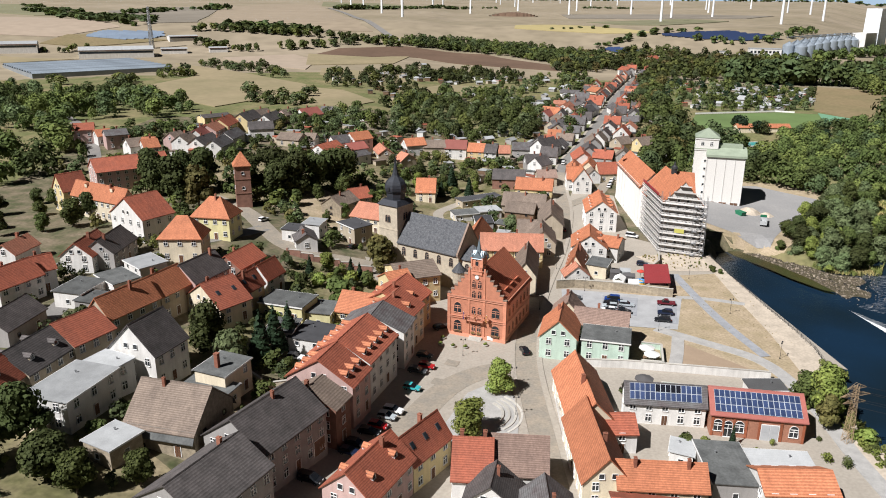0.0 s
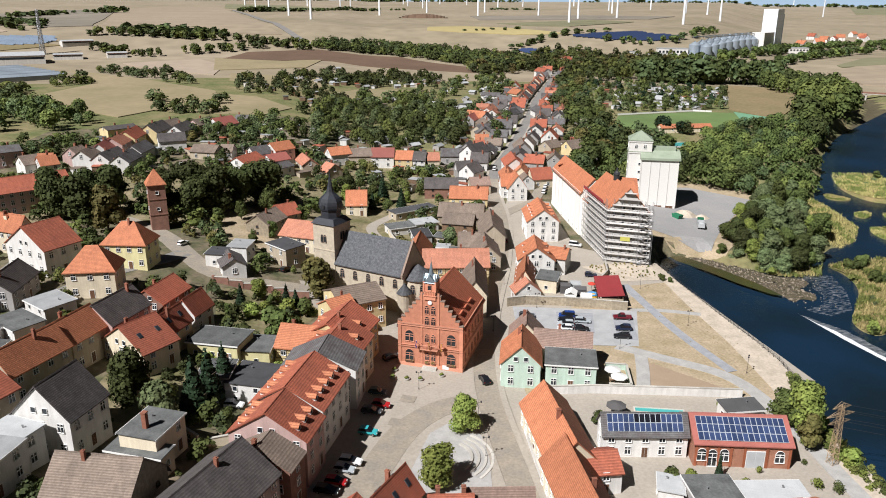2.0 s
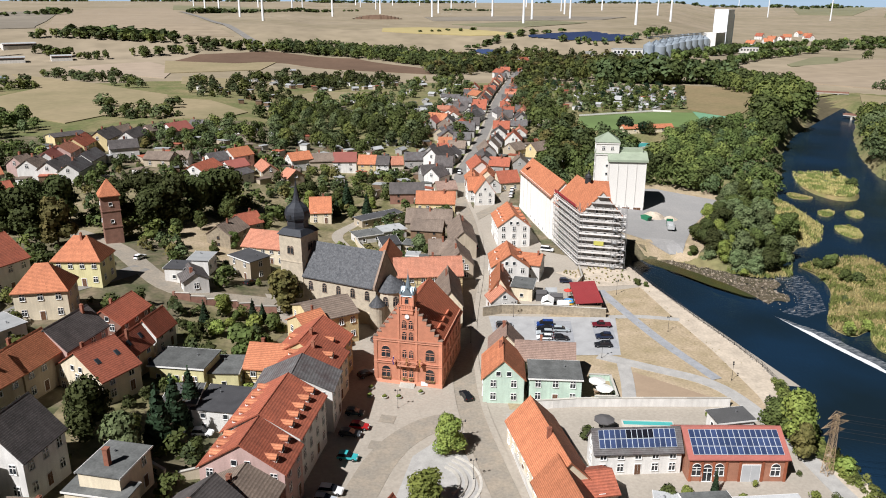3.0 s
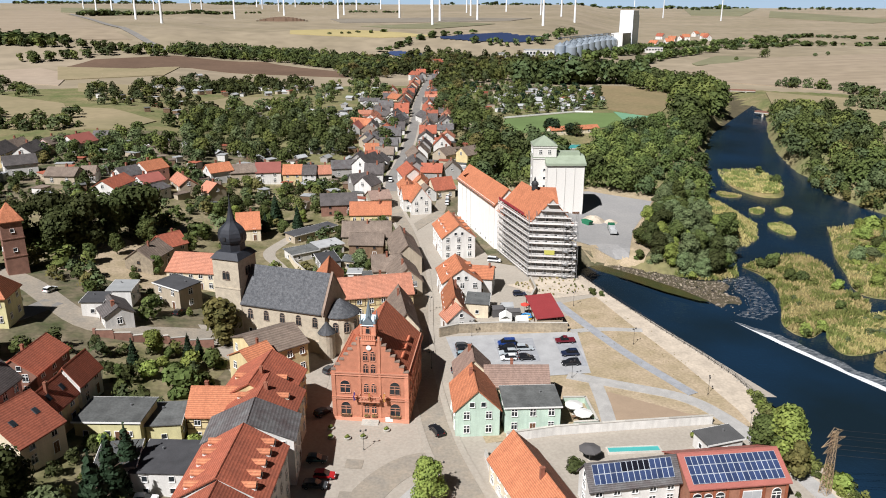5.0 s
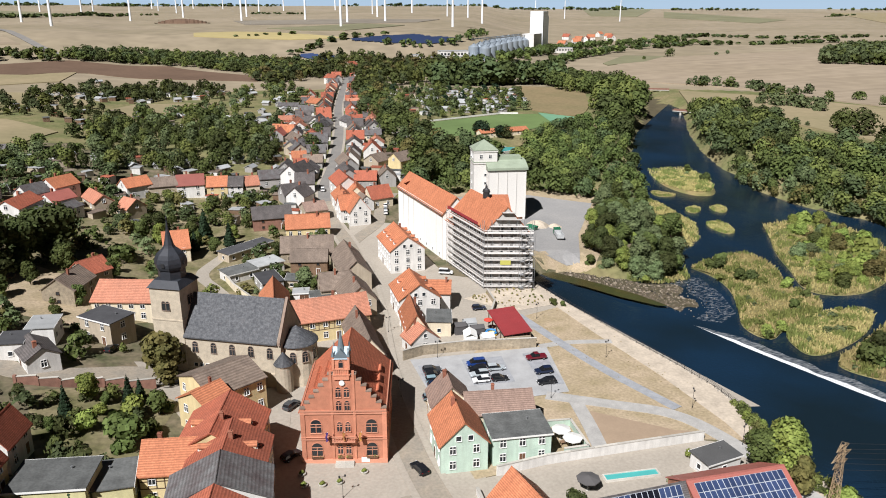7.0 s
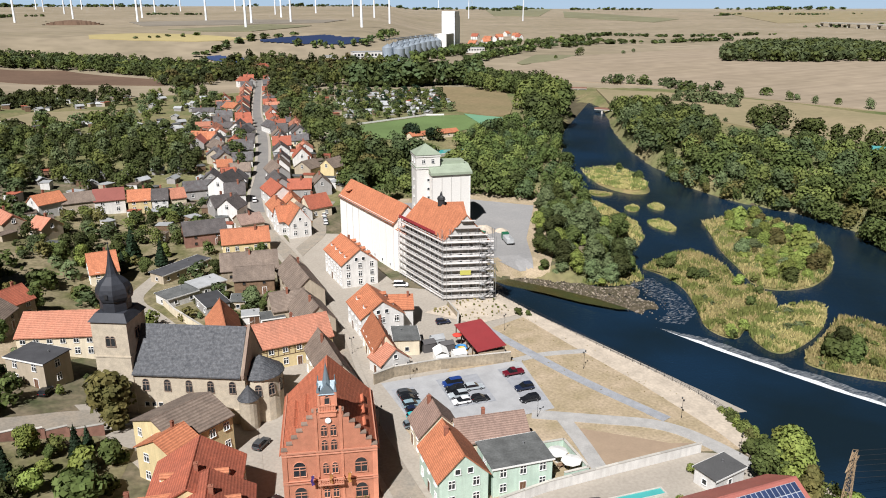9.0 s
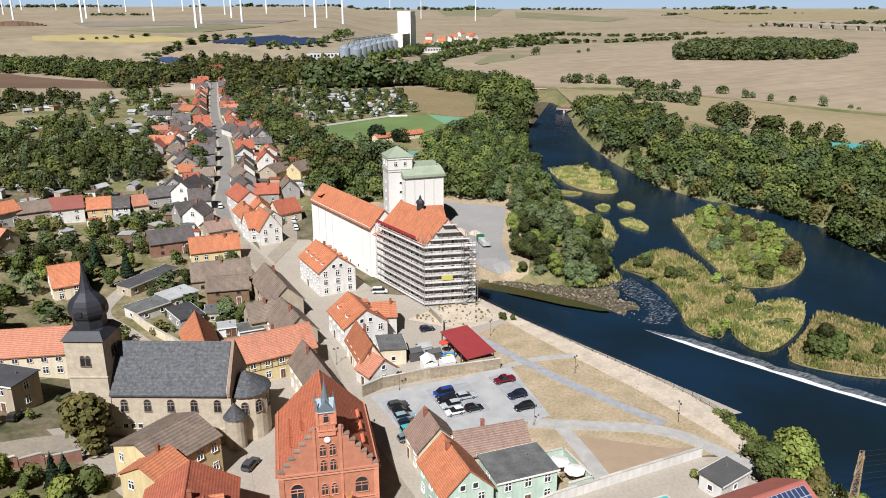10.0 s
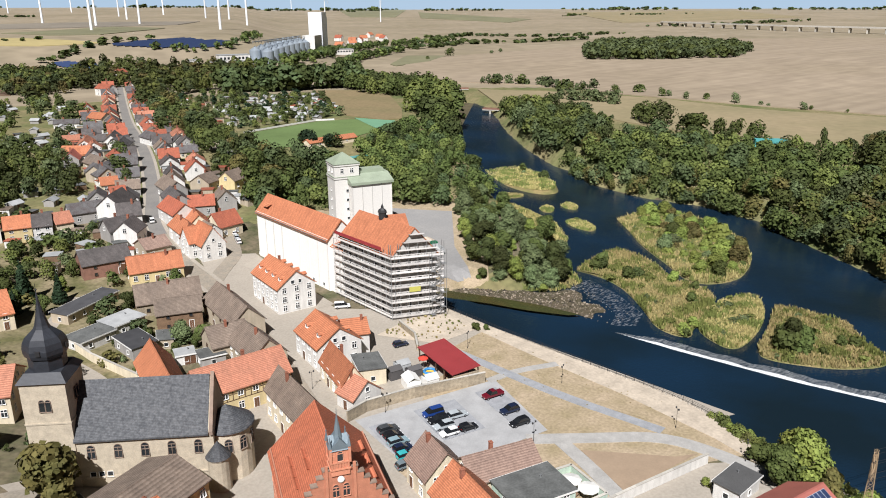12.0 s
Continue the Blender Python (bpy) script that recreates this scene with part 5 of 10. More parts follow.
# ---- town hall ----
def town_hall():
    e = thing("town_hall", "orange-red brick town hall with a stepped gable and a small spire", "town hall", 4.35, 174.2, 0.0, -21.5)
    W, D, ZE, ZR = 15.4, 20.0, 10.6, 18.2
    bm = bmesh.new()
    prism(bm, [(-W / 2, -2), (W / 2, -2), (W / 2, ZE), (0, ZR - 0.3), (-W / 2, ZE)], 0.5, D, 0, "y")
    part("wall", bm, W_HALL, e)
    # stepped front gable, 0.5 thick, with coping stones on every step
    bm = bmesh.new()
    n = 7
    pts = [(-W / 2, -2), (W / 2, -2)]
    step_w, step_h = (W / 2 - 1.6) / n, (ZR + 0.9 - ZE - 0.6) / n
    right = []
    for i in range(n):
        z = ZE + 0.6 + i * step_h
        x = W / 2 - i * step_w
        right += [(x, z), (x - step_w, z)]
        for x0, x1 in ((x - step_w - 0.08, x + 0.1), (-x - 0.1, -x + step_w + 0.08)):
            cop = bmesh.new()
            box(cop, x0, x1, -0.3, 0.6, z, z + 0.22)
            part("coping_stone", cop, STEP_STONE, e)
    pts += right + [(-x, z) for x, z in right[::-1]]
    prism(bm, pts, -0.2, 0.55, 0, "y")
    # corner pilasters, centre bay and string courses
    part("stepped_gable", bm, W_HALL, e)
    for x, r, zt in ((-W / 2 + 0.35, 0.4, ZE + 0.5), (W / 2 - 0.35, 0.4, ZE + 0.5), (-2.0, 0.22, ZR + 0.6), (2.0, 0.22, ZR + 0.6)):
        bm = bmesh.new()
        box(bm, x - r, x + r, -0.36, -0.2, -1, zt)
        part("pilaster", bm, W_HALL, e)
    for z, t in ((0.0, 0.9), (4.9, 0.18), (5.4, 0.12), (ZE - 0.4, 0.2), (ZE, 0.3)):
        for x0, x1, y0, y1 in ((-W / 2 - 0.08, W / 2 + 0.08, -0.42, -0.19), (-W / 2 - 0.1, -W / 2 + 0.1, -0.19, D), (W / 2 - 0.1, W / 2 + 0.1, -0.19, D)):
            bm = bmesh.new()
            box(bm, x0, x1, y0, y1, z, z + t)
            part("string_course", bm, W_HALLTRIM, e)
    # roof
    bm = gable_roof(D - 0.6, W, ZE, ZR, 0.25, 0.5, 0.15)
    part("roof", bm, ROOF_RED_BRIGHT, e, at=pose(0, D / 2 + 0.35, 0, 0, 0, 90))
    bm = bmesh.new()
    for i in range(22):
        prism(bm, [(-0.18, ZR - 0.1), (0, ZR + 0.1), (0.18, ZR - 0.1)], 0.7 + i * 0.88, 0.7 + i * 0.88 + 0.86, 0, "y")
    part("ridge_tiles", bm, ROOF_RED_BRIGHT, e)
    # eyebrow dormers, three on one slope and two on the other
    for s, rows in ((-1, ((5.5, 0.25), (8.5, 0.25), (11.5, 0.25), (7.0, 0.5), (10, 0.5))), (1, ((5, 0.2), (9, 0.2), (13, 0.2)))):
        for yy, u in rows:
            bm = bmesh.new()
            prism(bm, [(-1.5, 0.0), (0, 0.75), (0.12, 0.62), (-1.5, -0.1)], -1.3, 1.3, 0, "x")
            part("eyebrow_dormer", bm, ROOF_RED_BRIGHT, e, at=pose(s * W / 2 * (1 - u), yy, ZE + (ZR - ZE) * u + 0.05, 0, 0, 90 if s < 0 else -90))
    # turret on the gable
    t = bmesh.new()
    zt = ZR + 0.4
    box(t, -1.35, 1.35, -0.5, 2.0, zt - 1.5, zt + 2.6)
    for i in range(7):
        box(t, -1.3 + i * 0.39, -1.08 + i * 0.39, -0.62, -0.5, zt - 0.4, zt + 0.5)
    box(t, -1.5, 1.5, -0.66, 2.1, zt + 0.5, zt + 0.7)
    box(t, -1.5, 1.5, -0.66, 2.1, zt - 0.6, zt - 0.4)
    for s in (-1, 1):
        for yy in (-0.5, 2.0):
            box(t, s * 1.35 - 0.2, s * 1.35 + 0.2, yy - 0.2, yy + 0.2, zt + 0.5, zt + 3.0)
    turret = part("turret", t, W_HALL, e)
    sp = bmesh.new()
    for s in (0, 90):
        m = pose(0, 0.75, 0, 0, 0, s)
        lo = [(-1.5, zt + 2.6), (1.5, zt + 2.6), (0, zt + 4.4)]
        f = [sp.verts.new(m @ Vector((a, -1.4, z))) for a, z in lo], [sp.verts.new(m @ Vector((a, 1.4, z))) for a, z in lo]
        sp.faces.new(f[0]); sp.faces.new(f[1][::-1])
        for i in range(3):
            sp.faces.new((f[0][i], f[1][i], f[1][(i + 1) % 3], f[0][(i + 1) % 3]))
    bmesh.ops.recalc_face_normals(sp, faces=sp.faces[:])
    lathe(sp, [(0.95, zt + 3.2), (0.55, zt + 4.6), (0.06, zt + 7.4), (0.03, zt + 8.4)], 8, 0, 0.75)
    part("spire", sp, LEAD, turret, "blue-grey lead spire")
    for s in (-1, 1):
        for yy in (-0.5, 2.0):
            bm = bmesh.new()
            lathe(bm, [(0.3, zt + 3.0), (0.06, zt + 4.3), (0.12, zt + 4.4), (0.02, zt + 4.8)], 6, s * 1.35, yy)
            part("pinnacle", bm, LEAD, turret)
    # windows of the front
    arch = window_mesh(0.85, 1.5, 1, True, W_HALLTRIM)
    wide = window_mesh(1.9, 1.7, 1, True, W_HALLTRIM)
    small = window_mesh(0.7, 1.1, 0, True, W_HALLTRIM)
    for x in (-5.0, 5.0):
        share("window", wide, e, pose(x, -0.21, 1.6, 0, 0, 180))
        share("window", wide, e, pose(x, -0.21, 6.4, 0, 0, 180))
    for x in (-0.75, 0.75):
        share("window", arch, e, pose(x, -0.21, 2.0, 0, 0, 180))
        share("window", arch, e, pose(x, -0.21, 6.6, 0, 0, 180))
        share("window", arch, e, pose(x, -0.21, 10.9, 0, 0, 180))
        share("window", arch, e, pose(x, -0.21, 13.6, 0, 0, 180))
    share("window", small, e, pose(0, -0.51, zt + 0.9, 0, 0, 180))
    for s in (-1, 1):
        for f in (1.8, 6.5):
            for i in range(6):
                share("window", arch, e, pose(s * (W / 2 + 0.01), 2.4 + i * 3.05, f, 0, 0, -90 if s > 0 else 90))
    for x in (-4.5, -1.5, 1.5, 4.5):
        for f in (1.8, 6.5):
            share("window", arch, e, pose(x, D + 0.01, f))
    # clock dial
    bm = bmesh.new()
    lathe(bm, [(0.5, 0), (0.5, 0.12), (0.42, 0.14)], 20)
    dial = part("clock_dial", bm, FRAME, e, "small white clock dial", at=pose(0, -0.34, 16.4, 90))
    # balcony with flower boxes
    bm = bmesh.new()
    box(bm, -2.1, 2.1, -1.5, -0.3, 5.0, 5.25)
    for x in (-1.6, 1.6):
        prism(bm, [(-1.2, 5.0), (-0.3, 5.0), (-0.3, 3.9)], x - 0.15, x + 0.15)
    for i in range(15):
        box(bm, -2.05 + i * 0.285, -1.97 + i * 0.285, -1.48, -1.38, 5.25, 6.1)
    box(bm, -2.12, 2.12, -1.52, -1.36, 6.1, 6.25)
    for s in (-1, 1):
        box(bm, s * 2.05 - 0.06, s * 2.05 + 0.06, -1.45, -0.3, 6.1, 6.25)
    part("balcony", bm, W_HALLTRIM, e)
    for x, w in ((-5, 2.0), (5, 2.0), (-0.75, 1.0), (0.75, 1.0)):
        bm = bmesh.new()
        box(bm, x - w / 2, x + w / 2, -0.62, -0.3, 1.15, 1.4, 0)
        r = random.Random(int(x * 10))
        for _ in range(40):
            p = Vector((x + r.uniform(-w / 2, w / 2), -0.46 + r.uniform(-0.2, 0.2), 1.42 + r.uniform(0, 0.35)))
            q = [bm.verts.new(p + Vector((r.uniform(-.14, .14), r.uniform(-.14, .14), r.uniform(-.14, .14)))) for _ in range(3)]
            bm.faces.new(q).material_index = 1
        part("flower_box", bm, [FRAME_BROWN, LEAF_LIGHT], e)
    # flag poles with hanging flags
    for x, m in ((-3.0, FLAG_PURPLE), (0.0, FLAG_OCHRE), (3.0, FLAG_OCHRE)):
        bm = bmesh.new()
        bar(bm, (x, -0.2, 5.9), (x + 0.3, -2.1, 7.6), 0.05, 6)
        pole = part("flag_pole", bm, FRAME, e)
        bm = bmesh.new()
        grid = [[bm.verts.new((x + 0.25 + 0.1 * math.sin(i * 1.3) - 0.1 * j, -1.9 + 0.16 * j + 0.08 * math.sin(i + j), 7.4 - 0.26 * i - 0.12 * j)) for j in range(6)] for i in range(8)]
        for a, b in zip(grid, grid[1:]):
            for j in range(5):
                bm.faces.new((a[j], a[j + 1], b[j + 1], b[j]))
        part("flag", bm, m, pole)
    # front steps and notice board
    bm = bmesh.new()
    for i in range(4):
        box(bm, -1.7, 1.7, -1.9 + 0.35 * i, -0.3, -1 + 0.0, 0.1 + 0.17 * i)
    part("step", bm, CONCRETE, e)
    bm = bmesh.new()
    box(bm, 3.0, 4.5, -0.5, -0.42, 0.3, 1.3)
    part("notice_board", bm, FRAME, e, "white notice board")


ROOF_RED_BRIGHT = roof_mat("bright_red_roof_tiles", (0.70, 0.21, 0.105), (0.52, 0.165, 0.09), 0.22)
FLAG_PURPLE = mat("dark_purple_cloth", (0.06, 0.03, 0.16), 0.9, 0.1, bump=0)
FLAG_OCHRE = mat("ochre_cloth", (0.42, 0.20, 0.05), 0.9, 0.2, bump=0)
town_hall()


# ---- church ----
def church():
    base = 4.5
    e = thing("church", "medieval sandstone church with a slate roof and an onion-domed tower", "church", -9.8, 213.0, base, -34.7)
    L, W, ZE, ZR = 22.8, 11.0, 6.9, 14.6
    # local x along the nave to the east end, local y to the north; the origin on the south wall's middle
    bm = bmesh.new()
    prism(bm, [(0, -5), (W, -5), (W, ZE - 0.1), (W / 2, ZR - 0.45), (0, ZE - 0.1)], -L / 2, L / 2)
    part("nave_wall", bm, W_CHURCH, e)
    bm = gable_roof(L - 0.9, W, ZE, ZR, 0.28, 0.5, 0.0, 0.0)
    part("nave_roof", bm, SLATE, e, "mottled grey slate roof", at=pose(-0.3, W / 2, 0))
    bm = bmesh.new()
    for s in (-1, 1):
        k = (ZR - ZE) / (W / 2)
        prism(bm, [(W / 2, ZR + 0.45), (W / 2, ZR - 0.35), (W / 2 + s * (W / 2 + 0.5), ZE - 0.5 * k - 0.2), (W / 2 + s * (W / 2 + 0.5), ZE - 0.5 * k + 0.45)], L / 2 - 0.55, L / 2 + 0.05)
    part("gable_coping", bm, STEP_STONE, e)
    bm = bmesh.new()
    box(bm, -L / 2, L / 2, -0.12, 0.0, ZE - 0.55, ZE - 0.25)
    box(bm, -L / 2, L / 2, W, W + 0.12, ZE - 0.55, ZE - 0.25)
    box(bm, -L / 2, L / 2 + 0.1, -0.15, 0.0, -1.2, -0.9)
    part("cornice", bm, W_CHURCH, e)
    tall = window_mesh(1.15, 1.9, 1, True, STEP_STONE)
    for i in range(5):
        share("window", tall, e, pose(-L / 2 + 2.6 + i * 4.4, -0.01, 2.6, 0, 0, 180))
        share("window", tall, e, pose(-L / 2 + 2.6 + i * 4.4, W + 0.01, 2.6))
    for i in range(3):
        share("window", WIN_SMALL, e, pose(-L / 2 + 2.4 + i * 1.4, -0.01, -1.0, 0, 0, 180))
    # apse
    bm = bmesh.new()
    lathe(bm, [(4.3, -5), (4.3, 4.6), (4.5, 4.7), (4.5, 5.1)], 20, L / 2 + 1.4, W / 2)
    part("apse_wall", bm, W_CHURCH, e)
    bm = bmesh.new()
    lathe(bm, [(4.8, 5.0), (4.7, 5.25), (0.3, 8.3), (0.05, 8.5)], 20, L / 2 + 1.4, W / 2)
    part("apse_roof", bm, SLATE, e)
    for a in (-80, -45, -10, 25, 60):
        share("window", tall, e, pose(L / 2 + 1.4 + 4.3 * math.cos(radians(a)), W / 2 + 4.3 * math.sin(radians(a)), 1.4, 0, 0, a - 90))
    # stair turret at the corner
    bm = bmesh.new()
    lathe(bm, [(1.9, -6), (1.9, 1.6), (2.05, 1.7), (2.05, 2.0)], 16, L / 2 + 0.6, -0.4)
    part("stair_turret", bm, W_CHURCH, e)
    bm = bmesh.new()
    lathe(bm, [(2.2, 1.95), (0.15, 4.6), (0.03, 4.7)], 16, L / 2 + 0.6, -0.4)
    part("turret_roof", bm, SLATE, e)
    # tower
    T = 6.9
    x0, x1, y0, y1 = -L / 2 - T, -L / 2 + 0.3, -0.2, T + 0.6
    bm = bmesh.new()
    box(bm, x0, x1, y0, y1, -5, 17.2)
    box(bm, x0 - 0.12, x1 + 0.12, y0 - 0.12, y1 + 0.12, 9.6, 9.9)
    part("tower_wall", bm, W_CHURCH, e)
    pair = window_mesh(0.75, 1.7, 0, True, STEP_STONE)
    cx, cy = (x0 + x1) / 2, (y0 + y1) / 2
    for dx in (-0.5, 0.5):
        share("belfry_window", pair, e, pose(cx + dx, y0 - 0.01, 12.0, 0, 0, 180))
        share("belfry_window", pair, e, pose(cx + dx, y1 + 0.01, 12.0))
        share("belfry_window", pair, e, pose(x1 + 0.01, cy + dx, 12.6, 0, 0, -90))
        share("belfry_window", pair, e, pose(x0 - 0.01, cy + dx, 12.0, 0, 0, 90))
    bm = bmesh.new()
    hw, hd = (x1 - x0) / 2 + 0.4, (y1 - y0) / 2 + 0.4
    lo = [bm.verts.new((cx + a * hw, cy + b * hd, 17.1)) for a, b in ((-1, -1), (1, -1), (1, 1), (-1, 1))]
    hi = [bm.verts.new((cx + a * 2.9, cy + b * 2.9, 18.6)) for a, b in ((-1, -1), (1, -1), (1, 1), (-1, 1))]
    for i in range(4):
        bm.faces.new((lo[i], lo[(i + 1) % 4], hi[(i + 1) % 4], hi[i]))
    bm.faces.new(hi)
    bm.faces.new(lo[::-1])
    lathe(bm, [(2.95, 18.2), (2.95, 20.6), (3.25, 20.8), (3.45, 21.4), (3.5, 22.2), (3.3, 23.2), (2.8, 24.1), (1.9, 24.9), (1.35, 25.4), (1.1, 25.9), (0.7, 27.5), (0.32, 29.4), (0.06, 31.6)], 8, cx, cy, 22.5)
    dome = part("dome", bm, SLATE_DOME, e, "blue-black slated onion dome with a needle spire")
    for a in (-90, 0, 90, 180):
        bm = bmesh.new()
        box(bm, -0.35, 0.35, 0, 0.12, 0, 0.9)
        part("dome_hatch", bm, IRON, dome, at=pose(cx + 3.3 * math.cos(radians(a)), cy + 3.3 * math.sin(radians(a)), 21.6, 0, 0, a - 90))
    bm = bmesh.new()
    bar(bm, (cx, cy, 31.4), (cx, cy, 33.0), 0.04, 6)
    lathe(bm, [(0.02, 31.7), (0.22, 31.95), (0.02, 32.2)], 8, cx, cy)
    part("weather_vane", bm, IRON, dome)


church()


# ---- brick tower on the hill ----
def brick_tower():
    e = thing("brick_tower", "square red brick tower with a pyramid roof", "tower", -76.8, 259.0, None, 20)
    bm = bmesh.new()
    box(bm, -2.6, 2.6, -2.6, 2.6, -2, 15.5)
    for z in (5, 10, 15):
        box(bm, -2.75, 2.75, -2.75, 2.75, z, z + 0.3)
    part("shaft", bm, W_BRICKDULL, e)
    part("roof", hip_roof(5.2, 5.2, 15.6, 19.6), ROOF_ORANGE, e)
    for a in range(4):
        for z in (6.5, 11.8):
            share("window", WIN_SMALL, e, pose(2.61 * math.cos(a * math.pi / 2), 2.61 * math.sin(a * math.pi / 2), z, 0, 0, a * 90 - 90))
    bm = bmesh.new()
    for z in (19.5,):
        bar(bm, (0, 0, z), (0, 0, z + 3), 0.05)
    for i in range(4):
        bar(bm, (-1.2, -1.2 + i * 0.8, 20.4), (1.2, -1.2 + i * 0.8, 20.4), 0.05)
    part("antenna", bm, IRON, e)


brick_tower()


# ---- mill by the river ----
def lean_plan(e, k):
    """Skews the plan of a building whose front does not stand square to its long side."""
    lean = Matrix(((1, k, 0, 0), (0, 1, 0, 0), (0, 0, 1, 0), (0, 0, 0, 1)))
    for o in e.children_recursive:
        if o.parent is not e:
            o.data.transform(lean)
        elif o.name.startswith("window"):
            x, y, z = o.matrix_basis.translation
            front = abs(x) > 0.49 * abs(o.matrix_basis.translation.x) and abs(abs(o.matrix_basis.to_euler().z) - math.pi / 2) < 0.1
            o.matrix_basis = Matrix.Translation((x + k * y, y, z)) @ Matrix.Rotation(-math.atan(k) if front else 0.0, 4, "Z") @ Matrix.Translation((-x, -y, -z)) @ o.matrix_basis
        else:
            m = o.matrix_basis.copy()
            o.data.transform(m.inverted() @ lean @ m)


def mill():
    e = thing("mill", "tall mill building under an orange roof with a little cupola", "mill", 73.0, 255.2, -1.0, -89.0)
    L, W, ZE, ZR = 24.0, 10.6, 19.2, 26.0
    bm = wall_body(L, W, ZE, ZR, True, 7)
    part("wall", bm, SILO_WHITE, e)
    part("roof", gable_roof(L, W, ZE, ZR, 0.3, 0.5, 0.25), ROOF_ORANGE, e)
    # cross roof towards the river
    part("cross_roof", gable_roof(W / 2 + 1.0, 7.0, ZE + 0.4, ZR + 0.3, 0.3, 0.2, 0.2), ROOF_ORANGE, e, at=pose(-2.5, W / 4 + 0.4, 0, 0, 0, 90))
    bm = bmesh.new()
    prism(bm, [(-5.9, ZE - 1), (0.9, ZE - 1), (0.9, ZE + 0.3), (-2.5, ZR - 0.2), (-5.9, ZE + 0.3)], W / 2 - 0.3, W / 2 + 0.3, 0, "y")
    part("cross_gable", bm, SILO_WHITE, e)
    bm = bmesh.new()
    lathe(bm, [(0.9, ZR - 0.6), (0.9, ZR + 1.2), (1.1, ZR + 1.3), (0.9, ZR + 2.0), (0.35, ZR + 2.5), (0.3, ZR + 3.0), (0.03, ZR + 3.8)], 8, -1.5, 0)
    part("cupola", bm, IRON, e, "dark little cupola")
    for s in (-1, 1):
        for f in range(7):
            for i in range(8):
                share("window", WIN_SMALL, e, pose(-L / 2 + 1.6 + i * 2.95, s * (W / 2 + 0.01), 2.0 + f * 2.4, 0, 0, 0 if s > 0 else 180))
        for f in range(8):
            for i in range(4):
                if f < 7 or i in (1, 2):
                    share("window", WIN_SMALL, e, pose(s * (L / 2 + 0.01), -W / 2 + 1.3 + i * 2.65, 2.0 + f * 2.4, 0, 0, -90 if s > 0 else 90))
    # scaffold round it
    s = thing("scaffold", "steel scaffold with plank decks wrapped round the mill", "scaffold", 73.0, 255.2, -1.0, -89.0)
    A, B = L / 2 + 1.25, W / 2 + 1.25
    nlev = 9
    for lev in range(nlev):
        z = 1.6 + lev * 2.05
        for side in range(3):
            bm, tb = bmesh.new(), bmesh.new()
            if side == 0:
                box(bm, -A, A, -B, -B + 0.95, z, z + 0.12); box(tb, -A, A, -B - 0.04, -B, z + 0.1, z + 0.62); box(tb, -A, A, -B - 0.03, -B + 0.03, z + 1.0, z + 1.12)
            elif side == 1:
                box(bm, A - 0.95, A, -B, B, z + 0.002, z + 0.122); box(tb, A, A + 0.04, -B, B, z + 0.1, z + 0.62); box(tb, A - 0.03, A + 0.03, -B, B, z + 1.0, z + 1.12)
            else:
                box(bm, -A, A, B - 0.95, B, z, z + 0.12); box(tb, -A, A, B, B + 0.04, z + 0.1, z + 0.62); box(tb, -A, A, B - 0.03, B + 0.03, z + 1.0, z + 1.12)
            d = part("deck", bm, PLANK, s)
            part("guard_rail", tb, LIT_WALL_BOARDS, d)
    top = 1.6 + nlev * 2.05
    def posts(x0, y0, x1, y1, n, h):
        for i in range(n + 1):
            u = i / n
            bm = bmesh.new()
            bar(bm, (x0 + (x1 - x0) * u, y0 + (y1 - y0) * u, -5), (x0 + (x1 - x0) * u, y0 + (y1 - y0) * u, h), 0.06, 4)
            part("post", bm, STEEL, s)
    for off in (0.03, 0.92):
        posts(-A, -B + off, A, -B + off, 11, top)
        posts(A - off, -B, A - off, B, 6, top + 2)
        posts(-A, B - off, A, B - off, 8, top)
    # extra decks up the gable
    for k in range(3):
        z = top + k * 2.05
        hwid = (W / 2) * (1 - (z + 1 - ZE) / (ZR - ZE)) + 1.0
        if hwid > 1:
            bm, tb = bmesh.new(), bmesh.new()
            box(bm, A - 0.95, A, -hwid, hwid, z, z + 0.12)
            box(tb, A, A + 0.04, -hwid, hwid, z + 0.1, z + 0.45)
            d = part("deck", bm, PLANK, s)
            part("guard_rail", tb, LIT_WALL_BOARDS, d)
    # stair bay at the river corner
    bm = bmesh.new()
    for lev in range(nlev):
        z = 1.6 + lev * 2.05
        ya, yb = (B - 3.2, B - 0.6) if lev % 2 else (B - 0.6, B - 3.2)
        for k in range(2):
            bar(bm, (A + 0.3 + k * 0.6, ya, z - 2.05), (A + 0.3 + k * 0.6, yb, z), 0.07)
        box(bm, A + 0.1, A + 1.2, yb - 0.5, yb + 0.5, z, z + 0.1)
    for yy in (B - 3.8, B - 0.1):
        for k in (0.15, 1.15):
            bar(bm, (A + k, yy, -5), (A + k, yy, top), 0.05)
    part("stair_tower", bm, STEEL, s)
    # loading chute and red boards along the eave
    bm = bmesh.new()
    box(bm, -A + 1, A - 4, -B - 0.1, -B - 0.04, top - 0.4, top + 0.5)
    part("warning_board", bm, mat("red_boards", (0.45, 0.05, 0.06), 0.7, 0.3), s, "red edge boards")
    bm = bmesh.new()
    box(bm, A + 0.05, A + 0.1, -2.2, 0.6, 8.6, 10.0)
    part("banner", bm, mat("yellow_banner", (0.62, 0.58, 0.12), 0.8, 0.1), s, "yellow banner")
    lean_plan(e, 0.46)
    lean_plan(s, 0.46)


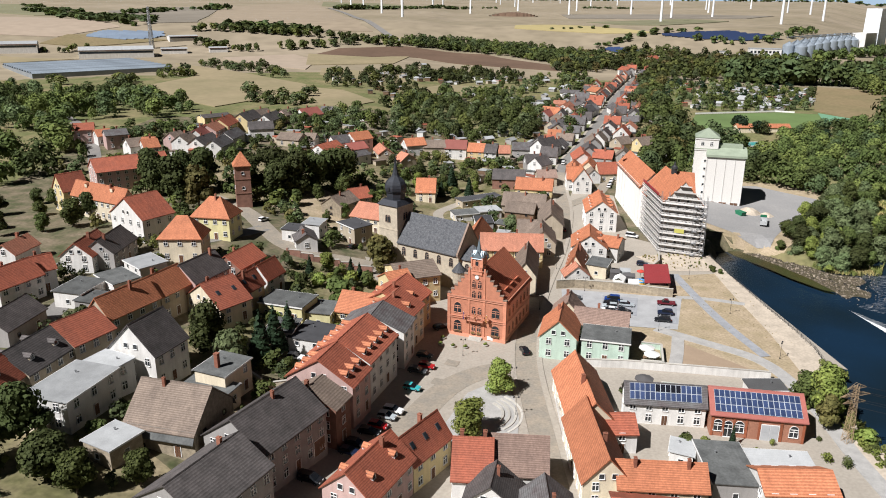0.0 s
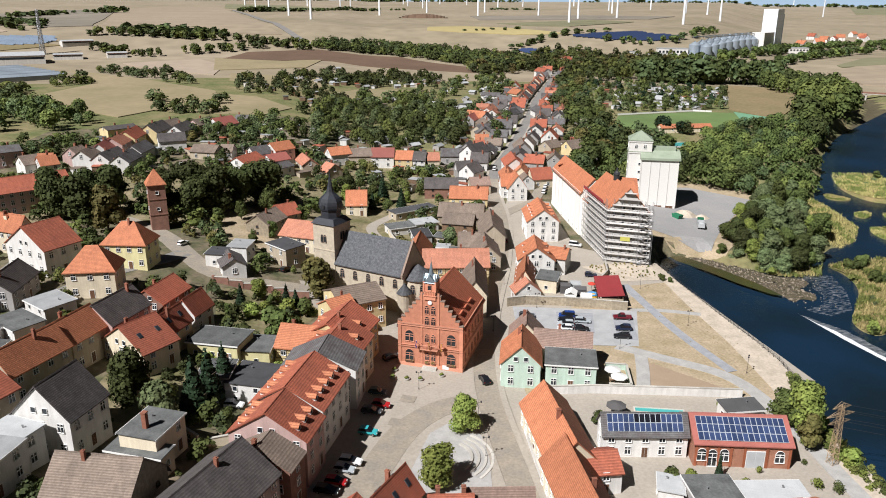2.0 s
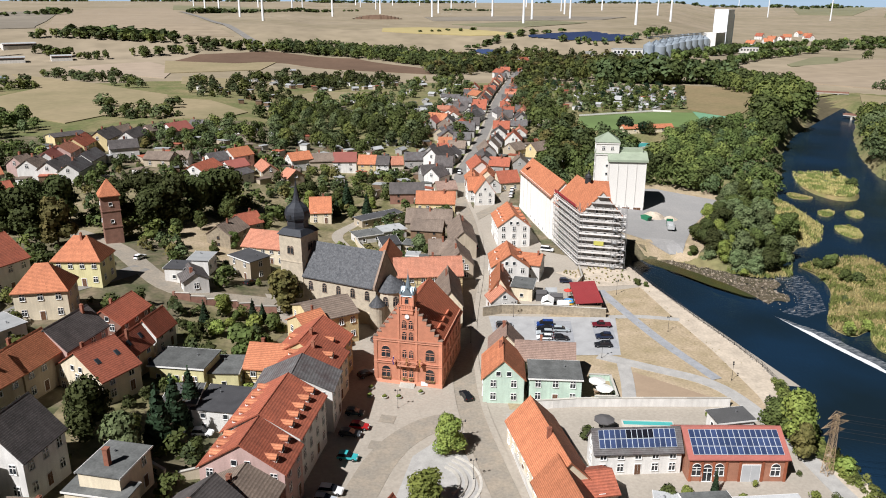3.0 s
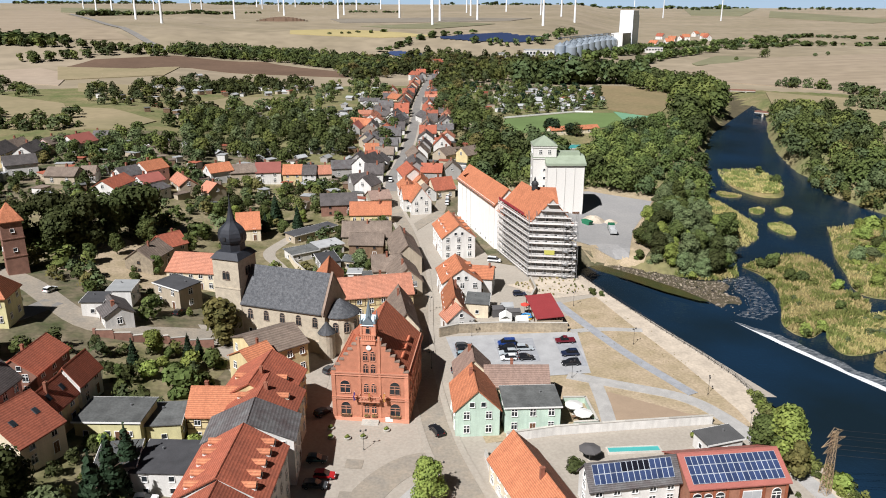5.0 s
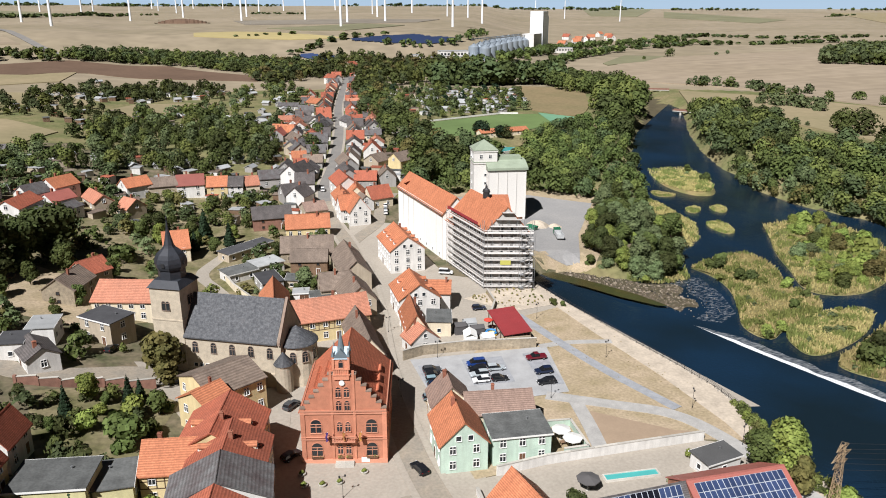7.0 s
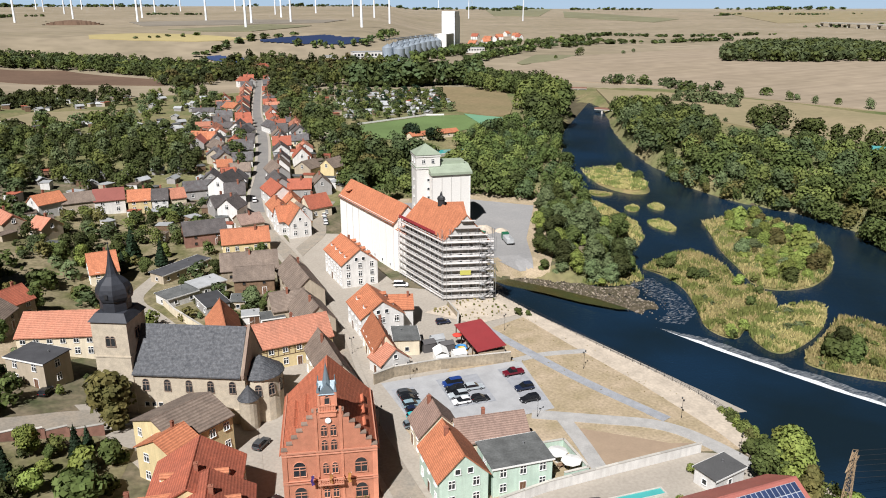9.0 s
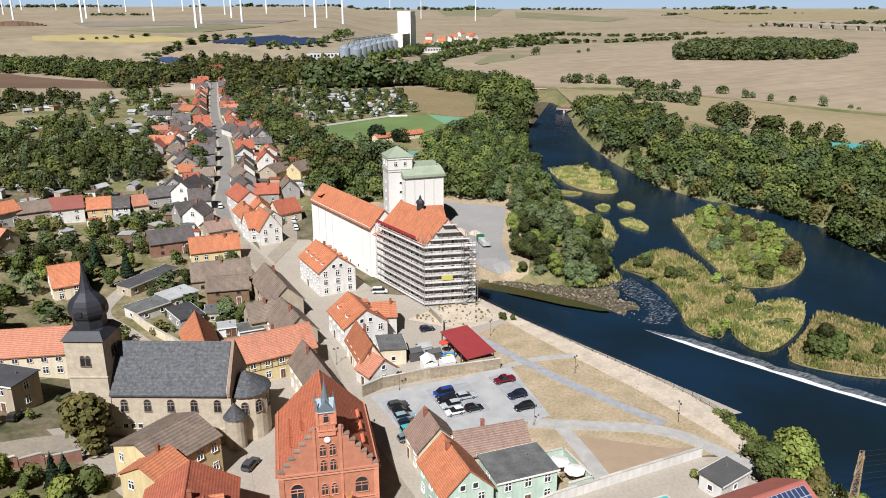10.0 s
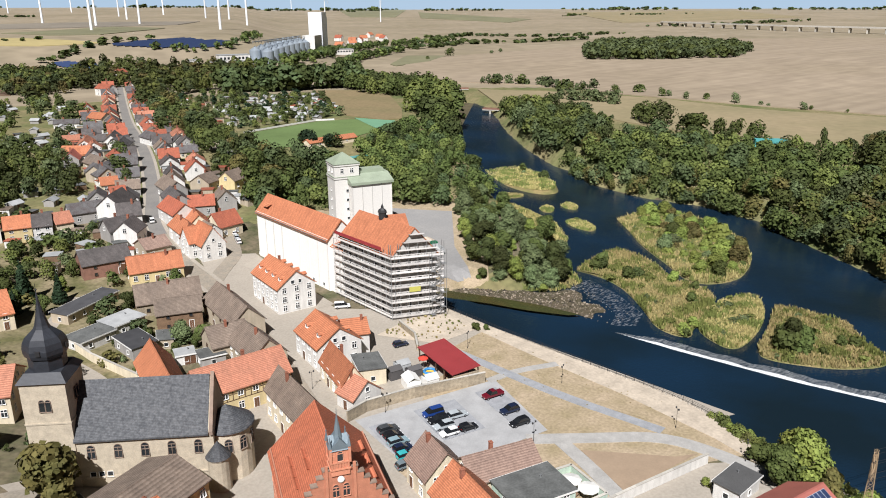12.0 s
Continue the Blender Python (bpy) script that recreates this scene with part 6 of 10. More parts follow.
def long_mill():
    e = thing("mill_warehouse", "long white mill warehouse with an orange tile roof", "warehouse", 71.0, 296.0, -0.6, 90.0)
    L, W, ZE, ZR = 43.0, 9.4, 16.6, 21.6
    part("wall", wall_body(L, W, ZE, ZR, True, 6), MILL_WHITE, e)
    part("roof", gable_roof(L, W, ZE, ZR, 0.35, 0.6, 0.3), ROOF_ORANGE, e)
    for s in (-1, 1):
        for i in range(9):
            x = -L / 2 + 0.4 + i * (L - 0.8) / 8
            bm = bmesh.new()
            box(bm, x - 0.35, x + 0.35, s * W / 2 - 0.06, s * W / 2 + 0.06, -5, ZE - 0.6)
            part("pilaster", bm, MILL_WHITE, e)
        bm = bmesh.new()
        box(bm, -L / 2 - 0.1, L / 2 + 0.1, s * W / 2 - 0.2, s * W / 2 + 0.2, ZE - 0.6, ZE - 0.1)
        part("cornice", bm, MILL_WHITE, e)
    bm = bmesh.new()
    for s in (-1, 1):
        box(bm, -L / 2, L / 2, s * (W / 2 + 0.62) - 0.1, s * (W / 2 + 0.62) + 0.1, ZE - 0.62, ZE - 0.42)
    part("gutter", bm, STEEL, e)
    for s in (-1, 1):
        for i in range(8):
            for f in range(1):
                share("window", WIN_SMALL, e, pose(-L / 2 + 3.2 + i * 5.65, s * (W / 2 + 0.01), 1.5 + f * 5.0, 0, 0, 0 if s > 0 else 180))
    bm = bmesh.new()
    for z, hgt in ((ZE + 2.0, 0.0),):
        prism(bm, [(-1.6, 0.0), (0, 0.7), (0.1, 0.5), (-1.6, -0.1)], -1.5, 1.5, 0, "x")
    part("eyebrow_dormer", bm, ROOF_ORANGE, e, at=pose(L / 2 - 5, 2.6, 18.9, 0, 0, 180))
    # stair wing between warehouse and mill
    bm = bmesh.new()
    box(bm, -L / 2 - 6.0, -L / 2 + 0.1, -W / 2 - 1.0, W / 2 - 0.6, -5, 14.5)
    part("stair_wing", bm, MILL_WHITE, e)
    bm = hip_roof(6.6, 9.0, 14.6, 16.4)
    part("stair_roof", bm, ROOF_ORANGE, e, at=pose(-L / 2 - 3, -0.8, 0))


def silo():
    e = thing("grain_silo", "white concrete grain silo with head house and pale green roofs", "silo", 112.0, 320.5, -3.0, -16)
    bm = bmesh.new()
    L, W, ZE = 14.8, 15.0, 22.0
    box(bm, -L / 2, L / 2, -W / 2, W / 2, -3, ZE)
    part("bin_block", bm, SILO_WHITE, e)
    for i in range(5):
        for s in (-1, 1):
            for x0, x1, y0, y1 in ((-L / 2 + i * L / 4 - 0.12, -L / 2 + i * L / 4 + 0.12, s * (W / 2 + 0.06) - 0.08, s * (W / 2 + 0.06) + 0.08), (s * (L / 2 + 0.06) - 0.08, s * (L / 2 + 0.06) + 0.08, -W / 2 + i * W / 4 - 0.12, -W / 2 + i * W / 4 + 0.12)):
                bm = bmesh.new()
                box(bm, x0, x1, y0, y1, 3, ZE - 0.4)
                part("rib", bm, SILO_WHITE, e)
    bm = bmesh.new()
    y0, y1 = -W / 2 - 0.7, W / 2 + 0.7
    prism(bm, [(y0, ZE), (y1, ZE), (y1, ZE + 0.9), (2.2, ZE + 3.0), (-2.2, ZE + 3.0), (y0, ZE + 0.9)], -L / 2 - 0.5, L / 2 + 0.7)
    box(bm, -L / 2 + 1, L / 2 - 1.0, -2.0, 2.0, ZE + 3.0, ZE + 4.4)
    part("bin_roof", bm, GREEN_SHEET, e)
    bm = bmesh.new()
    for i in range(5):
        lathe(bm, [(0.3, 0), (0.3, 0.7), (0.45, 0.75), (0.45, 0.95)], 8, -3 + i * 1.2, 3.4)
    part("vent", bm, GREEN_SHEET, e, at=pose(0, 0, ZE + 2.3))
    # head house
    h = bmesh.new()
    hx, hy, H = -8.0, 1.0, 29.4
    box(h, hx - 4.6, hx + 4.6, hy - 4.6, hy + 4.6, -3, H)
    box(h, hx - 4.85, hx + 4.85, hy - 4.85, hy + 4.85, H - 5.6, H - 5.0)
    box(h, hx - 4.85, hx + 4.85, hy - 4.85, hy + 4.85, H - 1.0, H)
    head = part("head_house", h, SILO_WHITE, e)
    part("head_roof", hip_roof(9.4, 9.4, H + 0.1, H + 3.4, eave=0.3), GREEN_SHEET, e, at=pose(hx, hy, 0))
    bm = bmesh.new()
    box(bm, hx - 4.9, hx + 4.9, hy - 4.9, hy + 4.9, H - 5.0, H - 4.75)
    part("head_band", bm, GREEN_SHEET, e)
    for a in range(4):
        for k in (-1.8, 1.8):
            c, s = math.cos(a * math.pi / 2), math.sin(a * math.pi / 2)
            share("window", WIN, e, pose(hx + 4.61 * c - k * s, hy + 4.61 * s + k * c, H - 3.4, 0, 0, a * 90 - 90))
        for f in range(6):
            share("window", WIN_SMALL, e, pose(hx + 4.61 * math.cos(a * math.pi / 2), hy + 4.61 * math.sin(a * math.pi / 2), 2 + f * 3.4, 0, 0, a * 90 - 90))
    for i in range(3):
        share("door", GATE, e, pose(-4 + i * 4.5, -W / 2 - 0.02, 0, 0, 0, 180))


mill()
long_mill()
silo()


# ---- trees ----
def crown_mesh(name, seed, kind, height, leaves, size, material):
    """A crown of many small leaf clumps on overlapping lobes, over a dark inner mass."""
    r = np.random.RandomState(seed)
    lobes = []
    if kind == "fir":
        for i in range(9):
            u = i / 8
            lobes.append((0, 0, height * (0.12 + 0.86 * u), height * 0.2 * (1 - u) + 0.25, height * 0.09))
    else:
        wide = {"round": 0.34, "tall": 0.22, "bush": 0.55, "willow": 0.38}[kind]
        low = {"round": 0.25, "tall": 0.2, "bush": 0.05, "willow": 0.12}[kind]
        n = {"round": 11, "tall": 9, "bush": 6, "willow": 10}[kind]
        for i in range(n):
            a, u = r.uniform(0, 6.283), r.uniform(0, 1)
            bulge = math.sin(math.pi * (0.18 + 0.74 * u)) ** 0.8
            rad = height * wide * (0.42 + 0.2 * r.rand())
            d = height * wide * bulge * r.uniform(0.3, 0.75)
            lobes.append((d * math.cos(a), d * math.sin(a), height * (low + (1 - low) * u) - rad * (0.3 + 0.6 * u), rad, rad * r.uniform(0.75, 1.0)))
        lobes.append((0, 0, height * (0.5 + low / 2), height * wide * 0.72, height * (1 - low) * 0.36))
    lobes = np.array(lobes)
    w = lobes[:, 3] ** 2
    pick = r.choice(len(lobes), leaves, p=w / w.sum())
    v = r.normal(size=(leaves, 3))
    v /= np.linalg.norm(v, axis=1)[:, None]
    v[:, 2] = np.where((v[:, 2] < -0.35) & (r.rand(leaves) < 0.7), -v[:, 2], v[:, 2])
    L = lobes[pick]
    p = L[:, :3] + v * np.stack([L[:, 3], L[:, 3], L[:, 4]], 1) * r.uniform(0.78, 1.12, (leaves, 1))
    nrm = v + r.normal(size=(leaves, 3)) * 0.3
    nrm /= np.linalg.norm(nrm, axis=1)[:, None]
    t = np.cross(nrm, r.normal(size=(leaves, 3)))
    t /= np.linalg.norm(t, axis=1)[:, None]
    b = np.cross(nrm, t)
    s = size * r.uniform(0.6, 1.35, (leaves, 1))
    q = np.stack([p - t * s - b * s * 0.5, p + t * s * 0.2 - b * s * 0.8, p + t * s + b * s * 0.3, p - t * s * 0.3 + b * s * 0.9], 1)
    verts = q.reshape(-1, 3)
    faces = np.arange(leaves * 4).reshape(-1, 4).tolist()
    verts = verts.tolist()
    for x, y, z, a, c in lobes:            # inner mass
        base = len(verts)
        ring = [(0.0, -1.0, 1)] + [(math.cos(f), math.sin(f), 6) for f in (-0.6, 0.15, 0.85)] + [(0.0, 1.0, 1)]
        idx = []
        for cr, cz, n in ring:
            row = []
            for k in range(n):
                th = 6.283 * k / n + cz
                row.append(len(verts))
                verts.append((x + a * 0.8 * cr * math.cos(th), y + a * 0.8 * cr * math.sin(th), z + c * 0.8 * cz))
            idx.append(row)
        for a0, a1 in zip(idx, idx[1:]):
            n = max(len(a0), len(a1))
            for k in range(n):
                f = [a0[k % len(a0)], a0[(k + 1) % len(a0)], a1[(k + 1) % len(a1)], a1[k % len(a1)]]
                f = list(dict.fromkeys(f))
                faces.append(f)
    me = bpy.data.meshes.new(name)
    me.from_pydata(verts, [], faces)
    me.materials.append(material)
    return me


def trunk_mesh(height, r0, seed):
    bm = bmesh.new()
    rnd = random.Random(seed)
    n = 7
    lathe(bm, [(r0 * 1.5, -0.6), (r0, 0.5), (r0 * 0.8, height * 0.3), (r0 * 0.55, height * 0.55), (r0 * 0.2, height * 0.8)], n)
    for i in range(5):
        a, z = rnd.uniform(0, 6.28), height * rnd.uniform(0.25, 0.5)
        l = height * rnd.uniform(0.18, 0.28)
        bar(bm, (0, 0, z), (l * math.cos(a), l * math.sin(a), z + l * 0.8), r0 * 0.3, 5)
    me = bpy.data.meshes.new("trunk")
    bm.to_mesh(me)
    bm.free()
    me.materials.append(BARK)
    return me


KINDS = {}


def kind(key, variants, shape, h, leaves, size, m):
    KINDS[key] = [(crown_mesh("crown", 31 * i + len(KINDS), shape, h, leaves, size, m), trunk_mesh(h, h * 0.022, i)) for i in range(variants)], h


kind("oak", 3, "round", 14.0, 2300, 0.42, LEAF_DARK)
kind("lime", 3, "round", 13.0, 2200, 0.40, LEAF_MID)
kind("ash", 3, "round", 11.0, 2600, 0.28, LEAF_LIGHT)
kind("poplar", 2, "tall", 17.0, 1700, 0.55, LEAF_MID)
kind("willow", 3, "willow", 10.0, 1800, 0.36, LEAF_WILLOW)
kind("autumn", 2, "round", 11.0, 1400, 0.48, LEAF_AUTUMN)
kind("fir", 2, "fir", 12.0, 1100, 0.48, LEAF_FIR)
kind("bush", 3, "bush", 3.0, 420, 0.26, LEAF_MID)
kind("bush_light", 2, "bush", 3.0, 420, 0.26, LEAF_LIGHT)
kind("bush_dark", 2, "bush", 3.0, 420, 0.26, LEAF_DARK)
LABELS = {"oak": "broad dark green deciduous tree", "lime": "full green deciduous tree", "ash": "light green deciduous tree", "poplar": "tall narrow green tree", "willow": "pale grey-green willow tree", "autumn": "broad tree with browning foliage",
          "fir": "dark green conical conifer tree", "bush": "rounded green garden shrub", "bush_light": "rounded light green shrub", "bush_dark": "rounded dark green shrub"}
TREE_RND = random.Random(77)


def tree(key, x, y, h=None, z=None, label="", wide=1.0, group="trees of the place"):
    meshes, h0 = KINDS[key]
    crown, trunk = TREE_RND.choice(meshes)
    h = h or h0 * TREE_RND.uniform(0.75, 1.15)
    bush = key.startswith("bush")
    e = thing("shrub" if bush else "tree", label or LABELS[key], "shrub" if bush else "tree", x, y, z, TREE_RND.uniform(0, 360), group)
    s = h / h0
    sx = s * wide * TREE_RND.uniform(0.9, 1.15)
    m = Matrix.Diagonal((sx, sx, s, 1))
    share("crown", crown, e, m)
    share("trunk", trunk, e, Matrix.Diagonal((s, s, s, 1)))
    return e


def grove(poly, n, keys, hs, gap=4.0, seed=1, group="trees of the place", dry_only=True):
    rnd = random.Random(seed)
    xs, ys = [p[0] for p in poly], [p[1] for p in poly]
    done, tries = [], 0
    while len(done) < n and tries < n * 30:
        tries += 1
        x, y = rnd.uniform(min(xs), max(xs)), rnd.uniform(min(ys), max(ys))
        if not inside(poly, [x], [y])[0] or (dry_only and inside(RIVER, [x], [y])[0]):
            continue
        if any((x - a) ** 2 + (y - b) ** 2 < gap * gap for a, b in done):
            continue
        done.append((x, y))
        key = rnd.choice(keys)
        lo, hi = hs
        tree(key, x, y, rnd.uniform(lo, hi), group=group)


# woods too far or too dense to tell tree from tree
def crown_arrays(seed, leaves, size, tall=1.0):
    """A crown of height 1 as loose leaf clumps on lobes."""
    r = np.random.RandomState(seed)
    lob = np.array([(0.26 * math.cos(a) * u, 0.26 * math.sin(a) * u, 0.3 + 0.5 * r.rand(), 0.2 + 0.1 * r.rand()) for a, u in zip(r.uniform(0, 6.28, 6), r.uniform(0.4, 1.0, 6))] + [(0, 0, 0.62, 0.3)])
    L = lob[r.choice(7, leaves)]
    v = r.normal(size=(leaves, 3))
    v /= np.linalg.norm(v, axis=1)[:, None]
    v[:, 2] = np.where(v[:, 2] < -0.4, -v[:, 2], v[:, 2])
    p = L[:, :3] + v * L[:, 3:4] * r.uniform(0.85, 1.1, (leaves, 1))
    nrm = v + r.normal(size=(leaves, 3)) * 0.3
    nrm /= np.linalg.norm(nrm, axis=1)[:, None]
    t = np.cross(nrm, r.normal(size=(leaves, 3)))
    t /= np.linalg.norm(t, axis=1)[:, None]
    b = np.cross(nrm, t)
    s = size * r.uniform(0.6, 1.4, (leaves, 1))
    q = np.stack([p - t * s - b * s * 0.5, p + t * s * 0.2 - b * s * 0.8, p + t * s + b * s * 0.3, p - t * s * 0.3 + b * s * 0.9], 1)
    q[:, :, :2] /= tall
    return q


FINE = [crown_arrays(i, 470, 0.049) for i in range(4)]
MEDIUM = [crown_arrays(10 + i, 165, 0.082) for i in range(4)]
FARAWAY = [crown_arrays(30 + i, 22, 0.24) for i in range(4)]
COARSE = [crown_arrays(20 + i, 80, 0.12) for i in range(4)]


def wood(label, spots, materials, detail, seed=1, z=None, spread=1.0):
    """Many trees as one mesh: spots are (x, y, height)."""
    r = np.random.RandomState(seed)
    n = len(spots)
    if not n:
        return None
    s = np.array(spots, float)
    gz = land(s[:, 0], s[:, 1]) if z is None else np.full(n, z)
    allv, mi = [], []
    k = len(materials)
    for i in range(n):
        q = detail[r.randint(len(detail))]
        a, h = r.uniform(0, 6.28), s[i, 2]
        c, d = math.cos(a), math.sin(a)
        w = h * r.uniform(0.75, 1.35) * spread
        v = np.empty_like(q)
        v[..., 0] = (q[..., 0] * c - q[..., 1] * d) * w + s[i, 0]
        v[..., 1] = (q[..., 0] * d + q[..., 1] * c) * w + s[i, 1]
        v[..., 2] = (q[..., 2] - 0.12) * h + gz[i]
        allv.append(v.reshape(-1, 3))
        mi.append(np.full(len(q), r.randint(k)))
    v = np.concatenate(allv)
    me = bpy.data.meshes.new("wood")
    f = np.arange(len(v)).reshape(-1, 4)
    me.vertices.add(len(v))
    me.vertices.foreach_set("co", v.ravel())
    me.loops.add(len(v))
    me.loops.foreach_set("vertex_index", f.ravel().astype(np.int32))
    me.polygons.add(len(f))
    me.polygons.foreach_set("loop_start", (np.arange(len(f)) * 4).astype(np.int32))
    me.polygons.foreach_set("loop_total", np.full(len(f), 4, np.int32))
    for m in materials:
        me.materials.append(m)
    me.polygons.foreach_set("material_index", np.concatenate(mi).astype(np.int32))
    me.update(calc_edges=True)
    return tagged(new("woodland", me), label, "trees", kind="stuff")


def scatter(poly, n, lo, hi, gap, seed, keep_dry=True):
    rnd = random.Random(seed)
    xs, ys = [p[0] for p in poly], [p[1] for p in poly]
    done, tries = [], 0
    while len(done) < n and tries < n * 20:
        tries += 1
        x, y = rnd.uniform(min(xs), max(xs)), rnd.uniform(min(ys), max(ys))
        if inside(poly, [x], [y])[0] and not (keep_dry and inside(RIVER, [x], [y])[0]) and all((x - a) ** 2 + (y - b) ** 2 > gap * gap for a, b, _ in done):
            done.append((x, y, rnd.uniform(lo, hi)))
    return done


def along(pts, gap, wide, lo, hi, seed):
    rnd = random.Random(seed)
    return [(x + rnd.uniform(-wide, wide), y + rnd.uniform(-wide, wide), rnd.uniform(lo, hi)) for x, y in resample(pts, gap)]


# market square and church
tree("ash", 9.0, 146.0, 8.5, label="round light green tree on the square", wide=1.15)
tree("ash", 1.8, 129.5, 8.5, label="round light green tree on the square", wide=1.15)
tree("autumn", -23.5, 215.5, 12.0, label="round tree with browning leaves beside the church", wide=1.1)
# yards west of the market
for k, x, y, h in (("oak", -55, 149.5, 12), ("fir", -42.5, 147, 12), ("willow", -48, 142, 10), ("oak", -70, 106, 13), ("oak", -76, 99, 12), ("oak", -64, 100, 9), ("lime", -58, 97, 8), ("lime", -50, 101, 7), ("bush", -62, 112, 3.5),
                   ("bush_dark", -58, 119, 4), ("bush", -54, 123, 3), ("oak", -84, 104, 10), ("bush", -47, 118, 3), ("fir", -39, 158, 10), ("fir", -41, 153, 11), ("lime", -36, 143, 5), ("bush_light", -29, 168, 3), ("bush", -46, 168, 2.5), ("bush_light", -44, 167.5, 3)):
    tree(k, x, y, h)
grove([(-48, 210), (-46, 186), (-30, 186), (-24, 204), (-32, 212)], 12, ["lime", "bush", "fir", "ash", "bush_light"], (2.5, 7), 3.0, 3)
# park and hill
for k, x, y, h in (("autumn", -92, 256, 15), ("oak", -104, 268, 17), ("oak", -113, 272, 16), ("oak", -97, 278, 18), ("oak", -72, 285, 19), ("oak", -63, 281, 18), ("oak", -80, 279, 17), ("oak", -68, 276, 16), ("oak", -57, 291, 17), ("oak", -48, 299, 20), ("oak", -53, 303, 17), ("oak", -120, 285, 16), ("oak", -108, 288, 15), ("lime", -46, 289, 9),
                   ("lime", -54, 277, 7), ("lime", -60, 268, 6), ("lime", -42, 262, 6), ("lime", -34, 280, 8), ("bush", -47, 254, 3), ("fir", -4, 322, 12), ("oak", -18, 330, 10), ("lime", -24, 322, 9)):
    tree(k, x, y, h)
grove([(-30, 320), (-4, 306), (10, 316), (12, 330), (-6, 345)], 8, ["lime", "fir", "bush", "ash"], (4, 9), 5, 8)
for k, x, y, h in (("lime", 25, 319.5, 6.5), ("lime", 35, 311.5, 4.5), ("oak", 16.5, 299, 6), ("willow", 18.6, 267, 6.5), ("lime", 20.5, 263, 4), ("bush", 13.5, 276, 3), ("bush_dark", 6, 276.5, 2.5), ("lime", 15, 262.5, 3.5), ("fir", 3.5, 316, 9)):
    tree(k, x, y, h)
grove([(113, 258), (124, 248), (138, 247), (150, 256), (160, 272), (165, 290), (168, 308), (178, 326), (158, 326), (146, 308), (134, 292), (124, 276)], 58, ["willow", "willow", "lime", "ash", "oak", "willow"], (4, 11), 4.0, 13, "bushes and willows on the spit")
grove([(172, 222), (178, 214), (192, 213), (208, 222), (226, 238), (234, 256), (234, 272), (220, 277), (206, 266), (190, 246)], 62, ["ash", "willow", "lime", "ash", "bush_light", "autumn", "ash"], (4.5, 10), 3.4, 16, "willows on the island", False)
grove([(-140, 200), (-115, 215), (-112, 235), (-150, 262), (-165, 230)], 12, ["oak", "lime", "bush"], (4, 10), 6, 24)
# green corner at the quay's end
for k, x, y, h in (("ash", 74.5, 139, 12.5), ("lime", 72.6, 141.5, 9), ("ash", 77.5, 143, 10), ("autumn", 73.5, 134.5, 7.5), ("bush_light", 79, 130, 4.5), ("bush", 80.5, 125, 4.5), ("bush_light", 79.5, 120, 4), ("bush_light", 81, 114, 4.5), ("bush", 80.5, 109, 4), ("bush", 83, 104, 5), ("bush_light", 82, 98, 5), ("bush", 77.5, 148.5, 4), ("bush", 79, 226, 2.2), ("bush", 81, 224, 1.8)):
    tree(k, x, y, h)

GREENS = [LEAF_DARK, LEAF_MID, LEAF_MID, LEAF_BLUE, LEAF_DARK, LEAF_FRESH]
MIXED = [LEAF_MID, LEAF_DARK, LEAF_FRESH, LEAF_MID, LEAF_BLUE, LEAF_WILLOW]
wood("dense dark trees on the hill", scatter([(-359, 548), (-281, 526), (-227, 523), (-169, 469), (-153, 434), (-209, 401), (-181, 340), (-169, 306), (-172, 257)], 130, 8, 14, 6, 4), GREENS + [LEAF_FRESH, LEAF_WILLOW], FINE, 4)
wood("garden trees behind the church", scatter([(-33, 373), (-6, 374), (14, 373), (27, 359), (12, 330), (-8, 328), (-35, 330)], 34, 3, 7, 5, 5), MIXED, FINE, 5)
wood("mixed green trees behind the town", scatter([(-39, 536), (-8, 544), (30, 544), (51, 487), (49, 445), (42, 417), (21, 408), (-42, 414)], 120, 6, 11, 5.5, 6), MIXED, FINE, 6)
wood("mixed green trees behind the town", scatter([(-103, 406), (-94, 428), (-58, 469), (-34, 439), (-32, 402), (-50, 417), (-70, 401)], 34, 6, 10, 6, 7), MIXED, FINE, 7)
wood("tall trees behind the mill", scatter([(84, 318), (98, 348), (130, 350), (150, 332), (165, 345), (150, 390), (124, 430), (128, 400), (86, 370)], 46, 9, 15, 6, 10), GREENS, FINE, 10)
wood("dense riverside trees", scatter([(152, 328), (183, 327), (198, 345), (218, 378), (240, 412), (262, 440), (240, 452), (214, 440), (188, 425), (178, 418), (160, 395)], 130, 6, 11, 4.5, 11), GREENS + [LEAF_FRESH, LEAF_MID], FINE, 11)
wood("tall riverside poplars", scatter([(232, 406), (252, 432), (290, 475), (330, 524), (318, 540), (286, 505), (252, 452)], 26, 17, 25, 6, 12) + scatter([(335, 540), (362, 590), (360, 650), (340, 690), (318, 620)], 40, 14, 20, 7, 13), [LEAF_MID, LEAF_DARK, LEAF_MID, LEAF_FRESH], FINE, 12)
wood("riverside trees on the far bank", scatter([(264, 350), (268, 366), (284, 400), (308, 438), (335, 472), (346, 430), (347, 405), (322, 372), (300, 352)], 75, 9, 15, 5.5, 14), [LEAF_MID, LEAF_WILLOW, LEAF_FRESH, LEAF_BLUE, LEAF_DARK], FINE, 14)
wood("riverside trees on the far bank", scatter([(250, 300), (262, 346), (300, 350), (335, 322), (340, 290), (350, 265), (320, 215), (285, 215), (262, 245)], 105, 8, 14, 5.5, 15), [LEAF_MID, LEAF_FRESH, LEAF_DARK, LEAF_MID, LEAF_FRESH, LEAF_BLUE], FINE, 15)
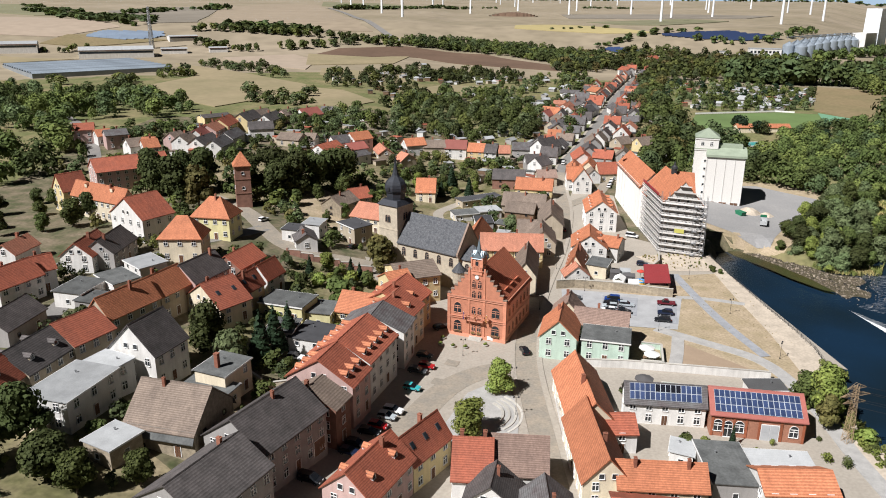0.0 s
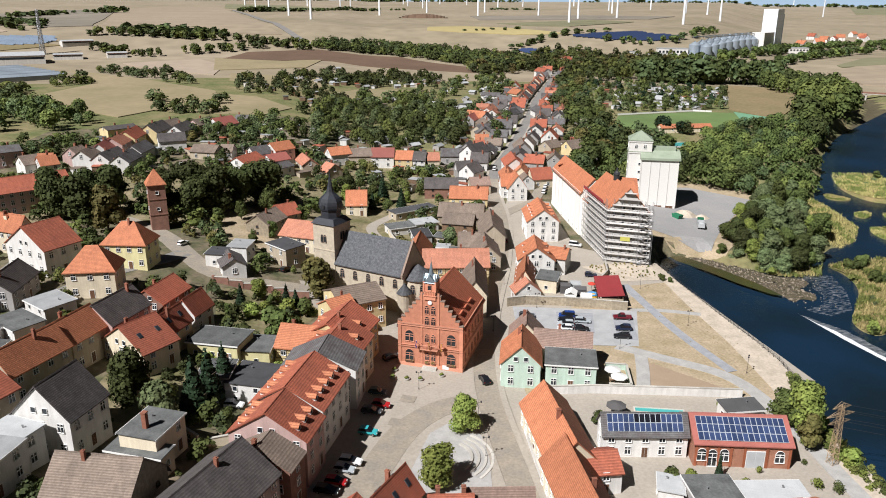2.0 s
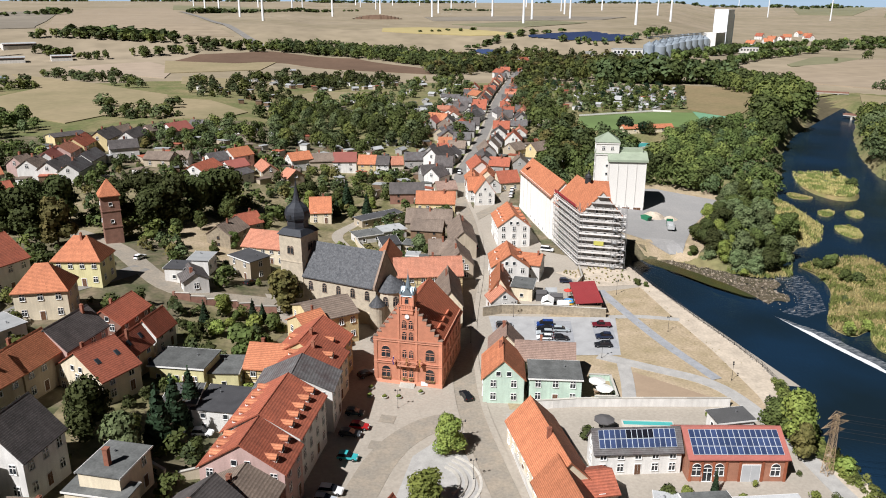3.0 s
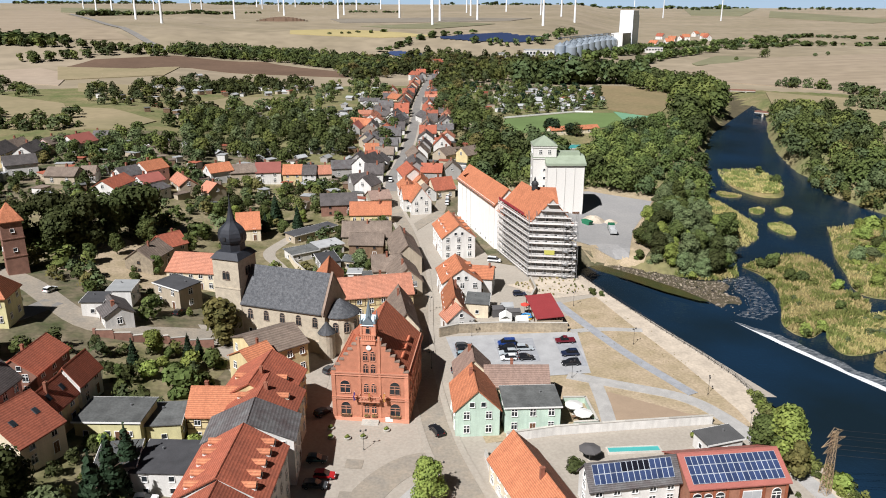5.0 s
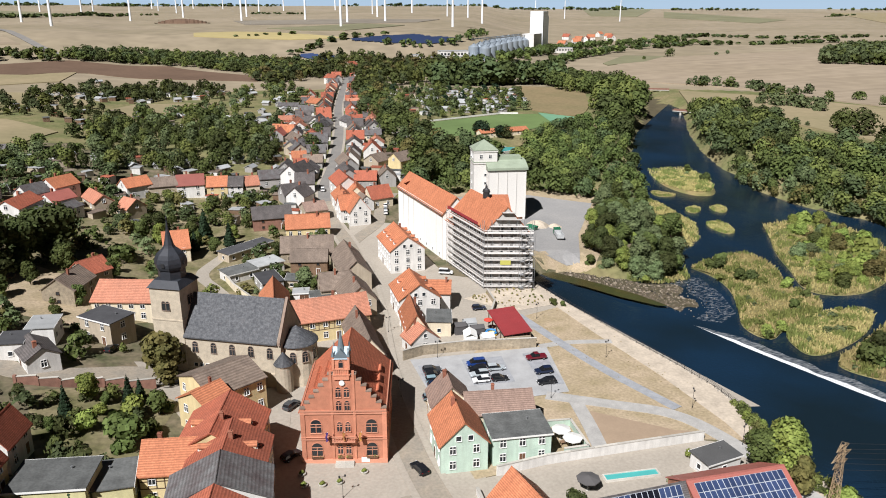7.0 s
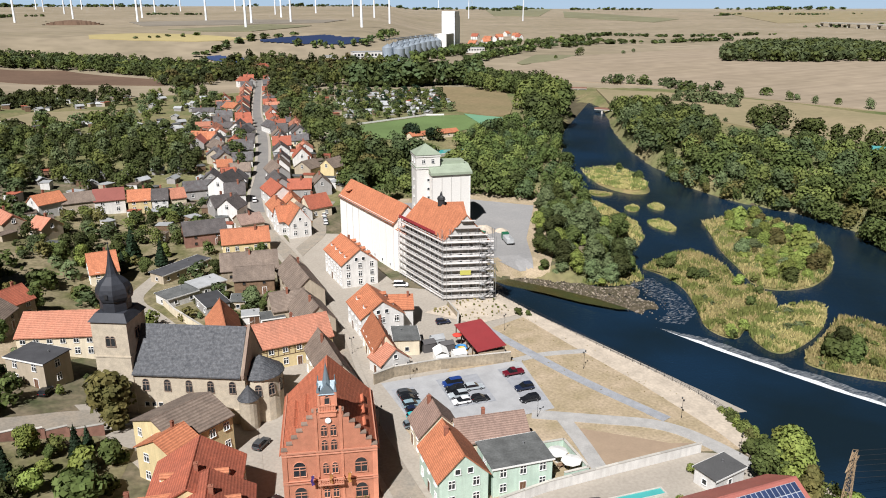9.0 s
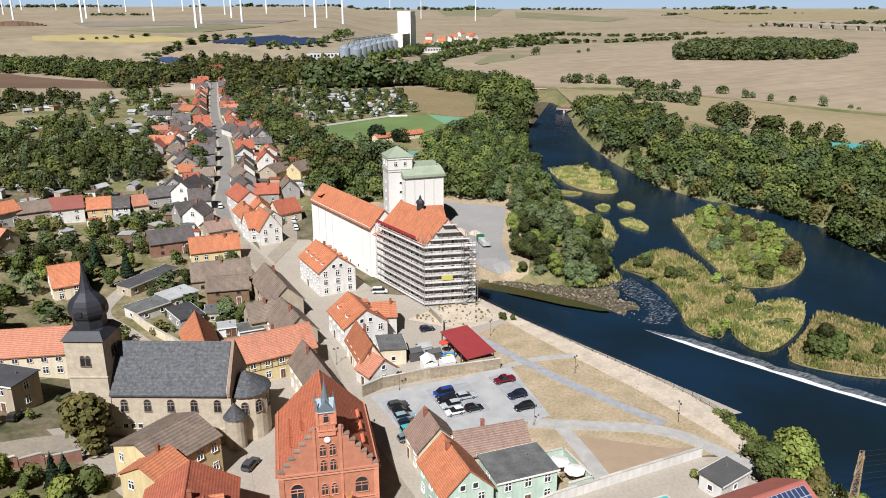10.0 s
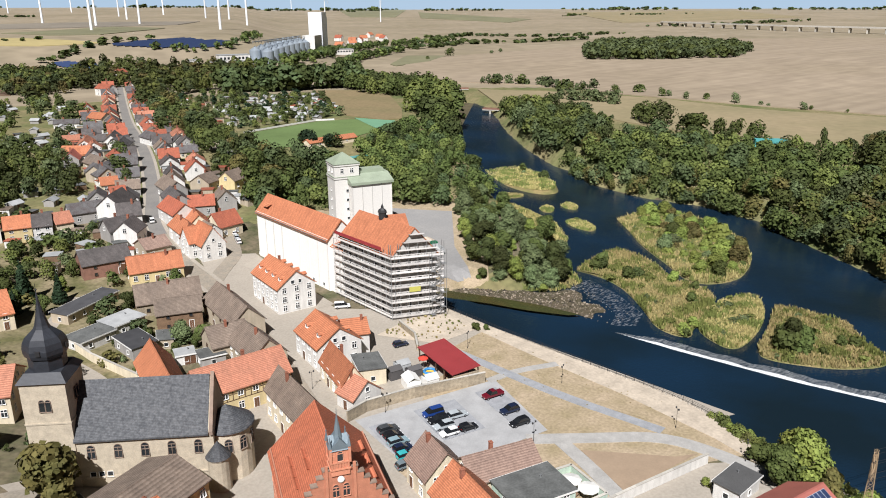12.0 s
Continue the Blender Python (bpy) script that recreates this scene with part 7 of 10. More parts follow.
wood("riverside trees on the far bank", scatter([(258, 240), (290, 215), (325, 215), (352, 258), (400, 240), (380, 170), (300, 110), (216, 110), (222, 190)], 170, 8, 15, 6, 16), MIXED + [LEAF_AUTUMN], FINE, 16)
wood("trees leaning over the far bank", along([(262, 349), (251, 328), (248, 302), (258, 268), (255, 241), (242, 220), (229, 197), (219, 176), (216, 140), (230, 90)], 3.6, 2.5, 6, 11, 68) + along([(272, 345), (260, 325), (258, 300), (268, 262), (264, 235), (250, 210), (236, 190), (228, 165)], 4, 3, 8, 13, 71), [LEAF_FRESH, LEAF_MID, LEAF_BLUE, LEAF_WILLOW, LEAF_MID, LEAF_AUTUMN], FINE, 69)
wood("broad woodland beside the far street", scatter([(88, 864), (160, 925), (227, 949), (271, 909), (324, 899), (348, 864), (247, 720), (198, 712), (148, 616), (182, 769), (157, 803), (101, 745)], 270, 7, 15, 7, 17), GREENS + [LEAF_AUTUMN, LEAF_FRESH], MEDIUM, 17)
wood("trees between the street gardens and the pitch", scatter([(147, 637), (174, 696), (137, 521), (135, 478), (126, 412), (112, 383), (98, 385), (108, 461), (111, 503)], 62, 8, 15, 6, 43), GREENS + [LEAF_AUTUMN, LEAF_AUTUMN], FINE, 43)
wood("garden trees at the town's edge", scatter([(20, 608), (82, 752), (131, 786), (103, 578), (82, 555), (79, 622), (28, 574)], 60, 4, 9, 6, 44) + scatter([(-56, 509), (-14, 600), (37, 586), (60, 521), (53, 479), (-3, 487), (-40, 468)], 70, 4, 10, 6, 45), MIXED, MEDIUM, 44)
wood("tall dark row of trees", along([(238, 703), (266, 688), (295, 678), (326, 672), (345, 655)], 4.5, 4, 19, 25, 18) + along([(247, 720), (276, 710), (305, 699), (352, 677)], 5, 4, 19, 24, 19), [LEAF_DARK, LEAF_DARK, LEAF_BLUE], MEDIUM, 18)
wood("allotment garden trees", scatter([(163, 700), (232, 685), (285, 632), (232, 517), (210, 507), (158, 505), (139, 535)], 190, 3.5, 8, 5, 46), MIXED + [LEAF_DARK, LEAF_FIR], MEDIUM, 46)
wood("conifers and trees beside the pitch", [(x, y, h) for (x, y), h in zip([(160, 439), (165, 431), (170, 428), (186, 417), (190, 418), (193, 416), (197, 413), (205, 414), (158, 443)], (11, 8, 9, 8, 7, 8, 8, 6, 8))], [LEAF_DARK, LEAF_FIR], FINE, 47)
wood("garden trees in the meadows", scatter([(-89, 688), (-51, 748), (14, 773), (58, 722), (43, 674), (-13, 669), (-45, 675), (-83, 667)], 95, 5, 11, 6, 19) + scatter([(-121, 700), (-81, 686), (-40, 623), (-19, 556), (-41, 513), (-62, 569), (-106, 592)], 55, 4, 10, 7, 21), MIXED + [LEAF_DARK], MEDIUM, 19)
wood("hedges and scattered trees in the meadows", scatter([(-247, 538), (-267, 637), (-223, 654), (-247, 688), (-274, 614)], 18, 6, 12, 6, 20) + scatter([(-263, 766), (-188, 758), (-132, 624), (-189, 682), (-230, 715)], 34, 5, 9, 6, 22) + scatter([(-154, 498), (-126, 505), (-104, 548), (-93, 488), (-122, 473)], 16, 4, 9, 6, 23) + [(x, y, h) for (x, y), h in zip([(-152, 545), (-146, 538), (-310, 590), (-322, 597)], (9, 8, 8, 8))], MIXED, MEDIUM, 20, None, 1.2)
wood("dark woodland band", scatter([(-77, 973), (-56, 964), (-4, 964), (54, 933), (105, 859), (136, 810), (170, 857), (160, 925), (114, 956), (66, 982), (-2, 1004), (-57, 1003)], 360, 8, 13, 5.5, 24), GREENS, MEDIUM, 24)
wood("field hedges", along([(-347, 1002), (-268, 1006), (-187, 1000), (-128, 990), (-82, 956)], 6, 5, 8, 13, 22) + along([(-214, 923), (-177, 943), (-139, 966), (-91, 981)], 5, 9, 8, 13, 23) + along([(-317, 932), (-263, 909), (-236, 907)], 5, 12, 7, 12, 48) + along([(-465, 837), (-436, 841), (-423, 866)], 6, 8, 5, 9, 49), GREENS, COARSE, 22)
wood("square wood in the fields", scatter([(702, 693), (761, 646), (854, 587), (994, 641), (1088, 717), (1121, 838), (968, 884), (799, 776)], 560, 12, 17, 8, 25), [LEAF_BLUE, LEAF_MID, LEAF_WILLOW], COARSE, 25)
wood("hedge along the flood dyke", along([(447, 612), (461, 586), (475, 561), (462, 523), (486, 512)], 5, 3, 6, 11, 26) + along([(348, 426), (351, 409), (358, 394)], 4, 2, 3, 5, 27), [LEAF_WILLOW, LEAF_MID, LEAF_BLUE], MEDIUM, 26)
wood("bare grey bushes and trees behind the dyke", along([(404, 482), (416, 456), (411, 432)], 4, 3, 8, 12, 42), [LEAF_WILLOW], MEDIUM, 42)
wood("single trees on the far meadow", [(x, y, h) for (x, y), h in zip([(360, 368), (367, 381), (369, 362), (356, 340), (356, 332), (351, 318), (354, 308), (348, 291), (348, 274), (317, 310), (324, 309), (345, 279)], (17, 14, 16, 14, 15, 13, 13, 15, 5, 6, 7, 4))], [LEAF_MID, LEAF_WILLOW, LEAF_DARK], FINE, 28)
wood("slim poplars by the lock road", [(x, y, h) for (x, y), h in zip([(362, 263), (358, 264)], (15, 9))], [LEAF_DARK], FINE, 70, None, 0.45)
wood("field bushes", [(x, y, h) for (x, y), h in zip([(464, 474), (489, 468), (480, 439), (484, 436), (479, 419), (491, 408), (495, 385), (502, 370), (502, 364), (508, 341), (510, 336), (514, 313), (626, 861), (570, 836), (699, 855), (734, 875)], (9, 9, 8, 7, 7, 7, 9, 4, 3, 6, 4, 3, 12, 6, 6, 6))], [LEAF_WILLOW, LEAF_MID], FINE, 66, None, 1.2)
wood("trees round the granary", along([(316, 879), (346, 860), (384, 858), (466, 912), (554, 1006), (667, 1094), (784, 1125), (902, 1159)], 5, 12, 8, 14, 29) + along([(427, 810), (477, 863), (559, 928), (638, 979)], 5, 9, 8, 13, 30) + along([(294, 999), (335, 966), (391, 988), (502, 1135)], 8, 10, 7, 12, 38), GREENS, COARSE, 29)
def hedge(pts, gap, wide, lo, hi, seed):
    """A line of trees and scrub with thin stretches and breaks."""
    return [(x, y, h * (0.55 + 0.75 * abs(noise.noise((x * 0.006, y * 0.006, seed))))) for x, y, h in along(pts, gap, wide, lo, hi, seed) if noise.noise((x * 0.004, y * 0.004, seed * 1.7)) > -0.12]


wood("hedges across the far plain", hedge([(648, 1017), (741, 1037), (872, 1088), (934, 1054), (1019, 1052), (1146, 1051)], 7, 14, 8, 14, 31) + hedge([(886, 1245), (1091, 1326), (1151, 1186), (1409, 1168)], 7, 16, 7, 12, 51) + hedge([(1621, 1512), (1853, 1400), (2200, 1336), (2570, 1301)], 9, 30, 8, 14, 52) + hedge([(2278, 2219), (2762, 2323), (2809, 2061), (3340, 1971)], 11, 30, 8, 14, 32)
     + hedge([(-295, 1860), (-237, 1898), (-151, 1934), (20, 2260)], 6, 10, 9, 14, 33) + hedge([(58, 2318), (174, 2366), (340, 2404), (532, 2350)], 7, 10, 8, 12, 34) + hedge([(43, 1050), (55, 1076), (85, 1088), (137, 1098), (198, 1097)], 14, 6, 5, 9, 35) + hedge([(171, 975), (190, 995), (214, 1020), (229, 1037), (264, 1051), (314, 1060)], 8, 6, 6, 11, 36)
     + hedge([(2230, 3448), (2862, 3788), (3488, 3765), (3766, 3344)], 11, 30, 9, 15, 37) + hedge([(-1040, 1904), (-595, 1272), (-411, 1018), (-344, 1018)], 6, 20, 9, 15, 53) + hedge([(-844, 1542), (-661, 1310), (-461, 1030)], 5, 25, 10, 16, 57) + hedge([(-365, 1034), (-281, 1028), (-191, 1025)], 5, 15, 9, 14, 58) + hedge([(-606, 1430), (-609, 1634), (-541, 1758)], 7, 20, 9, 15, 40)
     + hedge([(-2500, 3800), (-800, 4300), (1500, 4600), (3500, 3600), (5000, 2300)], 10, 40, 10, 20, 54) + hedge([(-2900, 3300), (-1400, 4200), (200, 4400), (2200, 3850), (3700, 2400), (4300, 900)], 11, 40, 12, 24, 55), [LEAF_DARK, LEAF_MID, LEAF_BLUE], FARAWAY, 31, None, 1.7)


# ---- the town further out ----
FAR_RND = random.Random(41)
ROOFS = [ROOF_RED, ROOF_SALMON, ROOF_BROWN, ROOF_DARK, ROOF_GREY, ROOF_GREY, ROOF_RED, ROOF_DARK]
WALLS = [W_WHITE, W_CREAM, W_WHITE, W_GREY, W_WHITE, W_WHITE]
WORDS = {ROOF_RED.name: "red", ROOF_ORANGE.name: "orange", ROOF_SALMON.name: "pale red", ROOF_BROWN.name: "brown", ROOF_DARK.name: "dark brown", ROOF_GREY.name: "grey"}
WALL_WORDS = {W_WHITE.name: "white", W_CREAM.name: "cream", W_BEIGE.name: "beige", W_GREY.name: "grey", W_PINK.name: "pink", W_YELLOW.name: "yellow"}


def far_house(x, y, a, l=None, w=None, ze=None, roof=None, wall=None, zr=None):
    roof, wall = roof or FAR_RND.choice(ROOFS), wall or FAR_RND.choice(WALLS)
    if min(math.hypot(x - a0, y - b0) for a0, b0 in resample(MAIN, 3.0)) < 6.2:
        return None
    l, w, ze = l or FAR_RND.uniform(8, 12), w or FAR_RND.uniform(6.5, 8.5), ze or FAR_RND.choice((3.0, 3.4, 4.2))
    zr = zr or ze + w * FAR_RND.uniform(0.36, 0.52)
    BUILT.append((x, y, a, l, w))
    e = thing("house", "%s plastered house under %s roof tiles" % (WALL_WORDS[wall.name], WORDS[roof.name]), "house", x, y, None, a, "houses of the outer town")
    part("wall", wall_body(l, w, ze, zr), wall, e)
    part("roof", gable_roof(l, w, ze, zr), roof, e)
    share("chimney", CHIMNEY, e, pose(FAR_RND.uniform(-2, 2), 0.5, zr))
    floors = 2 if ze > 5 else 1
    for s in (1, -1):
        for f in range(floors):
            for i in range(2):
                share("window", WIN, e, pose((i - 0.5) * l * 0.5, s * (w / 2 + 0.01), 0.9 + f * 2.7, 0, 0, 0 if s > 0 else 180))
        share("window", WIN, e, pose(s * (l / 2 + 0.01), 0, ze - 0.4, 0, 0, -90 if s > 0 else 90))
    return e


WORDS[ROOF_METAL.name] = "dark red"
# joined houses across the slope
far_house(-24.2, 381.6, 25, 10.5, 8, 5, ROOF_ORANGE, W_WHITE, 8)
far_house(-13.6, 383.2, 0, 11.2, 8, 5, ROOF_BROWN, W_BEIGE, 8)
far_house(-2.5, 382.8, -6, 10.8, 9, 5.5, ROOF_METAL, W_WHITE, 9)
far_house(8.0, 379.0, -12, 8.3, 8.5, 5.2, ROOF_ORANGE, W_YELLOW, 8.5)
far_house(15.3, 376.8, -15, 5.9, 8, 5.2, ROOF_DARK, W_WHITE, 8.5)
far_house(21.4, 376.9, 0, 5.6, 8, 5, ROOF_SALMON, W_CREAM, 8)
far_house(32.2, 386.9, -5, 11.9, 8, 4, ROOF_GREY, W_GREY, 7)
far_house(43.0, 384.2, 50, 15.0, 9, 6, ROOF_DARK, W_WHITE, 10)
far_house(37.4, 355.5, 50, 9.0, 8, 5, ROOF_DARK, W_WHITE, 8.5)
far_house(-26.6, 354.6, -57, 7.2, 8, 4, ROOF_SALMON, W_BEIGE, 7)
# along the street
house(53.0, 328.2, 88, 11.0, 8.0, 5.6, 11.0, ROOF_ORANGE, W_WHITE, 'white villa with a steep gable under orange tiles', chim=0)
house(50.3, 331.5, -2, 7.0, 7.5, 5.6, 10.0, ROOF_ORANGE, W_WHITE, 'white villa wing under orange tiles')
house(38.6, 338.5, 3, 8.5, 9.5, 4.2, 6.6, ROOF_FADED, W_BEIGE, 'beige house under a low faded pink roof')
far_house(58.5, 365.4, -93, 17.0, 9, 5.5, ROOF_RED, W_WHITE, 9)
far_house(52.4, 345.0, 84, 14.0, 7, 5.5, ROOF_ORANGE, W_WHITE, 8.5)
far_house(68.8, 396.2, -96, 17.0, 8, 4.5, ROOF_BROWN, W_GREY, 8)
far_house(79.2, 430.6, 60, 17.0, 7, 5, ROOF_RED, W_WHITE, 8)
far_house(58.4, 474.3, -10, 8.8, 8, 3.5, ROOF_ORANGE, W_WHITE, 6.5)
far_house(52.7, 470.9, 67, 17.0, 7, 3.5, ROOF_METAL, W_GREY, 6.5)
far_house(55.1, 436.8, 44, 13.9, 8, 4, ROOF_GREY, W_BEIGE, 7)
far_house(51.2, 417.9, -10, 6.8, 7, 3.5, ROOF_ORANGE, W_CREAM, 6)
far_house(60.0, 343.6, -88, 9.5, 6.5, 3.6, ROOF_BROWN, W_WHITE, 6.4)
far_house(45.6, 390.2, -7, 5.5, 8, 6, ROOF_RED, W_WHITE, 10)
far_house(81.8, 503.4, 65, 17.0, 7, 4, ROOF_DARK, W_WHITE, 7)
far_house(78.3, 480.8, 62, 17.0, 7, 4, ROOF_GREY, W_WHITE, 7)
far_house(102.2, 512.1, 52, 17.0, 7.5, 4, ROOF_BROWN, W_CREAM, 7)
far_house(88.6, 465.5, 46, 13.0, 7.5, 4, ROOF_RED, W_WHITE, 7)
far_house(68.2, 502.9, 68, 17.0, 7, 3.5, ROOF_SALMON, W_WHITE, 6)
far_house(64.0, 379.9, -99, 17.0, 8, 5, ROOF_DARK, W_GREY, 8)
far_house(84.1, 398.1, 32, 8.5, 9, 4, ROOF_BROWN, W_BEIGE, 7)
# end of the street
far_house(156.7, 746.2, -70, 15.8, 9, 6, ROOF_RED, W_WHITE, 9)
far_house(211.4, 874.8, 45, 16.3, 9, 5, ROOF_RED, W_WHITE, 8)
far_house(102.4, 589.7, -67, 12.4, 9, 4, ROOF_ORANGE, W_CREAM, 7)
far_house(122.2, 597.8, -92, 17.0, 8, 4.5, ROOF_RED, W_WHITE, 8)
far_house(126.5, 578.0, -11, 10.1, 8, 4, ROOF_SALMON, W_WHITE, 7)
far_house(110.9, 546.8, -23, 8.0, 8, 4, ROOF_ORANGE, W_WHITE, 7)
far_house(90.0, 505.8, -101, 17.0, 8, 4, ROOF_GREY, W_WHITE, 7)
far_house(80.6, 488.1, 37, 11.8, 7, 4, ROOF_GREY, W_WHITE, 7)
far_house(99.0, 493.9, -87, 17.0, 7.5, 4, ROOF_GREY, W_WHITE, 6.5)
far_house(86.7, 458.6, 14, 10.0, 8, 4, ROOF_GREY, W_WHITE, 6)
far_house(78.5, 435.2, 53, 13.0, 7, 4.5, ROOF_RED, W_WHITE, 7)
far_house(56.4, 476.4, -38, 13.0, 8, 4, ROOF_ORANGE, W_GREY, 7)
far_house(57.5, 450.0, -86, 15.7, 8, 4, ROOF_BROWN, W_BEIGE, 7)
far_house(53.2, 433.2, -89, 17.0, 8, 4, ROOF_GREY, W_BEIGE, 7)
far_house(67.2, 453.1, 83, 16.6, 7, 4.5, ROOF_RED, W_WHITE, 7)
far_house(71.7, 417.4, 55, 14.4, 7, 5, ROOF_ORANGE, W_WHITE, 8)
far_house(82.4, 586.8, -23, 13.9, 8, 3, ROOF_GREY, W_WHITE, 5)
far_house(66.7, 522.7, -15, 8.1, 7, 3, ROOF_SALMON, W_WHITE, 5)
# houses on the western slope
far_house(-140.5, 335.6, 12, 5.5, 9, 5, ROOF_ORANGE, W_WHITE, 8)
far_house(-133.2, 348.1, 70, 7.3, 8, 5, ROOF_BROWN, W_PINK, 8)
far_house(-127.0, 346.8, 83, 16.0, 8, 5, ROOF_BROWN, W_WHITE, 8)
far_house(-124.5, 357.8, 92, 17.0, 8, 5, ROOF_METAL, W_WHITE, 8.5)
far_house(-122.3, 370.0, 88, 17.0, 9, 5.5, ROOF_SALMON, W_PINK, 8.5)
far_house(-120.4, 383.0, 88, 17.0, 9, 5.5, ROOF_RED, W_YELLOW, 9)
far_house(-113.4, 399.0, 80, 17.0, 9, 5.5, ROOF_DARK, W_YELLOW, 9)
far_house(-109.8, 413.9, 67, 10.8, 8, 5, ROOF_BROWN, W_BEIGE, 8)
far_house(-102.3, 404.0, 81, 17.0, 8, 5, ROOF_DARK, W_WHITE, 8)
far_house(-100.8, 378.1, 19, 11.9, 9, 5, ROOF_DARK, W_WHITE, 8)
far_house(-96.4, 423.6, 57, 12.2, 8, 4.5, ROOF_BROWN, W_PINK, 7)
far_house(-86.0, 425.8, 52, 12.9, 10, 4, ROOF_METAL, W_WHITE, 7.5)
far_house(-78.0, 441.6, -9, 6.7, 8, 4, ROOF_GREY, W_WHITE, 6)
far_house(-118.7, 344.9, 80, 15.7, 8, 4.5, ROOF_DARK, W_WHITE, 7.5)
far_house(-110.8, 341.3, 86, 15.4, 8, 4.5, ROOF_GREY, W_WHITE, 7.5)
far_house(-113.9, 339.8, -11, 10.5, 7, 3.2, ROOF_SALMON, W_WHITE, 5)
far_house(-110.2, 358.6, 84, 15.5, 8, 4.5, ROOF_GREY, W_WHITE, 7.5)
far_house(-81.7, 362.4, -19, 12.1, 9, 3.5, ROOF_BROWN, W_BEIGE, 6)
far_house(-72.9, 364.8, -7, 5.5, 8, 3.5, ROOF_BROWN, W_WHITE, 6)
far_house(-62.4, 348.0, 65, 14.8, 9, 3.8, ROOF_RED, W_WHITE, 6.5)
far_house(-59.3, 363.8, 38, 8.7, 9, 4, ROOF_GREY, W_WHITE, 7)
far_house(-50.5, 369.9, 41, 10.6, 9, 6, ROOF_ORANGE, W_WHITE, 9)
far_house(-51.0, 359.3, 40, 9.9, 8, 3.5, ROOF_METAL, W_WHITE, 6)
far_house(-38.0, 363.5, -73, 16.0, 7, 3.5, ROOF_SALMON, W_BEIGE, 6)
far_house(-48.8, 347.3, 49, 11.1, 8, 3.5, ROOF_GREY, W_WHITE, 5)
far_house(-178.3, 353.3, 23, 9.0, 10, 6.5, ROOF_RED, W_PINK, 9)
far_house(-168.9, 351.1, 43, 6.7, 8, 4.5, ROOF_ORANGE, W_WHITE, 7)
far_house(-160.1, 345.6, 34, 9.6, 9, 6.5, ROOF_GREY, W_PINK, 8.5)
far_house(-146.1, 332.7, 44, 7.1, 9, 5, ROOF_BROWN, W_WHITE, 8)
far_house(-138.2, 330.1, 36, 6.8, 9, 5.5, ROOF_ORANGE, W_WHITE, 8.5)
far_house(-135.2, 412.8, 41, 15.3, 10, 3.8, ROOF_DARK, W_YELLOW, 5)
for x, y, a, rf, wl in ((60, 352, 75, ROOF_ORANGE, W_CREAM), (67, 345, 10, ROOF_RED, W_CREAM), (80, 372, 75, ROOF_BROWN, W_GREY), (95, 395, 30, ROOF_BROWN, W_YELLOW), (36, 362, 10, ROOF_DARK, W_GREY)):
    far_house(x, y, a, None, None, 4.2, rf, wl)


def row(pts, gap, setback, jitter=1.0, skip=0.0):
    """Houses along a lane, most with the ridge along it, some gable end on."""
    line = resample(round_off(pts, 1), gap)
    for i in range(len(line) - 1):
        (ax, ay), (bx, by) = line[i], line[i + 1]
        l = math.hypot(bx - ax, by - ay)
        if l < gap * 0.5 or FAR_RND.random() < skip:
            continue
        nx, ny = -(by - ay) / l, (bx - ax) / l
        a = math.degrees(math.atan2(by - ay, bx - ax)) + (90 if FAR_RND.random() < 0.4 else 0)
        d = setback + math.copysign(FAR_RND.uniform(0, jitter), setback)
        x, y = ax + nx * d, ay + ny * d
        if all(math.hypot(x - b[0], y - b[1]) > 7.5 for b in BUILT):
            far_house(x, y, a, min(gap * 0.96, 11))


row(MAIN[12:14], 8.5, 7.8)
row(MAIN[13:21], 9.5, 8.6)
row(MAIN[12:21], 9.5, -8.6)
row(MAIN[13:20], 10, 19.0, 4, 0.25)
row(MAIN[13:20], 10, -18.0, 3, 0.35)
row([(-96, 120), (-106, 150), (-104, 185)], 11, 10, 1, 0.1)
row([(-120, 120), (-117, 165), (-113, 205)], 11, 8, 1, 0.1)


# ---- garden sheds of the allotments ----
def shed_master():
    e = thing("garden_shed", "small felt-roofed allotment shed", "shed", -40, 800, None, 15, "allotment sheds")
    bm = bmesh.new()
    box(bm, -2.6, 2.6, -1.9, 1.9, -1, 2.3)
    part("wall", bm, W_GREY, e)
    part("roof", gable_roof(5.2, 3.8, 2.3, 3.3), FELTLIGHT, e)
    bm = bmesh.new()
    box(bm, -0.5, 0.5, -1.96, -1.9, 0, 2.0)
    part("door", bm, FRAME_BROWN, e)
    return e


master = shed_master()
for x, y, _ in scatter([(-84, 675), (-50, 722), (57, 713), (42, 666), (-13, 658)], 14, 1, 2, 12, 50) + scatter([(223, 664), (281, 625), (239, 530), (212, 512), (151, 522)], 42, 1, 2, 8, 51) + scatter([(7, 540), (75, 707), (107, 672), (74, 517)], 20, 1, 2, 9, 52) + scatter([(-30, 427), (38, 434), (39, 404), (-11, 413)], 10, 1, 2, 9, 53):
    copy_thing(master, pose(x, y, ground(x, y), 0, 0, FAR_RND.uniform(0, 180)))


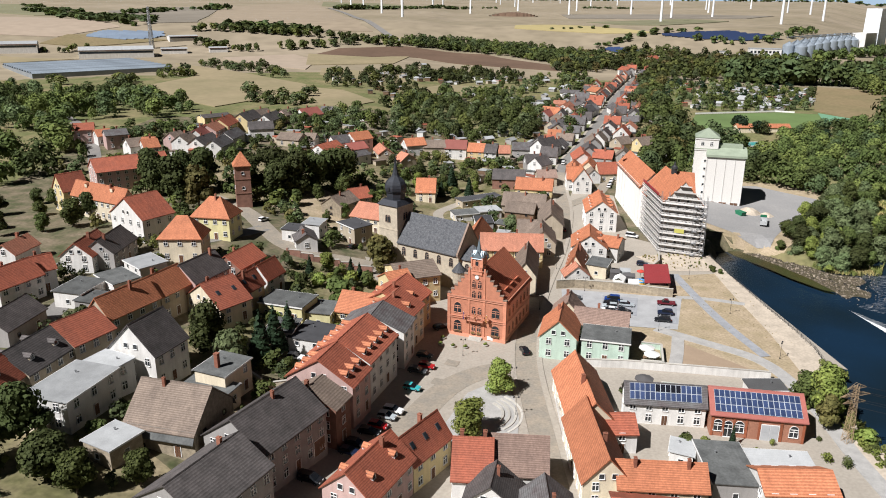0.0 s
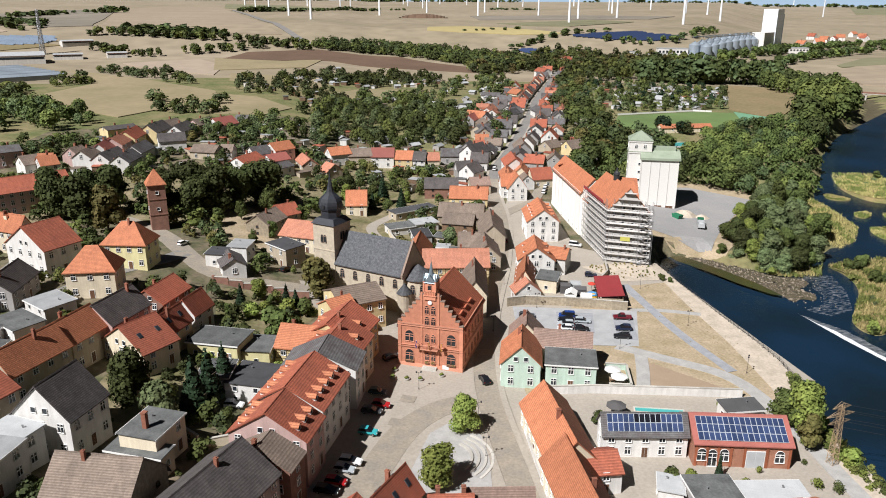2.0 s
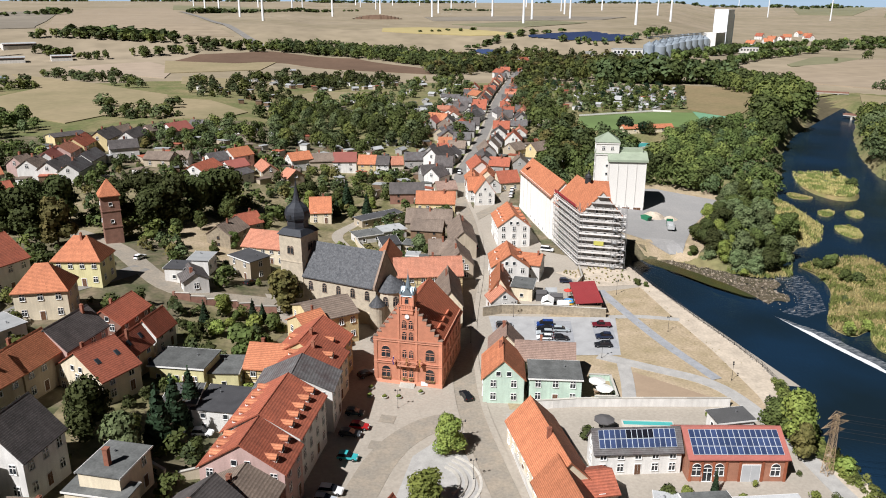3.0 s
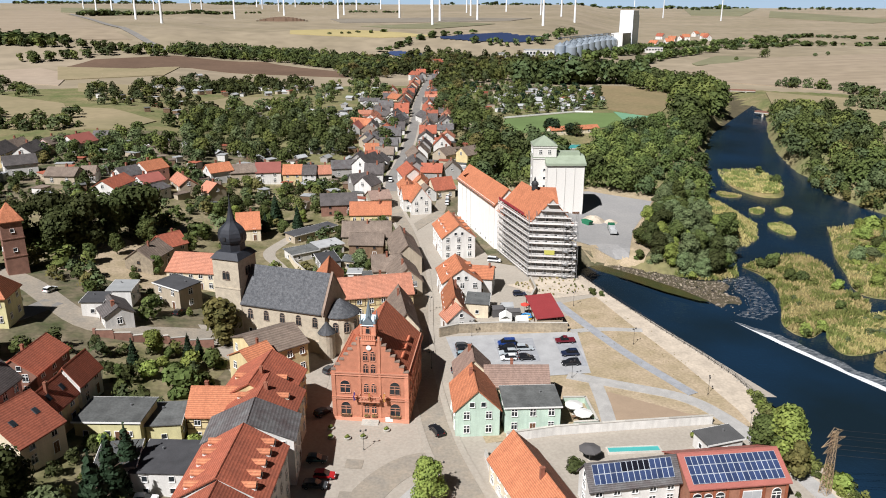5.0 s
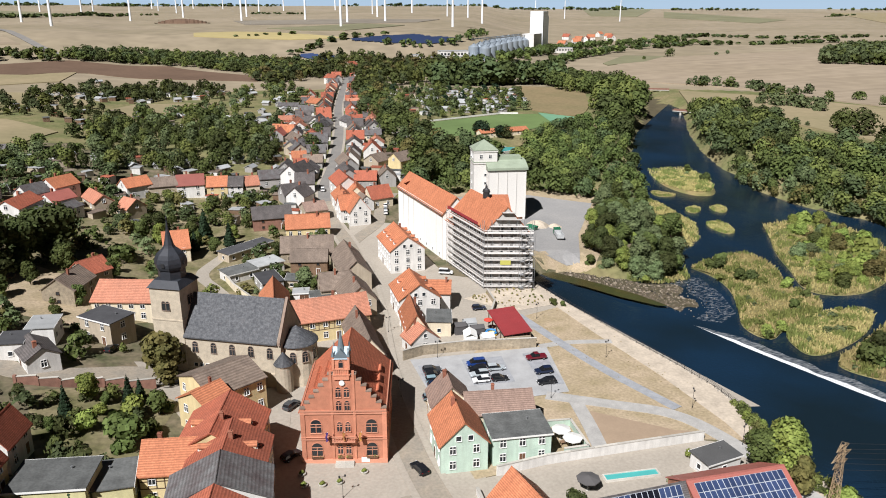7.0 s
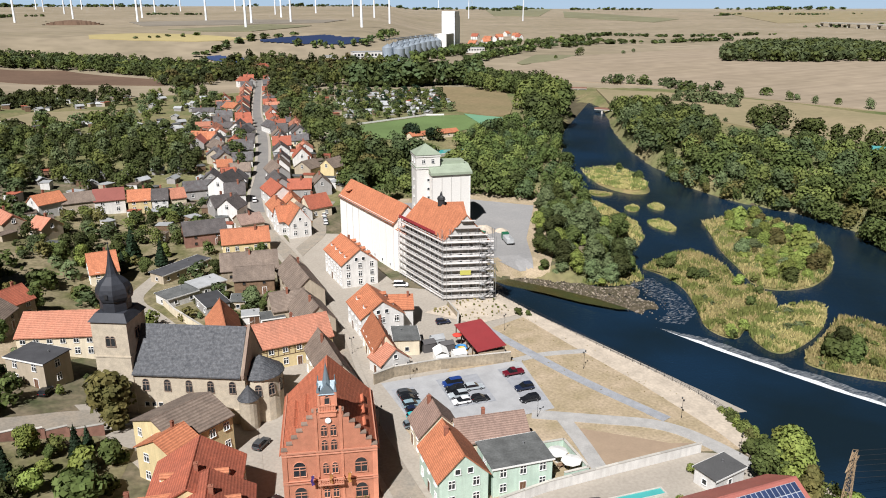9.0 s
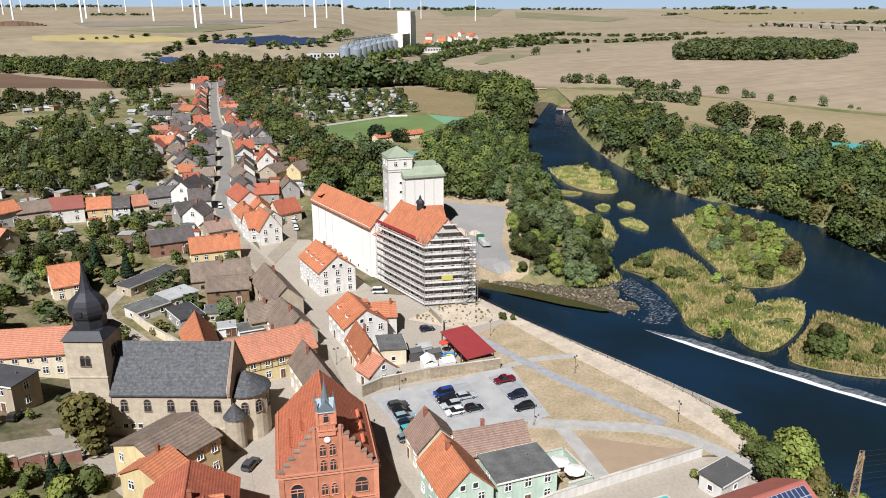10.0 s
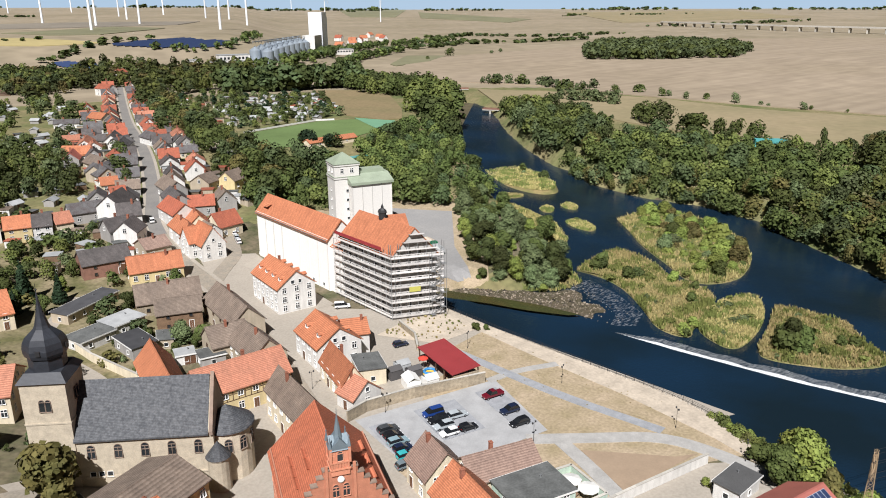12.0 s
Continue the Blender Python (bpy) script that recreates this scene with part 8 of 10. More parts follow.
# ---- granary on the far side ----
def granary():
    e = thing("granary", "white grain elevator tower with a lower wing", "granary", 512, 992, None, 42)
    bm = bmesh.new()
    box(bm, -13, 9, -9, 9, -2, 52)
    part("tower", bm, mat("bluish_white_cladding", (0.72, 0.76, 0.80), 0.6, 0.06, 0.02, 0.2, 0.05), e)
    bm = bmesh.new()
    for i in range(3):
        box(bm, 9, 13 + 5 * (i == 1), -8.6 + 5.9 * i, -3.2 + 5.9 * i, -2, 46 - 9 * (i == 1))
    # Blue-grey puts the shade on this side block into its colour.
    part("stair_tower", bm, mat("shaded_blue_grey_cladding", (0.42, 0.52, 0.62), 0.6, 0.08, 0.02, 0.2, 0.05), e)
    bm = bmesh.new()
    box(bm, -46, -13, -8, 8, -2, 24)
    part("wing", bm, W_WHITE, e)
    bm = bmesh.new()
    for i in range(12):
        box(bm, -13.1, 9.1, -9.1, 9.1, 3 + i * 4.2, 3.12 + i * 4.2)
    part("cladding_joint", bm, STEEL, e)
    bm = bmesh.new()
    prof = [(6.6, -3), (6.6, 14), (6.3, 14.3), (1.0, 17.6), (0.9, 18.3), (0.1, 18.4)]
    lathe(bm, prof, 24)
    me = bpy.data.meshes.new("bin")
    bm.to_mesh(me)
    bm.free()
    me.materials.append(mat("corrugated_galvanised_steel", (0.46, 0.53, 0.60), 0.4, 0.12, 0.05, 1.0, 0.3, metal=0.5, rows=("Z", 1.0, 0.25)))
    for r in range(2):
        for i in range(9):
            x, y = 378 + i * 13.4 - r * 9.5, 884 + i * 11.2 + r * 11.0
            b = new("grain_bin", me)
            b.matrix_basis = pose(x, y, ground(x, y))
            tagged(b, "round galvanised steel grain bin with a conical top", "grain bin", "grain bins")
    g = bmesh.new()
    z = ground(430, 930) + 19.5
    for r in range(2):
        bar(g, (374 - r * 9.5, 881 + r * 11, 0), (374 + 9 * 13.4 - r * 9.5, 881 + 9 * 11.2 + r * 11, 1), 0.7, 4)
        for i in range(19):
            x, y = 374 + i * 6.4 - r * 9.5, 881 + i * 5.35 + r * 11
            bar(g, (x, y, -2.0), (x, y, 1.6), 0.25, 4)
    tagged(obj("conveyor_bridge", g, STEEL, at=pose(0, 0, z)), "steel conveyor bridge above the grain bins", "conveyor")
    for x, y, l, w, h in ((345, 903, 34, 16, 9), (322, 893, 18, 10, 6), (358, 884, 20, 12, 5), (300, 905, 10, 8, 7), (546, 985, 24, 12, 7)):
        t = thing("works_building", "white flat-roofed works building by the granary", "building", x, y, None, -12, "works buildings")
        bm = bmesh.new()
        box(bm, -l / 2, l / 2, -w / 2, w / 2, -2, h)
        part("wall", bm, W_WHITE, t)
        bm = bmesh.new()
        box(bm, -l / 2 - 0.3, l / 2 + 0.3, -w / 2 - 0.3, w / 2 + 0.3, h, h + 0.5)
        part("roof", bm, FELTLIGHT, t)
        for i in range(int(l / 4)):
            bm = bmesh.new()
            box(bm, -l / 2 + 1 + i * 4, -l / 2 + 3.4 + i * 4, -w / 2 - 0.06, -w / 2, h * 0.5, h * 0.78)
            part("window", bm, GLASS, t)


granary()


def hall(x, y, a, l, w, h, roof, wall, label):
    e = thing("industrial_hall", label, "hall", x, y, None, a, "industrial halls")
    part("wall", wall_body(l, w, h, h + w * 0.1), wall, e)
    part("roof", gable_roof(l, w, h, h + w * 0.1), roof, e)
    bm = bmesh.new()
    box(bm, -l / 2 + 1, l / 2 - 1, -w / 2 - 0.08, -w / 2, h * 0.55, h * 0.8)
    part("window_band", bm, GLASS, e)
    bm = bmesh.new()
    box(bm, -l / 2 - 0.2, l / 2 + 0.2, -w / 2 - 0.2, -w / 2 - 0.08, h - 0.8, h)
    part("fascia", bm, ROOF_METAL, e)


hall(-373, 834, 24, 74, 30, 8, FELTLIGHT, W_WHITE, "long white industrial hall with a red edge")
hall(-490, 830, 25, 60, 26, 8, FELTLIGHT, W_WHITE, "plain white industrial hall by the fields")
hall(-325, 874, 20, 28, 12, 5, FELTLIGHT, W_WHITE, "white works building with a red edge")
hall(-281, 893, 22, 20, 10, 5, FELTLIGHT, W_WHITE, "small white works building")
hall(-340, 946, 35, 34, 12, 5, FELTLIGHT, W_WHITE, "pale sheet-roofed hall at the field edge")
GLASSROOF = mat("glasshouse_panes", (0.30, 0.35, 0.40), 0.25, 0.25, 0.06, 0.6, 0.0, rows=("X", 0.8, 0.25), spec=0.6)


def glasshouse():
    """One wide block of many low glass gables side by side."""
    e = thing("glasshouse_block", "wide blue-grey glasshouse of many low gables", "glasshouse", -349, 712, None, 41)
    bays, deep, wide = 12, 116.0, 9.6
    for i in range(bays):
        y = (i - bays / 2 + 0.5) * wide
        part("glass_gable", gable_roof(deep, wide - 0.3, 3.2, 4.9, 0.12, 0.05, 0.0), GLASSROOF, e, at=pose(0, y, 0))
    bm = bmesh.new()
    box(bm, -deep / 2, deep / 2, -bays * wide / 2, bays * wide / 2, -4, 3.0)
    part("wall", bm, GLASSROOF, e)


glasshouse()


# ---- solar field ----
def solar_field(poly, label, cells=PV_CELL):
    xs, ys = [p[0] for p in poly], [p[1] for p in poly]
    x0, y0 = sum(xs) / len(xs), sum(ys) / len(ys)
    e = thing("solar_field", label, "solar field", x0, y0, None, 0, "solar fields")
    o = e.matrix_basis.inverted()
    bm = bmesh.new()
    for k in range(int((max(ys) - min(ys)) / 4.6)):
        y = min(ys) + 2 + k * 4.6
        row_xs = [x for x in np.arange(min(xs), max(xs), 2.0) if inside(poly, [x], [y])[0]]
        for x in row_xs[::4]:
            q = [(x, y - 1.7, 0.8), (x + 7.7, y - 1.7, 0.8), (x + 7.7, y + 1.7, 2.4), (x, y + 1.7, 2.4)]
            q = [(a, b, c + float(dry(a, b)) + 0.4) for a, b, c in q]
            vs = [bm.verts.new(o @ Vector(p)) for p in q] + [bm.verts.new(o @ Vector((a, b, c - 0.2))) for a, b, c in q]
            for f in ((0, 1, 2, 3), (7, 6, 5, 4), (0, 4, 5, 1), (1, 5, 6, 2), (2, 6, 7, 3), (3, 7, 4, 0)):
                bm.faces.new([vs[i] for i in f])
    tagged(part("panel_row", bm, cells, e), kind="stuff")


solar_field([(256, 1034), (289, 1040), (314, 1045), (344, 1045), (359, 1017), (388, 1004), (380, 987), (345, 982), (300, 1004)], "wide field of dark blue solar panel rows")
solar_field([(172, 966), (188, 971), (210, 953), (203, 929), (190, 936)], "small field of dark blue solar panels by a wood")
solar_field([(-450, 924), (-443, 957), (-374, 976), (-372, 944), (-406, 926)], "field of pale blue solar panel rows", mat("pale_solar_glass", (0.20, 0.25, 0.32), 0.3, 0.2, 0.05, 0.5, 0.0))


def soil_heap():
    """A long flat-topped heap of dark earth."""
    bm = bmesh.new()
    for i in range(14):
        u = (i - 6.5) / 7
        lathe(bm, [(15 * (1.15 - abs(u)), -1), (11 * (1.1 - abs(u)), 5 * (1.05 - u * u)), (4, 8 * (1.05 - u * u))], 10, u * 52, 5 * noise.noise((i * 0.7, 0, 0)))
    tagged(obj("soil_heap", bm, PLOUGHED, at=pose(103, 1630, ground(103, 1630), 0, 0, -14)), "long dark heap of earth in the fields", "heap")


soil_heap()


# ---- wind turbines ----
def turbine_master():
    e = thing("wind_turbine", "white three-bladed wind turbine standing in a field", "wind turbine", 237, 1782, None, 20, "wind turbines")
    w = mat("turbine_white", (0.82, 0.84, 0.86), 0.5, 0.03, bump=0)
    bm = bmesh.new()
    lathe(bm, [(2.3, -3), (2.1, 10), (1.7, 48), (1.2, 83)], 16)
    part("tower", bm, w, e)
    bm = bmesh.new()
    box(bm, -1.6, 1.6, -4, 5, 82.4, 85.6)
    bmesh.ops.bevel(bm, geom=bm.edges[:], offset=0.8, segments=2, affect="EDGES")
    part("nacelle", bm, w, e)
    bm = bmesh.new()
    lathe(bm, [(1.7, 0), (1.6, 1.2), (0.9, 2.4), (0.1, 2.8)], 12)
    hub = part("hub", bm, w, e, at=pose(0, -4, 84, 90) @ Matrix.Scale(0.8, 4))
    for k in range(3):
        bm = bmesh.new()
        prof = [(0, 1.0, 0.9), (4, 2.0, 0.5), (18, 1.5, 0.3), (36, 0.9, 0.18), (46, 0.25, 0.08)]
        rings = [[bm.verts.new((s * c, d * t, r)) for s, d in ((-1, 0), (0, 1), (1, 0), (0, -1))] for r, c, t in prof]
        for a, b in zip(rings, rings[1:]):
            for i in range(4):
                bm.faces.new((a[i], a[(i + 1) % 4], b[(i + 1) % 4], b[i]))
        bm.faces.new(rings[0][::-1])
        bm.faces.new(rings[-1])
        part("blade", bm, w, e, at=pose(0, -5.2, 84, 0, 30 + 120 * k, 0) @ Matrix.Scale(0.8, 4))
    return e


turbine = turbine_master()
for x, y in ((299, 2101), (387, 2423), (566, 2941), (376, 1787), (340, 1369), (410, 1572), (778, 3012), (697, 2300), (606, 1978), (504, 1616), (866, 2417), (797, 1972), (511, 1283), (800, 1849), (719, 1600), (1554, 2619), (1583, 2310), (2202, 3983), (-422, 2755), (-317, 2248)) + ((-244, 1947), (-164, 1601), (-205, 2640), (-105, 1375), (-85, 2245), (-59, 2338), (17, 1821), (146, 3520), (142, 3033), (170, 2613), (143, 2069), (307, 3512), (412, 3396)) + ((3227, 3470), (3400, 3292), (3573, 3095), (3654, 2994), (3704, 2930), (3778, 2829), (3876, 2687)):
    copy_thing(turbine, pose(x, y, ground(x, y), 0, 0, FAR_RND.uniform(0, 60)))


# ---- lattice mast, viaduct, bridges, lock ----
def lattice(name, label, category, x, y, h, w0, w1, arms, m, r, rz=0.0, n=10):
    e = thing(name, label, category, x, y, None, rz)
    bm = bmesh.new()
    def corner(u, k):
        w = w0 + (w1 - w0) * u
        return Vector((w * (1 if k in (0, 3) else -1), w * (1 if k < 2 else -1), h * u))
    for k in range(4):
        bar(bm, corner(0, k) - Vector((0, 0, 1.0)), corner(1, k), r)
    for i in range(n):
        for k in range(4):
            a, b = (i / n, (i + 1) / n)
            bar(bm, corner(a, k), corner(b, (k + 1) % 4), r * 0.6)
            bar(bm, corner(b, k), corner(a, (k + 1) % 4), r * 0.6)
            bar(bm, corner(b, k), corner(b, (k + 1) % 4), r * 0.6)
    part("mast", bm, m, e)
    for u, half in arms:
        bm = bmesh.new()
        for s in (-1, 1):
            tip = Vector((s * half, 0, h * u))
            for dz in (0, 1.0):
                for yy in (-0.3, 0.3):
                    bar(bm, (0, yy, h * u + dz), tip, r * 0.8)
            for f in (0.3, 0.6):
                bar(bm, (s * half * f, 0, h * u), (s * half * f, 0, h * u + 1.0 * (1 - f)), r * 0.6)
        part("cross_arm", bm, m, e)
    return e


lattice("radio_mast", "slim steel lattice radio mast", "mast", -358, 894, 46, 2.2, 0.8, (), STEEL, 0.3, 0, 12)


def viaduct():
    e = thing("viaduct", "long pale motorway viaduct on slim piers", "bridge", 1800, 1000, None, 0)
    o = e.matrix_basis.inverted()
    pts = resample([(2000, 1460), (1891, 1229), (1800, 985), (1754, 743), (1740, 500)], 40)
    z = 33
    bm = bmesh.new()
    prev = None
    for x, y in pts:
        r = [bm.verts.new(o @ Vector(p)) for p in ((x - 7, y, z), (x + 7, y, z), (x + 7, y, z - 3), (x - 7, y, z - 3))]
        if prev:
            for i in range(4):
                bm.faces.new((prev[i], r[i], r[(i + 1) % 4], prev[(i + 1) % 4]))
        prev = r
    bmesh.ops.recalc_face_normals(bm, faces=bm.faces[:])
    part("deck", bm, CONCRETE, e)
    for x, y in pts:
        bm = bmesh.new()
        g = ground(x, y)
        box(bm, x - 5, x + 5, y - 1.6, y + 1.6, g - 2, z - 2.9)
        bmesh.ops.transform(bm, matrix=o, verts=bm.verts[:])
        part("pier", bm, CONCRETE, e)


viaduct()


def small_bridge(x, y, a, l, label):
    e = thing("footbridge", label, "bridge", x, y, float(level(y)) + 3.0, a, "river bridges")
    bm = bmesh.new()
    box(bm, -l / 2, l / 2, -1.6, 1.6, 0, 0.6)
    part("deck", bm, CONCRETE, e)
    for s in (-1, 1):
        bm = bmesh.new()
        box(bm, -l / 2, l / 2, s * 1.5 - 0.1, s * 1.5 + 0.1, 0.6, 1.7)
        part("girder", bm, W_BRICKDULL, e)
    for i in range(3):
        bm = bmesh.new()
        u = -l / 3 + i * l / 3
        box(bm, u - 0.6, u + 0.6, -1.2, 1.2, -5, 0)
        part("pier", bm, CONCRETE, e)


small_bridge(384, 592, -38, 44, "rusty steel bridge over the river")
small_bridge(345, 478, -60, 34, "rusty steel weir bridge by the lock canal")
flat_poly("lock_canal", [(350, 404), (369, 411), (380, 368), (378, 343), (362, 340), (352, 360)], 3.4, WATER, "narrow dark lock canal")


def lock_house():
    e = thing("lock_gate_house", "turquoise lock gantry with a flat roof", "lock", 341, 281, None, -48)
    m = mat("turquoise_paint", (0.10, 0.42, 0.42), 0.6, 0.1)
    bm = bmesh.new()
    box(bm, -8, 8, -2, 2, 5, 7.5)
    part("beam", bm, m, e)
    for s in (-1, 1):
        bm = bmesh.new()
        box(bm, s * 7 - 1, s * 7 + 1, -2, 2, -1, 5)
        part("leg", bm, m, e)


lock_house()
# far village
for x, y in ((900, 1420), (760, 1254), (772, 1340), (680, 1162), (826, 1273), (622, 1110), (800, 1300), (735, 1240), (860, 1330)):
    far_house(x, y, FAR_RND.uniform(0, 180), 14, 10, 6.0, FAR_RND.choice((ROOF_RED, ROOF_ORANGE)), W_WHITE)


# ---- sports ground edge and lido ----
def pitch_boards():
    pts = resample([(150, 493.5), (206, 507.5), (217, 503)], 3.0)
    e = thing("pitch_boards", "low white boards along the sports pitch", "fence", pts[0][0], pts[0][1])
    for (ax, ay), (bx, by) in zip(pts, pts[1:]):
        bm = bmesh.new()
        box(bm, 0.05, math.hypot(bx - ax, by - ay) - 0.05, -0.05, 0.05, 0.1, 1.1)
        part("board", bm, FRAME, e, at=pose(ax - pts[0][0], ay - pts[0][1], ground(ax, ay) - ground(*pts[0]) + 0.25, 0, 0, math.degrees(math.atan2(by - ay, bx - ax))))


pitch_boards()


def lido():
    e = thing("lido_pool", "turquoise open-air pool with a pale rim", "pool", 162, 408, None, 12)
    bm = bmesh.new()
    for x0, x1, y0, y1 in ((-14, 14, -6, -5), (-14, 14, 5, 6), (-14, -13, -5, 5), (13, 14, -5, 5)):
        box(bm, x0, x1, y0, y1, -1, 0.5)
    part("rim", bm, CONCRETE, e)
    bm = bmesh.new()
    box(bm, -13, 13, -5, 5, -1, 0.35)
    part("water", bm, POOL_WATER, e)
    b = thing("changing_rooms", "long low changing rooms under an orange roof", "building", 171, 436, None, 2)
    part("wall", wall_body(30, 6, 2.8, 4.4), W_CREAM, b)
    part("roof", gable_roof(30, 6, 2.8, 4.4), ROOF_ORANGE, b)
    for i in range(6):
        share("window", WIN_SMALL, b, pose(-14 + i * 5.6, -3.01, 1.2, 0, 0, 180))


lido()


# ---- river islands, reeds and stones ----
def grass(label, poly, n, tall, z, seed, yellow=0.0):
    """Leaning blades of river grass in patches of straw and green, one mesh."""
    r = np.random.RandomState(seed)
    p = np.array(poly)
    q = r.uniform(p.min(0), p.max(0), (n * 2, 2))
    q = q[inside(list(poly), q[:, 0], q[:, 1])][:n]
    m = len(q)
    patch = np.array([noise.noise((x * 0.16, y * 0.16, seed)) + 0.5 * noise.noise((x * 0.6, y * 0.6, seed)) for x, y in q])
    h = r.uniform(tall[0] * 0.5, tall[1] * 0.8, m) * (1 + 0.5 * patch)
    a, w = r.uniform(0, 6.28, m), r.uniform(0.12, 0.3, m)
    dx, dy = np.cos(a) * w, np.sin(a) * w
    lx, ly = r.normal(0.15, 0.3, m) * h, r.normal(0.1, 0.3, m) * h
    gz = land(q[:, 0], q[:, 1]) + 0.1 if z is None else np.full(m, z)
    v = np.empty((m, 4, 3))
    for k, (e, f, u) in enumerate(((-1, 0, -0.3), (1, 0, -0.3), (0.5, 1, 1), (-0.5, 1, 1))):
        v[:, k, 0], v[:, k, 1], v[:, k, 2] = q[:, 0] + dx * e + lx * f, q[:, 1] + dy * e + ly * f, gz + h * u
    me = bpy.data.meshes.new("grass")
    me.from_pydata(v.reshape(-1, 3).tolist(), [], np.arange(m * 4).reshape(-1, 4).tolist())
    for k in (REED, REED_GREEN):
        me.materials.append(k)
    me.polygons.foreach_set("material_index", (patch + r.normal(0, 0.12, m) > 0.08 + yellow).astype(np.int32))
    return tagged(new("river_grass", me), label, "grass", kind="stuff")


def island(pts, top, label, seed, tufts, tall=(0.7, 1.5)):
    cx, cy = sum(p[0] for p in pts) / len(pts), sum(p[1] for p in pts) / len(pts)
    base = float(level(cy))
    e = thing("island", label, "island", cx, cy, base, 0, "river islands")
    pts = round_off(pts + pts[:1], 2)[:-1]
    bm = bmesh.new()
    rings = []
    for k, z in ((1.06, -1.4), (1.0, 0.05), (0.93, top * 0.6), (0.75, top), (0.4, top * 1.15)):
        rings.append([bm.verts.new(((x - cx) * k, (y - cy) * k, z + (0.15 * noise.noise((x * 0.3, y * 0.3, k)) if z > 0 else 0))) for x, y in pts])
    n = len(pts)
    for a, b in zip(rings, rings[1:]):
        for i in range(n):
            bm.faces.new((a[i], a[(i + 1) % n], b[(i + 1) % n], b[i]))
    bm.faces.new(rings[-1])
    bmesh.ops.recalc_face_normals(bm, faces=bm.faces[:])
    part("bank", bm, ISLE, e)
    grass("tall yellow-green river grass", pts, tufts * 26, tall, base + top * 0.75, seed)
    wood("low shrubs and reeds on the island", scatter(pts, tufts // 22, tall[1] * 0.7, tall[1] * 1.5, 2.5, seed + 50, False), [REED_GREEN, LEAF_WILLOW, REED_GREEN], MEDIUM, seed, base + top * 0.6, 1.5)
    return e


island([(147.7, 249), (165.6, 253.6), (177, 254), (176, 244), (171, 232.6), (162, 222), (164.8, 212.5), (158, 202.7), (146.3, 199.5), (135.3, 197), (128.3, 193), (126.2, 197.6), (127.4, 204), (132.4, 210), (138, 217), (146, 229), (149, 240.5)], 0.9, "long grassy river island with yellowing reeds", 71, 560)
island([(155.7, 201.4), (163.9, 200.5), (171.5, 197), (162, 190), (149.8, 184.2), (134.5, 181), (129, 182.6), (131.4, 190.6), (135.2, 196), (145.4, 199)], 0.8, "low grassy river island with yellowing reeds", 72, 300)
island([(166.3, 189), (168.2, 185), (169, 175.5), (169.6, 169.5), (160, 162), (154.8, 154), (150, 151.5), (140.5, 157.6), (135, 164.8), (130.5, 174), (134.6, 178), (142.6, 180.4), (151.3, 183)], 0.9, "grassy river island with a large dark shrub", 73, 330)
island([(208.7, 278), (201, 267), (186, 249), (176, 232), (168.4, 222), (166.6, 213.6), (178, 208), (191, 210.6), (207, 217.4), (225.5, 233.5), (236.6, 253.5), (237.5, 273), (222, 280)], 1.0, "large wooded river island", 74, 420)
island([(223.4, 373.5), (231, 374.6), (238, 372), (246, 371), (243.5, 356.4), (232.6, 333), (222.7, 323), (215, 325.6), (211, 336.5), (213, 352)], 0.8, "grassy islet in the river", 75, 220)
island([(198.7, 338), (202, 339.6), (208, 328.4), (200.6, 327), (196, 331)], 0.4, "flat mown-looking grassy islet", 76, 40, (0.3, 0.6))
island([(195.7, 309.5), (203, 312), (202.6, 307), (196.3, 302), (193, 305)], 0.5, "small grassy islet in the river", 77, 40, (0.5, 1.0))
island([(207.3, 307.6), (214.4, 309.6), (212.3, 301.7), (207.4, 298), (205, 302)], 0.5, "small grassy islet in the river", 78, 40, (0.5, 1.0))
island([(190, 290.3), (197, 291), (196.3, 283.3), (192.6, 275.3), (187.3, 274.5), (186.4, 283)], 0.5, "small grassy islet in the river", 79, 60, (0.5, 1.0))
drape("grassy_spit", [(166, 270), (174, 275), (186, 291), (190, 312), (186, 322), (172, 316), (166, 300), (160, 280)], 0.15, ISLE, 4, label="dry grassy tip of the spit", category="ground", shape=land)
grass("tall dry grass on the spit", [(164, 268), (174, 275), (186, 291), (190, 312), (186, 322), (172, 316), (164, 295), (158, 275)], 6000, (0.5, 1.3), None, 80, 0.2)
for k, x, y, h in (("oak", 140.5, 172, 9.5), ("bush", 138, 172, 7), ("bush", 142.6, 170, 6.5), ("bush", 140.6, 168.8, 5), ("bush_dark", 141, 174, 6.5), ("bush", 143, 165, 2.5), ("lime", 151.5, 164, 4), ("bush", 155, 162, 3), ("lime", 152.5, 231.6, 5), ("bush_dark", 154, 233, 4), ("bush_light", 161.5, 220.5, 4), ("bush", 160.5, 212, 3), ("bush_light", 128.6, 196, 3.2), ("bush_dark", 157, 231, 4), ("bush", 152, 245, 4), ("bush", 150, 207, 3.5), ("bush_light", 135, 197, 3),
                   ("bush_dark", 236, 343, 5), ("bush", 240, 362, 4), ("bush_light", 200, 232, 4), ("bush", 190, 222, 4), ("bush_light", 226, 245, 5), ("bush", 128, 195, 2.5), ("bush", 158, 246, 5), ("bush_dark", 154, 243, 4)):
    tree(k, x, y, h, float(level(y)) + 0.5)


